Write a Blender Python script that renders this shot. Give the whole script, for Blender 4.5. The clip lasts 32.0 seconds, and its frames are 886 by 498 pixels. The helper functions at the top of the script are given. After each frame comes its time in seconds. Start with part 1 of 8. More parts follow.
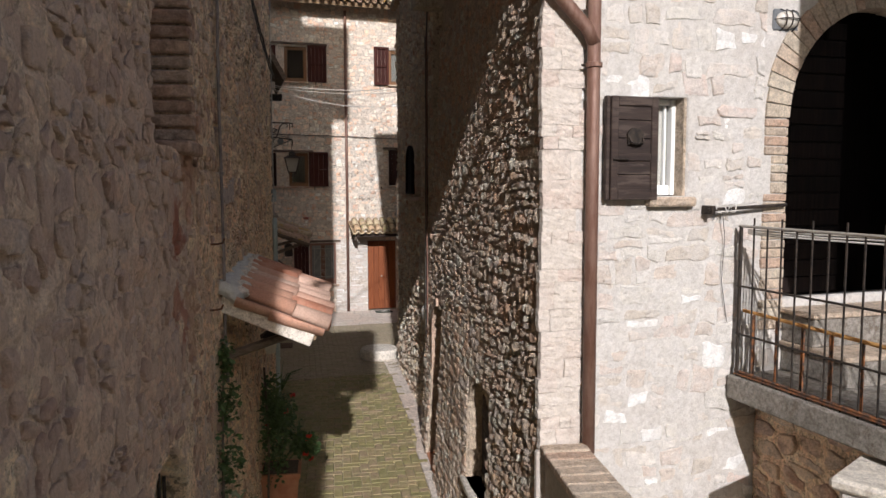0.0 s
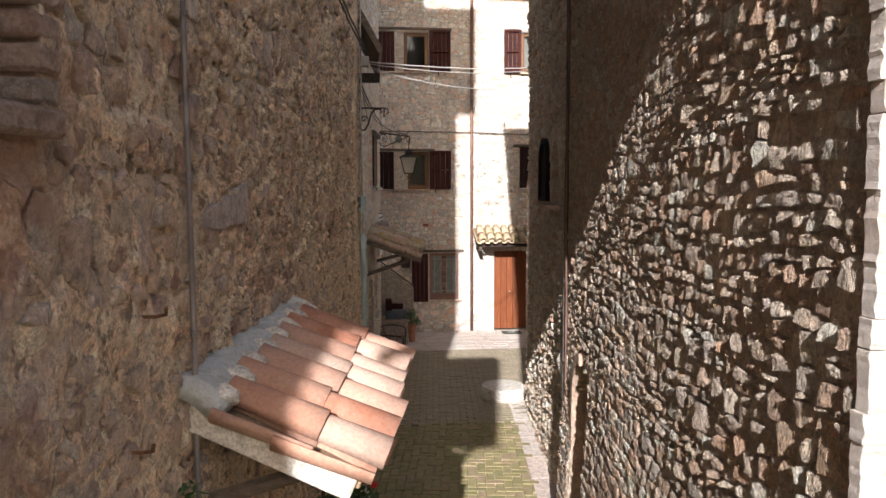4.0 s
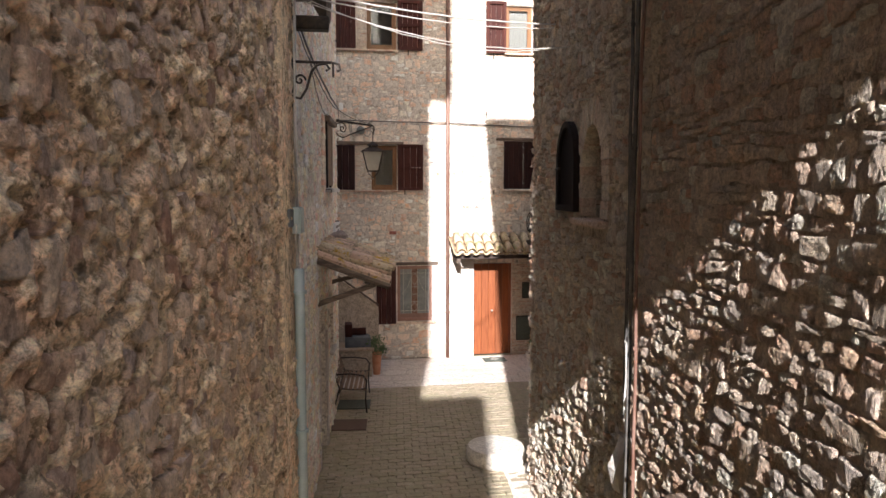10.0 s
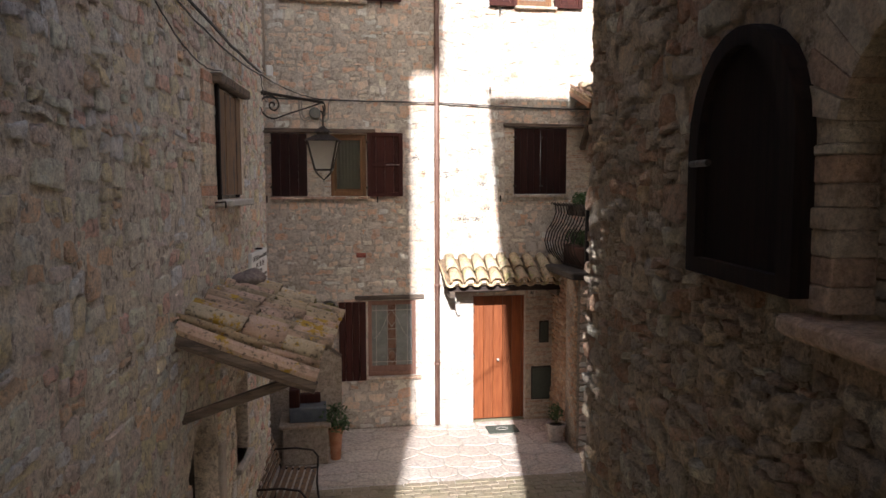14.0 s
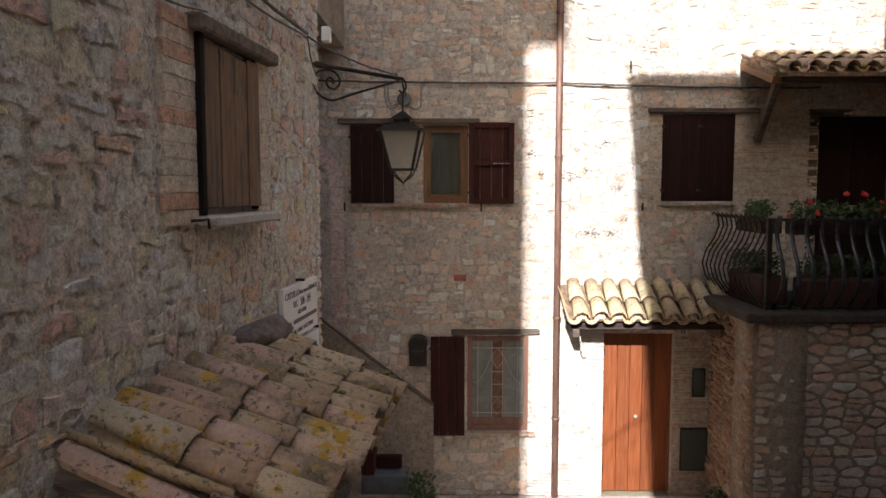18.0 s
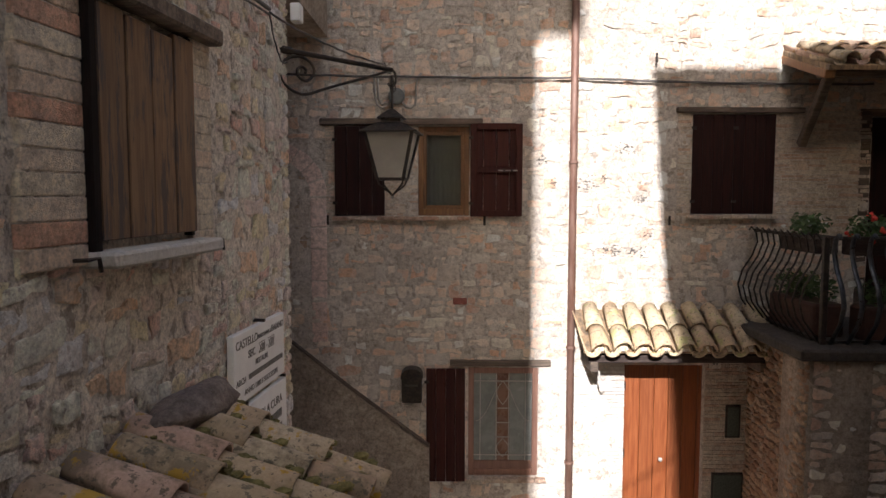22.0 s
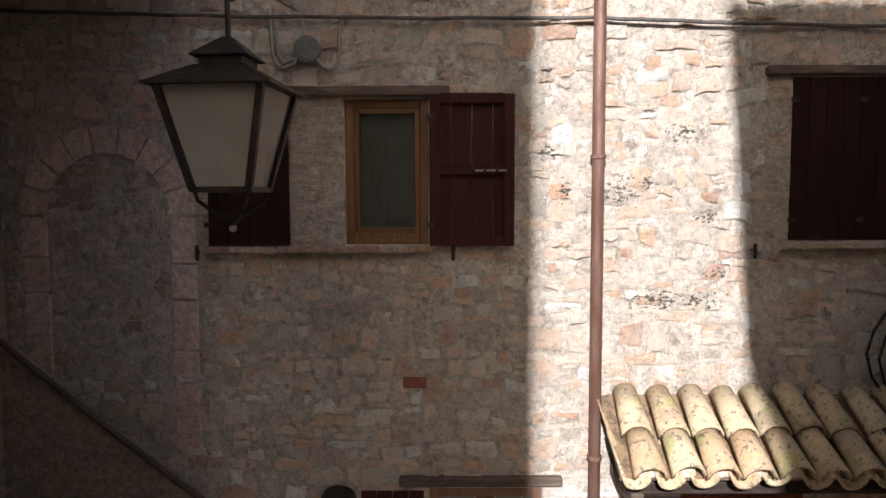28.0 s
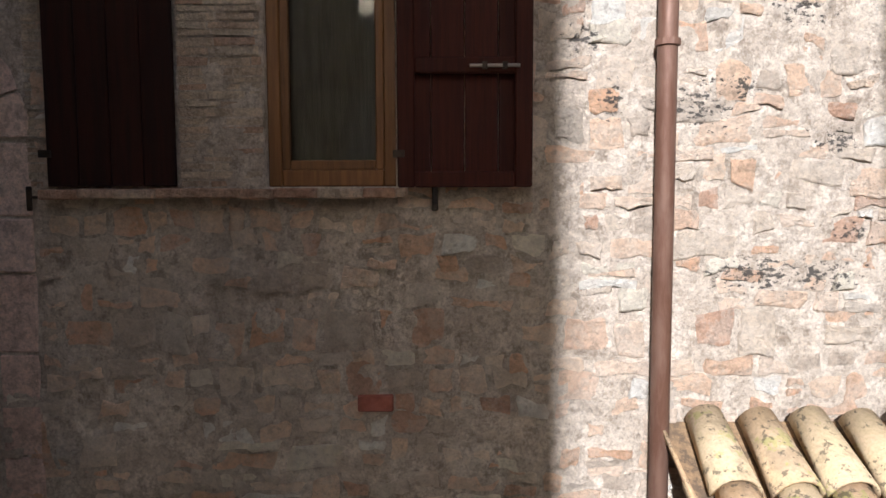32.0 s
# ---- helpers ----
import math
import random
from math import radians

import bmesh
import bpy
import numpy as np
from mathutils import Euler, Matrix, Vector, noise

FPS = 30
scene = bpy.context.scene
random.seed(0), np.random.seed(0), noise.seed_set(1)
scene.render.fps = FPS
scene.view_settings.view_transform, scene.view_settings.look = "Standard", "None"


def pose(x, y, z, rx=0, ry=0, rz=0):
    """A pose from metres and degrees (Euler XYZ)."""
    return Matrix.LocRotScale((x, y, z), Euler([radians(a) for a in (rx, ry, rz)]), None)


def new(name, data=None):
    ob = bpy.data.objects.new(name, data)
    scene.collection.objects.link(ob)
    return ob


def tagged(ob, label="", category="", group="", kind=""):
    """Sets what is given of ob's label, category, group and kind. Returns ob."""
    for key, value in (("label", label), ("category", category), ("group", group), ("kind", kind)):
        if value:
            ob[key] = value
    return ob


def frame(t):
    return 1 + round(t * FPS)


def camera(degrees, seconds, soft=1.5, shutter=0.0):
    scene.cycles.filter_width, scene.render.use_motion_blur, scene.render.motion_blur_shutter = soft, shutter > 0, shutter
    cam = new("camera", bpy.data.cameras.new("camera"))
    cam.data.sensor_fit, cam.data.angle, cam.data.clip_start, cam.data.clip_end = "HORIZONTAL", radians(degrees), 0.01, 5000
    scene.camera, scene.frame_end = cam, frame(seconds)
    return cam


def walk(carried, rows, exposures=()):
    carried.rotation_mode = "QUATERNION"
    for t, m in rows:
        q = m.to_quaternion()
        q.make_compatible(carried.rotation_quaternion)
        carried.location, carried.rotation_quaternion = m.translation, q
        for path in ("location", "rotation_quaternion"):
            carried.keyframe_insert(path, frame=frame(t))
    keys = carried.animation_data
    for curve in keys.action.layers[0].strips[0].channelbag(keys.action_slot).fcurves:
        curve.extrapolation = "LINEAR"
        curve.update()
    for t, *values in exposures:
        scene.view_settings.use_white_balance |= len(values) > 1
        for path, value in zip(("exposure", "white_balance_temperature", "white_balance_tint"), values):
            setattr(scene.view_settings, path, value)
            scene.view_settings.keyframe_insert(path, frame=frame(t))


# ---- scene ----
cam = camera(64.3, 32.0)
# seconds, eye x, y, z, yaw, pitch, roll
PATH = [
    (0, 0.079, 0.113, 3.505, -17.29, -4.67, 0.12),
    (0.5, 0.152, 0.494, 3.525, -17.26, -4.64, 0.13),
    (1, 0.294, 1.101, 3.544, -17.25, -4.66, 0.07),
    (1.5, 0.565, 2.052, 3.596, -17.22, -4.64, 0.19),
    (2, 0.711, 2.529, 3.608, -16.72, -4.70, 0.27),
    (2.5, 0.793, 2.658, 3.604, -15.09, -4.67, 0.27),
    (3, 0.855, 2.685, 3.595, -11.62, -4.60, 0.26),
    (3.5, 0.847, 2.669, 3.574, -7.00, -4.59, 0.16),
    (4, 0.742, 2.636, 3.573, -6.49, -4.58, 0.16),
    (4.5, 0.687, 2.587, 3.565, -6.35, -4.55, 0.06),
    (6.5, 0.706, 3.531, 3.562, -6.16, -4.36, -0.12),
    (7, 0.678, 3.608, 3.572, -6.37, -4.42, -0.12),
    (7.5, 0.662, 3.726, 3.579, -7.16, -4.42, -0.12),
    (8, 0.661, 3.892, 3.585, -7.94, -4.44, -0.13),
    (8.5, 0.690, 4.164, 3.593, -9.23, -4.48, -0.10),
    (9, 0.745, 4.500, 3.606, -9.53, -4.56, -0.06),
    (9.5, 0.830, 4.969, 3.621, -9.49, -4.65, -0.06),
    (10, 0.916, 5.473, 3.640, -9.43, -4.70, -0.06),
    (10.5, 1.016, 6.050, 3.656, -9.41, -4.72, -0.07),
    (11, 1.127, 6.655, 3.668, -9.40, -4.72, -0.02),
    (11.5, 1.245, 7.327, 3.676, -9.39, -4.72, 0.03),
    (12, 1.364, 7.970, 3.711, -9.49, -4.74, 0.03),
    (12.5, 1.486, 8.645, 3.718, -9.53, -4.80, 0.11),
    (13, 1.572, 9.034, 3.757, -9.56, -4.79, 0.09),
    (13.5, 1.660, 9.214, 3.766, -9.54, -4.84, 0.10),
    (14, 1.774, 9.586, 3.761, -9.55, -4.84, 0.10),
    (14.5, 1.889, 10.021, 3.766, -5.90, -4.85, 0.17),
    (15, 2.031, 10.508, 3.774, -4.44, -4.85, 0.07),
    (15.5, 2.129, 11.001, 3.792, -0.38, -4.85, 0.10),
    (17.5, 2.208, 11.535, 3.795, 0.61, -4.71, -0.01),
    (18, 2.214, 11.920, 3.803, 0.64, -4.67, 0.03),
    (18.5, 2.226, 12.412, 3.831, 0.61, -4.64, 0.03),
    (19, 2.214, 12.650, 3.839, 0.54, -4.60, 0.03),
    (19.5, 2.239, 12.792, 3.851, 0.55, -4.57, -0.02),
    (20, 2.235, 12.917, 3.849, 0.53, -4.58, 0.01),
    (20.5, 2.214, 13.006, 3.866, 0.50, -4.54, 0.00),
    (21, 2.187, 13.014, 3.880, 0.56, -4.55, 0.02),
    (21.5, 2.179, 13.016, 3.884, 0.54, -4.52, -0.03),
    (22, 2.208, 13.027, 3.888, 0.50, -4.45, -0.08),
    (22.5, 2.199, 13.052, 3.893, 0.47, -4.46, -0.04),
    (23, 2.187, 13.198, 3.897, 0.48, -4.43, -0.05),
    (23.5, 2.187, 13.374, 3.886, 0.46, -4.44, -0.06),
    (24, 2.200, 13.955, 3.924, 0.41, -4.45, -0.05),
    (24.5, 2.239, 14.440, 3.954, 0.44, -4.46, 0.04),
    (25, 2.284, 14.723, 3.962, 0.39, -4.44, 0.17),
    (25.5, 2.329, 14.947, 3.970, 0.32, -4.40, 0.22),
    (27.5, 2.506, 15.700, 3.971, 0.20, -4.39, 0.15),
    (28, 2.530, 15.918, 3.980, 0.18, -4.36, 0.17),
    (28.5, 2.540, 16.081, 3.973, 0.21, -4.28, 0.18),
    (29, 2.544, 16.371, 3.986, 0.23, -4.24, 0.21),
    (29.5, 2.556, 16.639, 3.983, 0.25, -4.20, 0.19),
    (30, 2.572, 16.942, 3.983, 0.27, -4.16, 0.18),
    (30.5, 2.582, 17.203, 3.991, 0.19, -4.28, 0.15),
    (31, 2.598, 17.336, 3.721, 0.13, -4.75, 0.23),
    (31.5, 2.606, 17.418, 3.645, 0.19, -4.91, 0.26),
    (32, 2.627, 17.576, 3.641, 0.29, -4.72, 0.21),
]
walk(cam, [(t, pose(x, y, z, 90 + pitch, roll, yaw)) for t, x, y, z, yaw, pitch, roll in PATH],
     exposures=[(0.0, 0.06), (1.0, 0.12), (2.0, 0.33), (3.0, 0.60), (4.0, 1.0), (7.0, 1.36), (9.0, 1.52), (11.0, 1.70), (13.0, 1.30), (15.0, 1.28), (19.0, 1.12), (24.0, 1.04), (28.0, 0.72), (32.0, 0.68)])

# ---- light: low afternoon sun along the alley, clear sky ----
SUN = Vector((0.203, 1.0, -0.515)).normalized()
sun = new("sun", bpy.data.lights.new("sun", "SUN"))
sun.data.energy, sun.data.angle, sun.data.color = 4.6, radians(0.6), (1.0, 0.972, 1.0)
sun.matrix_world = SUN.to_track_quat("-Z", "Y").to_matrix().to_4x4()
world = bpy.data.worlds.new("sky")
scene.world = world
world.use_nodes = True
wn = world.node_tree
sky = wn.nodes.new("ShaderNodeTexSky")
sky.sky_type, sky.sun_disc = "NISHITA", False
sky.dust_density, sky.ozone_density = 2.5, 0.6
sky.sun_elevation, sky.sun_rotation = radians(26.8), radians(191.5)
wn.links.new(sky.outputs[0], wn.nodes["Background"].inputs[0])
wn.nodes["Background"].inputs[1].default_value = 0.14


# ---- materials ----
class Mat:
    """A small helper round one procedural node material."""

    def __init__(self, name, rough=0.8, metal=0.0, finished=None):
        self.m = finished or bpy.data.materials.new(name)
        self.m.use_nodes = True
        self.t = self.m.node_tree
        self.b = self.t.nodes["Principled BSDF"]
        if not finished:
            self.b.inputs["Roughness"].default_value = rough
            self.b.inputs["Metallic"].default_value = metal
        self.pos = self.t.nodes.new("ShaderNodeNewGeometry").outputs["Position"]
        self.geo = self.pos.node

    def put(self, a, b):
        if hasattr(a, "is_output"):
            self.t.links.new(a, b)
        else:
            b.default_value = a

    def noise(self, scale, detail=4.0, rough=0.6, stretch=None, vec=None):
        v = vec or self.pos
        if stretch:
            mp = self.t.nodes.new("ShaderNodeMapping")
            self.t.links.new(v, mp.inputs["Vector"])
            mp.inputs["Scale"].default_value = stretch
            v = mp.outputs[0]
        n = self.t.nodes.new("ShaderNodeTexNoise")
        self.t.links.new(v, n.inputs["Vector"])
        n.inputs["Scale"].default_value, n.inputs["Detail"].default_value = scale, detail
        n.inputs["Roughness"].default_value = rough
        return n.outputs["Fac"]

    def ramp(self, fac, stops, mode="LINEAR"):
        r = self.t.nodes.new("ShaderNodeValToRGB")
        r.color_ramp.interpolation = mode
        el = r.color_ramp.elements
        while len(el) < len(stops):
            el.new(0.5)
        for e, (p, c) in zip(el, stops):
            e.position = p
            e.color = (*c, 1) if not isinstance(c, float) else (c, c, c, 1)
        self.t.links.new(fac, r.inputs[0])
        return r.outputs[0]

    def mix(self, fac, a, b, kind="MIX"):
        n = self.t.nodes.new("ShaderNodeMix")
        n.data_type, n.blend_type = "RGBA", kind
        self.put(fac, n.inputs[0])
        self.put(a if hasattr(a, "is_output") else (*a, 1), n.inputs[6])
        self.put(b if hasattr(b, "is_output") else (*b, 1), n.inputs[7])
        return n.outputs[2]

    def math(self, op, a, b=0.0):
        n = self.t.nodes.new("ShaderNodeMath")
        n.operation = op
        self.put(a, n.inputs[0])
        self.put(b, n.inputs[1])
        return n.outputs[0]

    def chance(self):
        """A random number of the piece: by object, and by island of a joined mesh."""
        o = self.t.nodes.new("ShaderNodeObjectInfo").outputs["Random"]
        return self.math("FRACT", self.math("ADD", o, self.geo.outputs["Random Per Island"]))

    def colour(self, c):
        self.put(c, self.b.inputs["Base Color"])
        return self

    def rough(self, r):
        self.put(r, self.b.inputs["Roughness"])
        return self

    def bump(self, height, strength=0.5, distance=0.01):
        n = self.t.nodes.new("ShaderNodeBump")
        n.inputs["Strength"].default_value, n.inputs["Distance"].default_value = strength, distance
        self.t.links.new(height, n.inputs["Height"])
        old = self.b.inputs["Normal"].links
        if old:
            self.t.links.new(old[0].from_socket, n.inputs["Normal"])
        self.t.links.new(n.outputs[0], self.b.inputs["Normal"])
        return self


def soften(c, grey=0.0, lift=1.06):
    """A colour with less chroma and a little lighter."""
    l = 0.3 * c[0] + 0.6 * c[1] + 0.1 * c[2]
    return tuple(min(0.85, lift * (v + (l - v) * grey)) for v in c)


def stone_material(name, palette, grain=26.0, stain=(0.10, 0.08, 0.06), dirt=0.35, bump=0.8, smear=None, tone=0.5, cover=0.8, lift=1.06, grey=0.0, speck=1.0):
    """Field stones: each takes one colour of the palette, with veins, grain, grime and smeared mortar."""
    a = Mat(name, 0.9)
    r = a.chance()
    n = len(palette)
    base = a.ramp(r, [(i / n, soften(c, grey, lift)) for i, c in enumerate(palette)], "CONSTANT")
    vein = a.noise(7.0, 6, 0.65)
    base = a.mix(a.ramp(vein, [(0.42, 0.0), (0.60, tone)]), base, soften((0.52, 0.45, 0.38), grey, lift))
    mid = a.noise(19.0, 5, 0.7)
    base = a.mix(0.6 * speck, base, a.ramp(mid, [(0.40, (0.62, 0.58, 0.54)), (0.5, (1.0, 1.0, 1.0)), (0.60, (1.24, 1.22, 1.18))]), "MULTIPLY")
    fine = a.noise(grain * 2.6, 6, 0.75)
    base = a.mix(0.5 * speck, base, a.ramp(fine, [(0.38, (0.55, 0.53, 0.51)), (0.5, (1.0, 1.0, 1.0)), (0.62, (1.3, 1.28, 1.25))]), "MULTIPLY")
    spots = a.noise(grain * 0.55, 5, 0.75)
    base = a.mix(a.ramp(spots, [(0.56, 0.0), (0.62, dirt)]), base, stain)
    if smear:
        wash = a.noise(6.0, 6, 0.72)
        film = a.mix(0.7 * speck, soften(smear, grey, lift), a.ramp(fine, [(0.38, (0.66, 0.64, 0.62)), (0.5, (1.0, 1.0, 1.0)), (0.62, (1.2, 1.2, 1.17))]), "MULTIPLY")
        base = a.mix(a.ramp(wash, [(0.48, 0.0), (0.54, cover)]), base, film)
    a.colour(base)
    a.bump(a.noise(grain, 7, 0.75), bump, 0.025)
    a.bump(a.noise(grain * 4, 4, 0.7), bump * 0.7, 0.007)
    return a.m


def mortar_material(name, c1, c2, c3, bump=0.8, scale=1.0, pits=0.0, lift=1.06, grey=0.0, harsh=1.0):
    """Old lime mortar: broad tones, lumps, sand grain and pits with their shade painted in."""
    a = Mat(name, 0.95)
    c1, c2, c3 = (soften(c, grey, lift) for c in (c1, c2, c3))
    big = a.noise(1.3 * scale, 5, 0.65)
    mid = a.noise(9.0 * scale, 6, 0.7)
    c = a.mix(a.ramp(big, [(0.43, 0.0), (0.57, 1.0)]), c1, c2)
    c = a.mix(a.ramp(mid, [(0.47, 0.0), (0.58, 0.85)]), c, c3)
    lump = a.noise(27.0 * scale, 6, 0.75)
    c = a.mix(0.8, c, a.ramp(lump, [(0.40, (1 - 0.36 * harsh, 1 - 0.4 * harsh, 1 - 0.45 * harsh)), (0.5, (1.0, 1.0, 1.0)), (0.60, (1 + 0.2 * harsh, 1 + 0.19 * harsh, 1 + 0.15 * harsh))]), "MULTIPLY")
    fine = a.noise(85.0, 5, 0.75)
    c = a.mix(min(0.55, 0.55 * harsh), c, a.ramp(fine, [(0.38, (0.58, 0.56, 0.54)), (0.5, (1.0, 1.0, 1.0)), (0.62, (1.28, 1.26, 1.22))]), "MULTIPLY")
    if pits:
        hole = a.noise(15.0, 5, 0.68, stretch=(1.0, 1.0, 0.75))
        # painted shade: colour goes dark brown where the bump below sinks
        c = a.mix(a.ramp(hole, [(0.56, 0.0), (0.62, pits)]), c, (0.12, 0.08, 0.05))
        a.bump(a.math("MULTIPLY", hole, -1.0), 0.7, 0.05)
    a.colour(c)
    a.bump(a.noise(24.0 * scale, 8, 0.75), bump, 0.025)
    a.bump(a.noise(110.0, 4, 0.7), bump * 0.6, 0.004)
    return a.m


def stain(material, at, size, colour, amount=0.8, stretch=(1.0, 1.0, 1.0)):
    """Adds one old stain round a place to a finished material, its edge broken by noise."""
    a = Mat("", finished=material)
    mp = a.t.nodes.new("ShaderNodeMapping")
    a.t.links.new(a.pos, mp.inputs["Vector"])
    mp.inputs["Scale"].default_value = stretch
    d = a.t.nodes.new("ShaderNodeVectorMath")
    d.operation = "DISTANCE"
    a.t.links.new(mp.outputs[0], d.inputs[0])
    d.inputs[1].default_value = tuple(p * q for p, q in zip(at, stretch))
    edge = a.math("ADD", a.math("DIVIDE", d.outputs["Value"], size), a.math("MULTIPLY", a.noise(7.0, 5, 0.7), 1.6))
    old = a.b.inputs["Base Color"].links[0].from_socket
    a.colour(a.mix(a.ramp(a.math("MULTIPLY", edge, 0.5), [(0.70, amount), (0.80, 0.0)]), old, colour))


def pitted(material, spots, colour=(0.06, 0.058, 0.055)):
    """Dark weathered pits on some stones of a finished material: (x, z, half width, half height) on the house front."""
    a = Mat("", finished=material)
    near = None
    for x, z, w, h in spots:
        d = a.t.nodes.new("ShaderNodeVectorMath")
        d.operation = "DISTANCE"
        mp = a.t.nodes.new("ShaderNodeMapping")
        a.t.links.new(a.pos, mp.inputs["Vector"])
        mp.inputs["Scale"].default_value = (1 / w, 0.0, 1 / h)
        a.t.links.new(mp.outputs[0], d.inputs[0])
        d.inputs[1].default_value = (x / w, 0.0, z / h)
        near = d.outputs["Value"] if near is None else a.math("MINIMUM", near, d.outputs["Value"])
    hole = a.math("SUBTRACT", a.noise(48.0, 5, 0.7, stretch=(0.6, 1.0, 1.0)), a.math("MULTIPLY", near, 0.085))
    old = a.b.inputs["Base Color"].links[0].from_socket
    a.colour(a.mix(a.ramp(hole, [(0.458, 0.0), (0.495, 0.92)]), old, colour))


def combed(material, scale, strength, distance):
    """Upright ridges and grooves, as weather and the trowel leave them on a rough wall."""
    a = Mat("", finished=material)
    a.bump(a.noise(scale, 5, 0.65, stretch=(1.0, 1.0, 0.28)), strength, distance)


def wood_material(name, c1, c2, axis="z", wear=None, rough=0.6, scale=1.0, shine=0.5):
    """Painted or bare wood, its grain along one axis."""
    a = Mat(name, rough)
    a.b.inputs["Specular IOR Level"].default_value = shine
    s = {"x": (1.2, 22, 22), "y": (22, 1.2, 22), "z": (22, 22, 1.2)}[axis]
    g = a.noise(2.2 * scale, 6, 0.65, stretch=s)
    c = a.mix(a.ramp(g, [(0.40, 0.0), (0.60, 1.0)]), c1, c2)
    r = a.chance()
    c = a.mix(1.0, c, a.ramp(r, [(0.0, (0.8, 0.8, 0.8)), (1.0, (1.18, 1.15, 1.12))]), "MULTIPLY")
    if wear:
        w = a.noise(3.5, 6, 0.75, stretch={"x": (0.6, 4, 4), "y": (4, 0.6, 4), "z": (4, 4, 0.6)}[axis])
        c = a.mix(a.ramp(w, [(0.50, 0.0), (0.57, 0.8)]), c, wear)
    a.colour(c)
    a.rough(a.ramp(g, [(0.2, rough - 0.1), (0.8, min(1.0, rough + 0.15))]))
    a.bump(g, 0.35, 0.004)
    return a.m


def tile_material(name, palette, lichen=None, amount=0.6, rough=0.85, lime=0.55):
    """Roof tiles: every tile its own fired colour, with soot, lime and lichen."""
    a = Mat(name, rough)
    r = a.chance()
    n = len(palette)
    c = a.ramp(r, [(i / n, p) for i, p in enumerate(palette)], "CONSTANT")
    c = a.mix(a.ramp(a.noise(5.0, 5, 0.7), [(0.42, 0.0), (0.7, lime)]), c, (0.62, 0.48, 0.38))
    fine = a.noise(60.0, 5, 0.7)
    c = a.mix(0.6, c, a.ramp(fine, [(0.3, (0.6, 0.58, 0.56)), (0.55, (1.0, 1.0, 1.0)), (0.8, (1.2, 1.2, 1.18))]), "MULTIPLY")
    if lichen:
        c = a.mix(a.ramp(a.noise(2.6, 6, 0.72), [(0.52, 0.0), (0.60, amount)]), c, (0.19, 0.15, 0.10))
        c = a.mix(a.ramp(a.noise(5.0, 6, 0.75), [(0.56, 0.0), (0.60, min(1.0, amount * 1.3))]), c, lichen)
        c = a.mix(a.ramp(a.noise(26.0, 4, 0.7), [(0.57, 0.0), (0.61, 0.75)]), c, (0.09, 0.08, 0.06))
    a.colour(c)
    a.bump(a.noise(45.0, 6, 0.7), 0.5, 0.006)
    return a.m


def plain_material(name, c1, c2, scale=8.0, rough=0.6, metal=0.0, bump=0.2, stretch=None):
    a = Mat(name, rough, metal)
    n = a.noise(scale, 6, 0.68, stretch=stretch)
    a.colour(a.mix(a.ramp(n, [(0.41, 0.0), (0.59, 1.0)]), c1, c2))
    a.rough(a.ramp(a.noise(scale * 2.3, 4, 0.6), [(0.3, max(0.05, rough - 0.12)), (0.7, min(1.0, rough + 0.12))]))
    a.bump(a.noise(scale * 5, 5, 0.7), bump, 0.005)
    return a.m


def glass_material(name, tint=(0.75, 0.8, 0.8), rough=0.03):
    """A window pane: clear to look through, with a mirror coat."""
    a = Mat(name, rough)
    t = a.t
    tr = t.nodes.new("ShaderNodeBsdfTransparent")
    tr.inputs[0].default_value = (*tint, 1)
    gl = t.nodes.new("ShaderNodeBsdfGlossy")
    gl.inputs["Roughness"].default_value = rough
    gl.inputs["Color"].default_value = (0.45, 0.47, 0.5, 1)
    fr = t.nodes.new("ShaderNodeFresnel")
    fr.inputs[0].default_value = 1.5
    mx = t.nodes.new("ShaderNodeMixShader")
    t.links.new(fr.outputs[0], mx.inputs[0])
    t.links.new(tr.outputs[0], mx.inputs[1])
    t.links.new(gl.outputs[0], mx.inputs[2])
    t.links.new(mx.outputs[0], t.nodes["Material Output"].inputs[0])
    return a.m


M_FACADE = stone_material("stone_facade", [(0.60, 0.46, 0.34), (0.56, 0.34, 0.21), (0.66, 0.58, 0.48), (0.44, 0.37, 0.30), (0.62, 0.44, 0.31), (0.46, 0.41, 0.35), (0.58, 0.38, 0.25), (0.70, 0.65, 0.57), (0.55, 0.38, 0.27),
                                           (0.62, 0.52, 0.42), (0.46, 0.28, 0.19), (0.60, 0.44, 0.32), (0.55, 0.47, 0.38), (0.64, 0.50, 0.39)], tone=0.2, dirt=0.35, stain=(0.20, 0.15, 0.12), bump=0.9, speck=0.6, smear=(0.54, 0.485, 0.42), cover=0.35, lift=1.38, grey=0.14)
PITS = [(3.92, 3.29, 0.15, 0.05), (4.19, 3.28, 0.12, 0.05), (3.64, 3.98, 0.10, 0.07), (4.06, 4.38, 0.09, 0.05), (4.22, 3.84, 0.07, 0.03), (3.82, 4.06, 0.06, 0.03), (3.30, 4.00, 0.04, 0.06), (3.18, 4.24, 0.05, 0.05), (4.30, 3.46, 0.05, 0.03)]
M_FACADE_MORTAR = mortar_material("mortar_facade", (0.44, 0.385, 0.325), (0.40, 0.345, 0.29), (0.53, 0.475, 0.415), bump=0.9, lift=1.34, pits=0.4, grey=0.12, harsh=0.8)
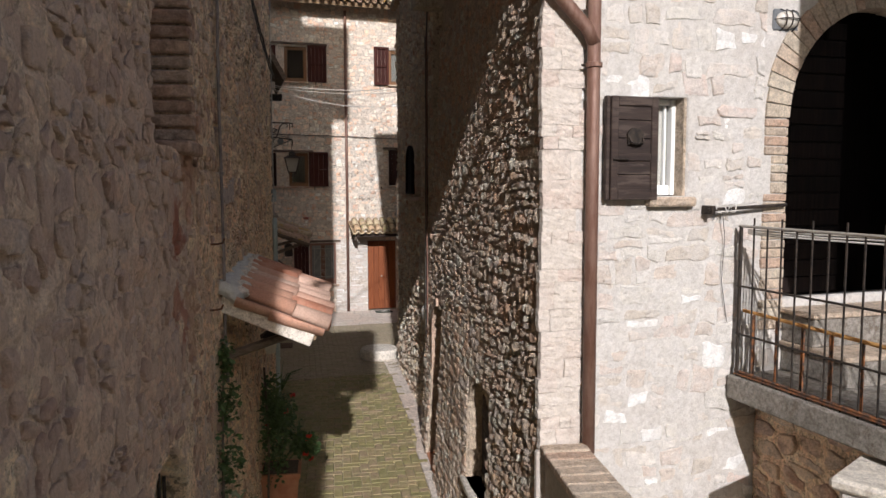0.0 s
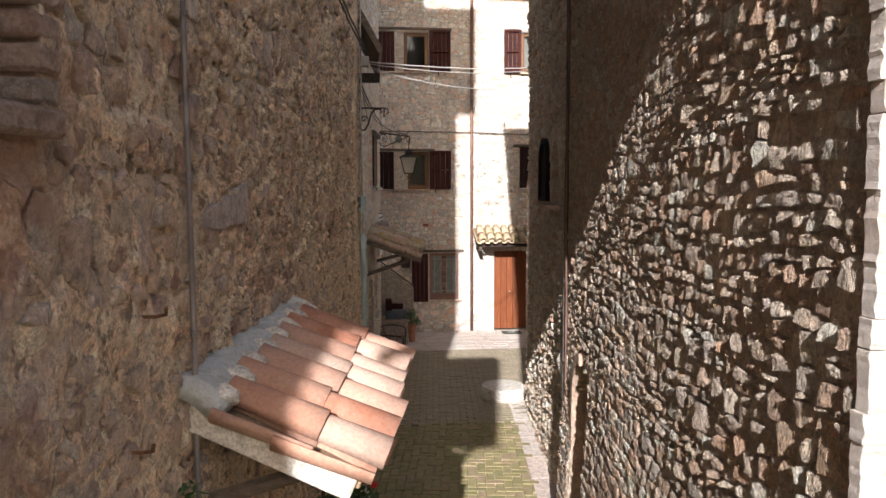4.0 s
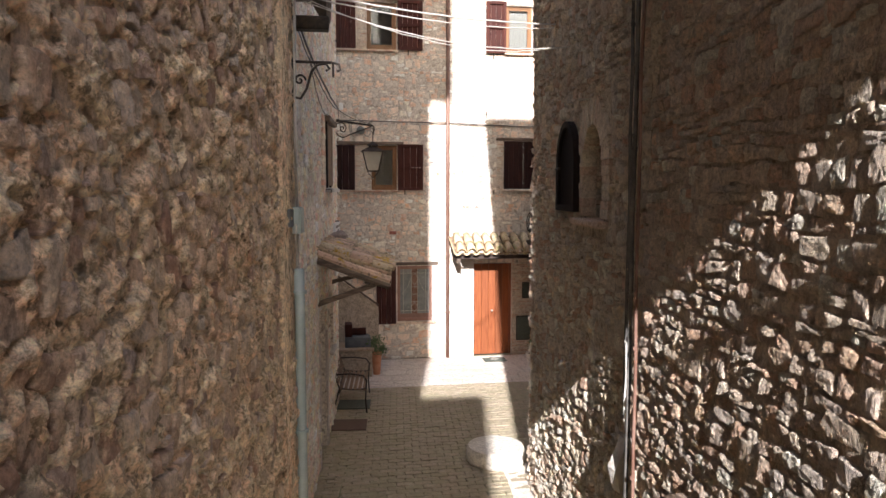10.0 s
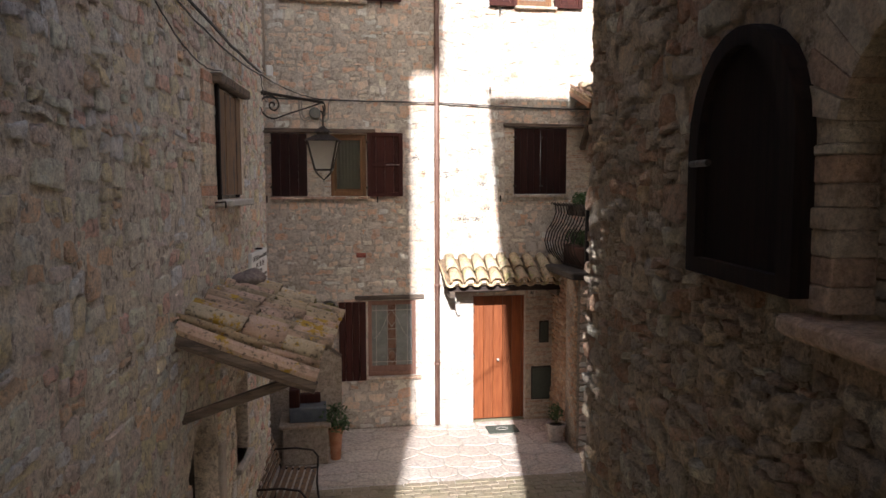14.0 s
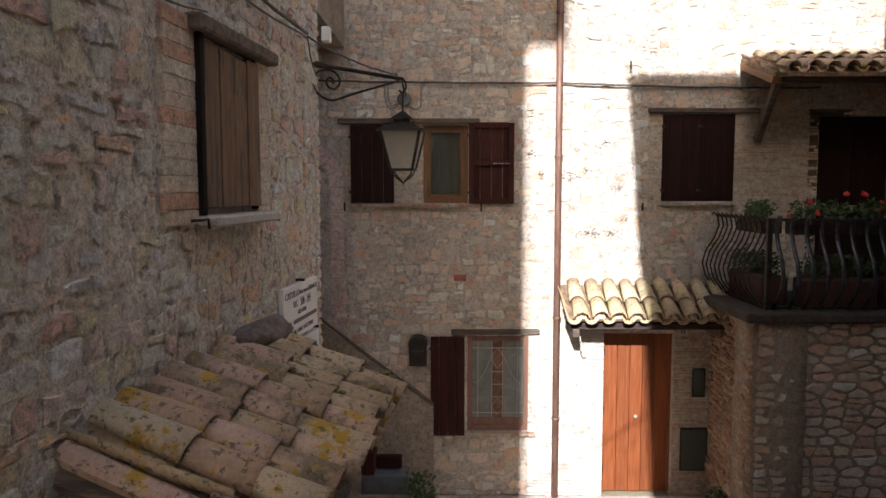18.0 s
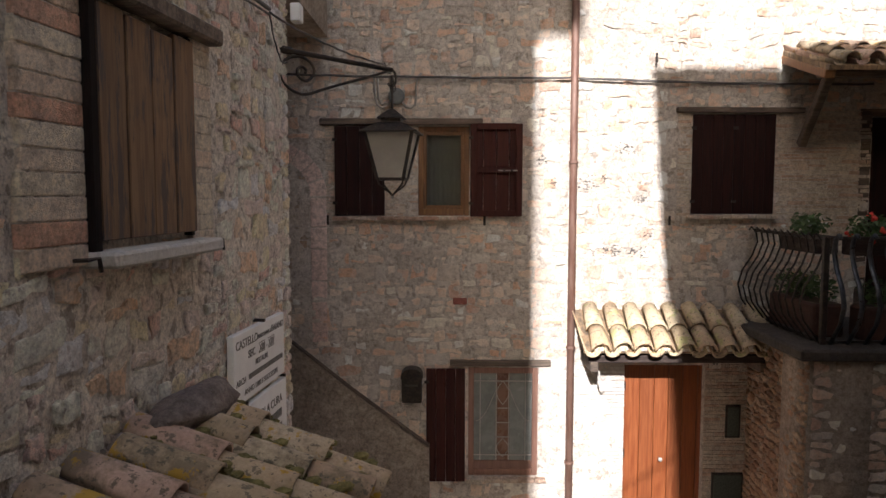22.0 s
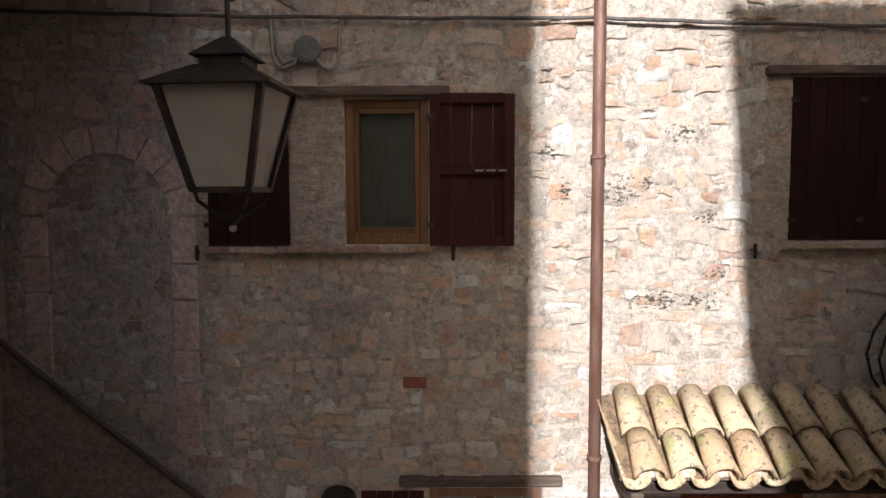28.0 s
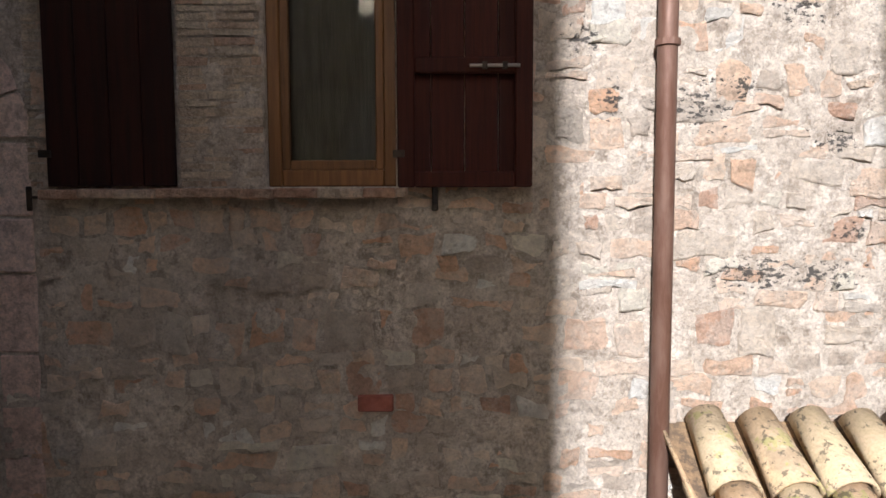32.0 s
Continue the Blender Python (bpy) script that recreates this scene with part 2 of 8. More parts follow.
M_TOWER = stone_material("stone_tower", [(0.50, 0.41, 0.32), (0.46, 0.40, 0.33), (0.52, 0.44, 0.34), (0.45, 0.40, 0.35), (0.55, 0.47, 0.38), (0.48, 0.33, 0.24), (0.66, 0.60, 0.51), (0.42, 0.31, 0.23), (0.58, 0.47, 0.33), (0.40, 0.24, 0.16)],
                         bump=1.0, tone=0.35, dirt=0.5, smear=(0.46, 0.40, 0.32), cover=0.4, lift=1.36)
M_RIGHT = stone_material("stone_right", [(0.52, 0.41, 0.32), (0.48, 0.38, 0.31), (0.53, 0.43, 0.33), (0.46, 0.39, 0.34), (0.57, 0.48, 0.39), (0.50, 0.32, 0.22), (0.62, 0.56, 0.48), (0.44, 0.30, 0.22), (0.54, 0.38, 0.26)],
                         bump=1.1, tone=0.3, dirt=0.4, smear=(0.47, 0.385, 0.305), cover=0.35, lift=1.44)
combed(M_RIGHT, 26.0, 1.0, 0.042)
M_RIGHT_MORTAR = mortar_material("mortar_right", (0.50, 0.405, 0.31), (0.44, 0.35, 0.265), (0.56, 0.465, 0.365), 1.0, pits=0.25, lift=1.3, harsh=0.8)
combed(M_RIGHT_MORTAR, 22.0, 1.0, 0.042)
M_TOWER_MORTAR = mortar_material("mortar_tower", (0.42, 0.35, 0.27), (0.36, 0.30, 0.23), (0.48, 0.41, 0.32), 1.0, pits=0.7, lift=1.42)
M_LEFT = stone_material("stone_left", [(0.50, 0.34, 0.24), (0.48, 0.36, 0.27), (0.42, 0.26, 0.18), (0.50, 0.37, 0.27), (0.46, 0.34, 0.28), (0.54, 0.41, 0.29), (0.38, 0.22, 0.15), (0.52, 0.42, 0.34), (0.44, 0.30, 0.24), (0.60, 0.49, 0.40)],
                        bump=0.8, tone=0.3, dirt=0.4, smear=(0.66, 0.49, 0.345), cover=0.6, lift=1.24)
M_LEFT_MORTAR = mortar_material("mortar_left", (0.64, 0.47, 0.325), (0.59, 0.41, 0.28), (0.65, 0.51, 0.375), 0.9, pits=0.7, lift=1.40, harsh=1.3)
for old in (M_LEFT, M_LEFT_MORTAR):
    stain(old, (-0.25, 3.2, 3.2), 1.9, (0.56, 0.40, 0.33), 0.55)
    stain(old, (-0.16, 4.13, 3.32), 0.11, (0.42, 0.16, 0.10), 0.85, (1.0, 1.0, 0.45))
    stain(old, (-0.15, 4.08, 2.90), 0.10, (0.44, 0.19, 0.12), 0.8, (1.0, 1.0, 0.5))
    stain(old, (-0.14, 4.22, 2.80), 0.09, (0.42, 0.17, 0.11), 0.8, (1.0, 1.0, 0.5))
    stain(old, (-0.10, 4.45, 3.60), 0.22, (0.50, 0.24, 0.15), 0.5, (1.0, 1.0, 0.6))
M_HOUSE = stone_material("stone_house", [(0.60, 0.45, 0.31), (0.56, 0.43, 0.38), (0.62, 0.53, 0.44), (0.66, 0.60, 0.54), (0.58, 0.37, 0.25), (0.54, 0.44, 0.40), (0.62, 0.47, 0.33), (0.54, 0.35, 0.29), (0.60, 0.50, 0.44), (0.64, 0.55, 0.44)],
                         tone=0.25, dirt=0.55, stain=(0.20, 0.12, 0.10), smear=(0.52, 0.47, 0.41), cover=0.25, lift=1.65)
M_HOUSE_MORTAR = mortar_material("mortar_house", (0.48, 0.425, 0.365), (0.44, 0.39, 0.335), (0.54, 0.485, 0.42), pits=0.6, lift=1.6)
M_BRICK_PALE = stone_material("cream_brick", [(0.62, 0.54, 0.42), (0.60, 0.53, 0.41), (0.64, 0.57, 0.45), (0.56, 0.33, 0.23), (0.62, 0.52, 0.41), (0.60, 0.48, 0.37), (0.63, 0.56, 0.44)], tone=0.2, dirt=0.3, lift=1.32)
# Brown stone; on side, end and stair walls it paints their shade.
M_BROWN_AND_SHADE = stone_material("brown_stone_and_shade", [(0.36, 0.26, 0.18), (0.34, 0.27, 0.21), (0.42, 0.33, 0.25), (0.32, 0.23, 0.17), (0.50, 0.44, 0.37), (0.36, 0.23, 0.15), (0.46, 0.37, 0.28)], tone=0.2, dirt=0.4, smear=(0.34, 0.29, 0.23), cover=0.4, lift=1.2)
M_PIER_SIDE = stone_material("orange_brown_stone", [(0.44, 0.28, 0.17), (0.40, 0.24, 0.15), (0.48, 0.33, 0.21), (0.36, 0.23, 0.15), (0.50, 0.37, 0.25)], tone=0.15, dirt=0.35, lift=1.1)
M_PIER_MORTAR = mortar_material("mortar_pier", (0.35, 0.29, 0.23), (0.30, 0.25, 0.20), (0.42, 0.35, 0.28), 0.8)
M_PALE = stone_material("stone_pale", [(0.60, 0.52, 0.43), (0.60, 0.48, 0.40), (0.64, 0.60, 0.54), (0.58, 0.47, 0.38), (0.78, 0.77, 0.74), (0.60, 0.56, 0.49), (0.54, 0.46, 0.37), (0.64, 0.49, 0.41), (0.66, 0.60, 0.53), (0.62, 0.54, 0.47)],
                        bump=0.6, tone=0.2, dirt=0.22, smear=(0.61, 0.57, 0.53), cover=0.4, lift=1.02, speck=0.5, grey=0.35)
M_PALE_MORTAR = mortar_material("mortar_pale", (0.60, 0.56, 0.51), (0.57, 0.52, 0.47), (0.64, 0.60, 0.56), 0.6, lift=0.89, harsh=0.45, grey=0.3)
M_QUOIN = stone_material("dressed_pale_stone", [(0.61, 0.53, 0.47), (0.63, 0.56, 0.50), (0.60, 0.50, 0.44), (0.62, 0.56, 0.50)], bump=0.4, tone=0.25, dirt=0.1, stain=(0.40, 0.33, 0.26), smear=(0.63, 0.57, 0.515), cover=0.5, lift=0.88, speck=0.5)
M_BRICK = stone_material("thin_brick", [(0.54, 0.45, 0.35), (0.51, 0.42, 0.33), (0.57, 0.49, 0.39), (0.50, 0.35, 0.26), (0.54, 0.43, 0.33), (0.58, 0.51, 0.41)], tone=0.3, dirt=0.25, lift=1.1)
M_BRICK_RED = stone_material("old_red_brick", [(0.40, 0.25, 0.18), (0.44, 0.29, 0.21), (0.36, 0.23, 0.17), (0.42, 0.31, 0.24)], tone=0.25, dirt=0.3)
M_BRICK_DARK = plain_material("dark_red_brick", (0.24, 0.075, 0.055), (0.32, 0.11, 0.08), 22, 0.85)
M_BRICK_SILL = stone_material("rosy_sill_brick", [(0.50, 0.31, 0.22), (0.54, 0.40, 0.31), (0.46, 0.27, 0.19), (0.56, 0.45, 0.36), (0.52, 0.34, 0.25)], tone=0.3, dirt=0.3)
M_PAVER = stone_material("paving_brick", [(0.27, 0.215, 0.105), (0.24, 0.20, 0.09), (0.30, 0.23, 0.125), (0.21, 0.185, 0.08), (0.29, 0.215, 0.13), (0.255, 0.21, 0.10)], tone=0.1, dirt=0.3, bump=0.4, stain=(0.15, 0.15, 0.05), smear=(0.25, 0.24, 0.09), cover=0.4, speck=0.7)
M_JOINT = mortar_material("paving_joint", (0.33, 0.29, 0.185), (0.27, 0.24, 0.145), (0.37, 0.32, 0.215), 0.5, harsh=0.6)
M_PAVER_FAR = stone_material("dusty_paving", [(0.30, 0.245, 0.175), (0.28, 0.235, 0.16), (0.32, 0.26, 0.185), (0.27, 0.235, 0.15)], tone=0.15, dirt=0.2, bump=0.4, smear=(0.29, 0.245, 0.165), cover=0.6, speck=0.7)
M_FLAG = stone_material("flagstone", [(0.58, 0.51, 0.45), (0.55, 0.48, 0.43), (0.60, 0.54, 0.48), (0.55, 0.46, 0.40), (0.54, 0.48, 0.43)], tone=0.3, dirt=0.2, bump=0.4)
M_FLAG_JOINT = mortar_material("flagstone_joint", (0.46, 0.405, 0.355), (0.40, 0.355, 0.31), (0.50, 0.445, 0.39), 0.5)
M_LAVENDER = stone_material("purplish_stone", [(0.46, 0.39, 0.36), (0.48, 0.41, 0.37)], tone=0.25, dirt=0.25, bump=0.6)
M_ARCH = stone_material("rosy_arch_stone", [(0.66, 0.51, 0.45), (0.62, 0.47, 0.41), (0.69, 0.55, 0.49)], tone=0.15, dirt=0.2, bump=0.6, lift=1.15)
M_WHITE_STONE = stone_material("white_stone", [(0.66, 0.62, 0.55), (0.62, 0.58, 0.51)], tone=0.2, dirt=0.15, bump=0.6)
M_TILE_NEW = tile_material("new_roof_tile", [(0.44, 0.20, 0.125), (0.50, 0.29, 0.21), (0.39, 0.165, 0.10), (0.54, 0.36, 0.28), (0.46, 0.24, 0.165), (0.52, 0.27, 0.18), (0.48, 0.31, 0.235)], lime=0.3)
M_TILE_OLD = tile_material("old_roof_tile", [(0.42, 0.32, 0.20), (0.46, 0.35, 0.23), (0.38, 0.27, 0.18), (0.44, 0.29, 0.20), (0.50, 0.41, 0.28), (0.40, 0.31, 0.20), (0.50, 0.33, 0.25), (0.52, 0.36, 0.28)], (0.44, 0.27, 0.04), 0.85)
M_TILE_PALE = tile_material("pale_roof_tile", [(0.54, 0.42, 0.25), (0.58, 0.47, 0.30), (0.53, 0.37, 0.22), (0.56, 0.42, 0.26)], (0.34, 0.36, 0.10), 0.45)
M_SHUTTER = wood_material("brown_shutter_paint", (0.036, 0.010, 0.008), (0.060, 0.017, 0.012), "z", rough=0.7, shine=0.2)
M_SHUTTER_DARK = wood_material("dark_shutter_paint", (0.026, 0.018, 0.016), (0.045, 0.031, 0.026), "x", rough=0.7, wear=(0.075, 0.055, 0.046), shine=0.25)
M_SHUTTER_DEEP = wood_material("deep_brown_shutter_paint", (0.018, 0.008, 0.007), (0.030, 0.011, 0.009), "z", rough=0.75, shine=0.15)
M_DOOR = wood_material("red_brown_door", (0.155, 0.038, 0.010), (0.22, 0.064, 0.017), "z", rough=0.45)
M_FRAME = wood_material("golden_window_frame", (0.135, 0.058, 0.018), (0.20, 0.092, 0.030), "z", rough=0.5)
M_FRAME_PINK = wood_material("rosy_window_frame", (0.20, 0.10, 0.07), (0.26, 0.14, 0.10), "z", rough=0.6)
M_OLD_WOOD = wood_material("weathered_wood", (0.22, 0.15, 0.09), (0.32, 0.22, 0.13), "z", wear=(0.10, 0.075, 0.055), rough=0.85)
M_RAIL = wood_material("brown_painted_iron", (0.10, 0.07, 0.05), (0.16, 0.12, 0.09), "x", rough=0.7)
M_BEAM = wood_material("old_beam", (0.10, 0.075, 0.055), (0.17, 0.13, 0.10), "x", wear=(0.06, 0.045, 0.035), rough=0.9)
# Slab colour lowered to carry the deep shade round the balcony.
M_SLAB_DARK = mortar_material("shade_dark_concrete", (0.050, 0.040, 0.032), (0.038, 0.032, 0.027), (0.065, 0.052, 0.042), 0.6)
M_IRON = plain_material("black_iron", (0.025, 0.022, 0.02), (0.06, 0.045, 0.035), 20, 0.55, 0.6)
M_STRAP = plain_material("blue_black_iron_strap", (0.05, 0.055, 0.065), (0.09, 0.095, 0.105), 14, 0.35, 0.75)
M_RUST = plain_material("rusty_iron", (0.07, 0.045, 0.035), (0.28, 0.11, 0.04), 16, 0.85, 0.2, 0.4)
M_COPPER = plain_material("brown_copper_pipe", (0.15, 0.075, 0.052), (0.21, 0.125, 0.095), 6, 0.6, 0.25, stretch=(3, 3, 0.5))
M_GREY_PIPE = plain_material("grey_pipe", (0.30, 0.28, 0.25), (0.38, 0.35, 0.31), 9, 0.6)
M_CONDUIT = plain_material("brown_grey_conduit", (0.16, 0.13, 0.12), (0.24, 0.205, 0.19), 9, 0.5)
M_BOX = plain_material("dull_grey_cover", (0.10, 0.105, 0.10), (0.14, 0.145, 0.135), 9, 0.6)
M_ZINC = plain_material("blue_grey_plastic", (0.30, 0.36, 0.36), (0.36, 0.42, 0.42), 6, 0.5)
M_PLATE = plain_material("slate_blue_plate", (0.10, 0.11, 0.12), (0.14, 0.15, 0.16), 8, 0.6)
M_CEMENT = mortar_material("cement", (0.50, 0.50, 0.48), (0.45, 0.45, 0.43), (0.56, 0.56, 0.53), 0.6, harsh=0.5)
M_PLASTER = mortar_material("pale_plaster", (0.62, 0.57, 0.50), (0.56, 0.51, 0.44), (0.66, 0.61, 0.54), 0.3)
M_RENDER = mortar_material("old_render", (0.44, 0.38, 0.31), (0.38, 0.33, 0.27), (0.50, 0.43, 0.35), 0.5)
M_WHITE = plain_material("white_paint", (0.76, 0.76, 0.74), (0.82, 0.82, 0.80), 5, 0.5)
M_MARBLE = plain_material("white_marble", (0.70, 0.70, 0.69), (0.78, 0.78, 0.77), 3, 0.45)
M_INK = plain_material("dark_lettering", (0.10, 0.095, 0.09), (0.16, 0.15, 0.14), 30, 0.7)
M_GLASS = glass_material("window_glass", (0.82, 0.81, 0.78))
# Near-black sheets paint the shade of rooms, reveals and slots behind openings.
M_HOLLOW_SHADE = plain_material("hollow_shade", (0.05, 0.045, 0.04), (0.08, 0.07, 0.06), 3, 0.9)
M_CURTAIN = plain_material("pale_curtain", (0.24, 0.25, 0.245), (0.30, 0.31, 0.30), 4, 0.9, stretch=(30, 30, 1))
M_LAMP_GLASS = plain_material("milky_lamp_glass", (0.56, 0.52, 0.46), (0.64, 0.60, 0.53), 3, 0.35, bump=0.05)
M_POT = plain_material("terracotta_pot", (0.46, 0.19, 0.10), (0.54, 0.26, 0.15), 9, 0.85)
# Terracotta darkened in its colour for the balcony's deep shade.
M_TROUGH = plain_material("shade_dark_terracotta", (0.05, 0.022, 0.015), (0.07, 0.03, 0.02), 9, 0.85)
M_LEAF = plain_material("leaf", (0.035, 0.075, 0.018), (0.075, 0.13, 0.035), 14, 0.55)
M_LEAF_PALE = plain_material("pale_leaf", (0.16, 0.20, 0.10), (0.26, 0.29, 0.17), 14, 0.6)
M_FLOWER = plain_material("red_flower", (0.60, 0.025, 0.02), (0.72, 0.06, 0.03), 14, 0.6)
M_CABLE = plain_material("pale_cable", (0.55, 0.52, 0.48), (0.62, 0.60, 0.56), 10, 0.6)
M_CABLE_DARK = plain_material("dark_cable", (0.06, 0.055, 0.05), (0.12, 0.11, 0.10), 10, 0.7)
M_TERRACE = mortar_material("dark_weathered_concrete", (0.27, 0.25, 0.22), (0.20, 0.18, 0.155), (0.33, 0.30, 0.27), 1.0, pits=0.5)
M_ROPE = plain_material("orange_rust", (0.42, 0.19, 0.05), (0.55, 0.30, 0.10), 16, 0.85)
# Black wood; also paints the unlit hall and the shade at window jambs.
M_BLACK_WOOD_AND_SHADE = wood_material("black_wood_and_shade", (0.007, 0.005, 0.005), (0.016, 0.011, 0.010), "z", rough=0.8, shine=0.1)
M_BLACK = plain_material("black_pipe", (0.008, 0.008, 0.008), (0.018, 0.016, 0.015), 8, 0.75)
M_SLATE = stone_material("dark_veined_stone", [(0.20, 0.16, 0.15), (0.24, 0.19, 0.18)], tone=0.3)
M_MOSS = plain_material("dry_moss", (0.12, 0.10, 0.03), (0.20, 0.17, 0.06), 40, 1.0, bump=0.9)
M_OLD_PLANK = wood_material("sun_bleached_plank", (0.15, 0.085, 0.045), (0.23, 0.14, 0.075), "z", wear=(0.06, 0.052, 0.05), rough=0.85)
M_MAT_BROWN = plain_material("brown_mat", (0.09, 0.05, 0.035), (0.13, 0.08, 0.055), 60, 1.0, bump=0.8)
M_GREEN_MAT = plain_material("doormat", (0.05, 0.06, 0.045), (0.09, 0.10, 0.08), 60, 1.0, bump=0.8)
M_SOIL = plain_material("soil", (0.06, 0.045, 0.03), (0.10, 0.075, 0.05), 30, 1.0, bump=0.8)
for mt in (M_FACADE, M_FACADE_MORTAR):
    pitted(mt, PITS)
for mt in (M_LEFT, M_LEFT_MORTAR):
    stain(mt, (-0.16, 4.20, 3.31), 0.16, (0.34, 0.13, 0.08), 0.75, (1.0, 1.0, 0.7))
    stain(mt, (-0.12, 4.45, 2.75), 0.22, (0.40, 0.20, 0.12), 0.5, (1.0, 1.0, 0.6))
    stain(mt, (-0.10, 4.60, 3.75), 0.30, (0.44, 0.25, 0.16), 0.5, (1.0, 1.0, 0.6))


# ---- mesh helpers ----
def mesh_object(name, verts, faces, material, smooth=False):
    me = bpy.data.meshes.new(name)
    me.from_pydata([tuple(v) for v in verts], [], [tuple(f) for f in faces])
    me.materials.append(material)
    if smooth:
        me.polygons.foreach_set("use_smooth", [True] * len(me.polygons))
    me.update()
    return new(name, me)


def part(name, bm, material, parent=None, label="", smooth=False):
    """Links a bmesh as ONE mesh object under a thing or under a part."""
    me = bpy.data.meshes.new(name)
    bm.normal_update()
    bm.to_mesh(me)
    bm.free()
    me.materials.append(material)
    if smooth:
        me.polygons.foreach_set("use_smooth", [True] * len(me.polygons))
    ob = new(name, me)
    if parent is not None:
        ob.parent = parent
    return tagged(ob, label)


def thing(name, at, label, category, group="", turn=0.0):
    """An Empty at a thing's base; its parts are built in its own axes."""
    ob = new(name)
    ob.empty_display_size = 0.1
    ob.matrix_basis = pose(*at, 0, 0, turn)
    return tagged(ob, label, category, group)


def box(bm, x0, x1, y0, y1, z0, z1, bevel=0.0, m=None):
    r = bmesh.ops.create_cube(bm, size=1.0)["verts"]
    bmesh.ops.transform(bm, verts=r, matrix=Matrix.LocRotScale(((x0 + x1) / 2, (y0 + y1) / 2, (z0 + z1) / 2), None, (abs(x1 - x0), abs(y1 - y0), abs(z1 - z0))))
    if bevel:
        es = list({e for v in r for e in v.link_edges})
        r = list({v for f in bmesh.ops.bevel(bm, geom=es, offset=bevel, segments=1, affect="EDGES")["faces"] for v in f.verts} | {v for v in r if v.is_valid})
    if m is not None:
        bmesh.ops.transform(bm, verts=r, matrix=m)
    return bm


def boxes(*args):
    bm = bmesh.new()
    for a in args:
        box(bm, *a)
    return bm


def rod(bm, a, b, r0, r1=None, n=10):
    """A round bar from a to b."""
    a, b = Vector(a), Vector(b)
    d = b - a
    m = Matrix.Translation((a + b) / 2) @ d.to_track_quat("Z", "Y").to_matrix().to_4x4()
    bmesh.ops.create_cone(bm, cap_ends=True, segments=n, radius1=r0, radius2=r0 if r1 is None else r1, depth=d.length, matrix=m)
    return bm


def tube(bm, pts, r, n=8):
    """A round bar bent through points."""
    pts = [Vector(p) for p in pts]
    rings = []
    side = None
    for i, p in enumerate(pts):
        d = (pts[min(i + 1, len(pts) - 1)] - pts[max(i - 1, 0)]).normalized()
        if side is None:
            side = d.orthogonal().normalized()
        side = (side - d * side.dot(d)).normalized()
        up = d.cross(side)
        rad = r(i / (len(pts) - 1)) if callable(r) else r
        rings.append([bm.verts.new(p + rad * (math.cos(2 * math.pi * k / n) * side + math.sin(2 * math.pi * k / n) * up)) for k in range(n)])
    for a, b in zip(rings, rings[1:]):
        for k in range(n):
            bm.faces.new((a[k], a[(k + 1) % n], b[(k + 1) % n], b[k]))
    bm.faces.new(rings[0][::-1])
    bm.faces.new(rings[-1])
    return bm


def prism(bm, poly, y0, y1):
    """A polygon of (x, z) drawn out along y."""
    a = [bm.verts.new((x, y0, z)) for x, z in poly]
    b = [bm.verts.new((x, y1, z)) for x, z in poly]
    n = len(poly)
    bm.faces.new(a)
    bm.faces.new(b[::-1])
    for k in range(n):
        bm.faces.new((a[k], b[k], b[(k + 1) % n], a[(k + 1) % n]))
    bmesh.ops.recalc_face_normals(bm, faces=bm.faces[:])
    return bm


def lathe(bm, profile, n=24, at=(0, 0, 0)):
    """A (radius, z) profile turned round the z axis."""
    rings = []
    for r, z in profile:
        rings.append([bm.verts.new((at[0] + r * math.cos(2 * math.pi * k / n), at[1] + r * math.sin(2 * math.pi * k / n), at[2] + z)) for k in range(n)])
    for a, b in zip(rings, rings[1:]):
        for k in range(n):
            bm.faces.new((a[k], a[(k + 1) % n], b[(k + 1) % n], b[k]))
    bm.faces.new(rings[0][::-1])
    bm.faces.new(rings[-1])
    return bm


def clip(poly, px, py, nx, ny):
    """Keeps the part of a polygon behind the line through p with normal n."""
    out = []
    k = len(poly)
    ds = [(x - px) * nx + (y - py) * ny for x, y in poly]
    for i in range(k):
        a, b, da, db = poly[i], poly[(i + 1) % k], ds[i], ds[(i + 1) % k]
        if da <= 0:
            out.append(a)
        if (da < 0 < db) or (db < 0 < da):
            f = da / (da - db)
            out.append((a[0] + f * (b[0] - a[0]), a[1] + f * (b[1] - a[1])))
    return out


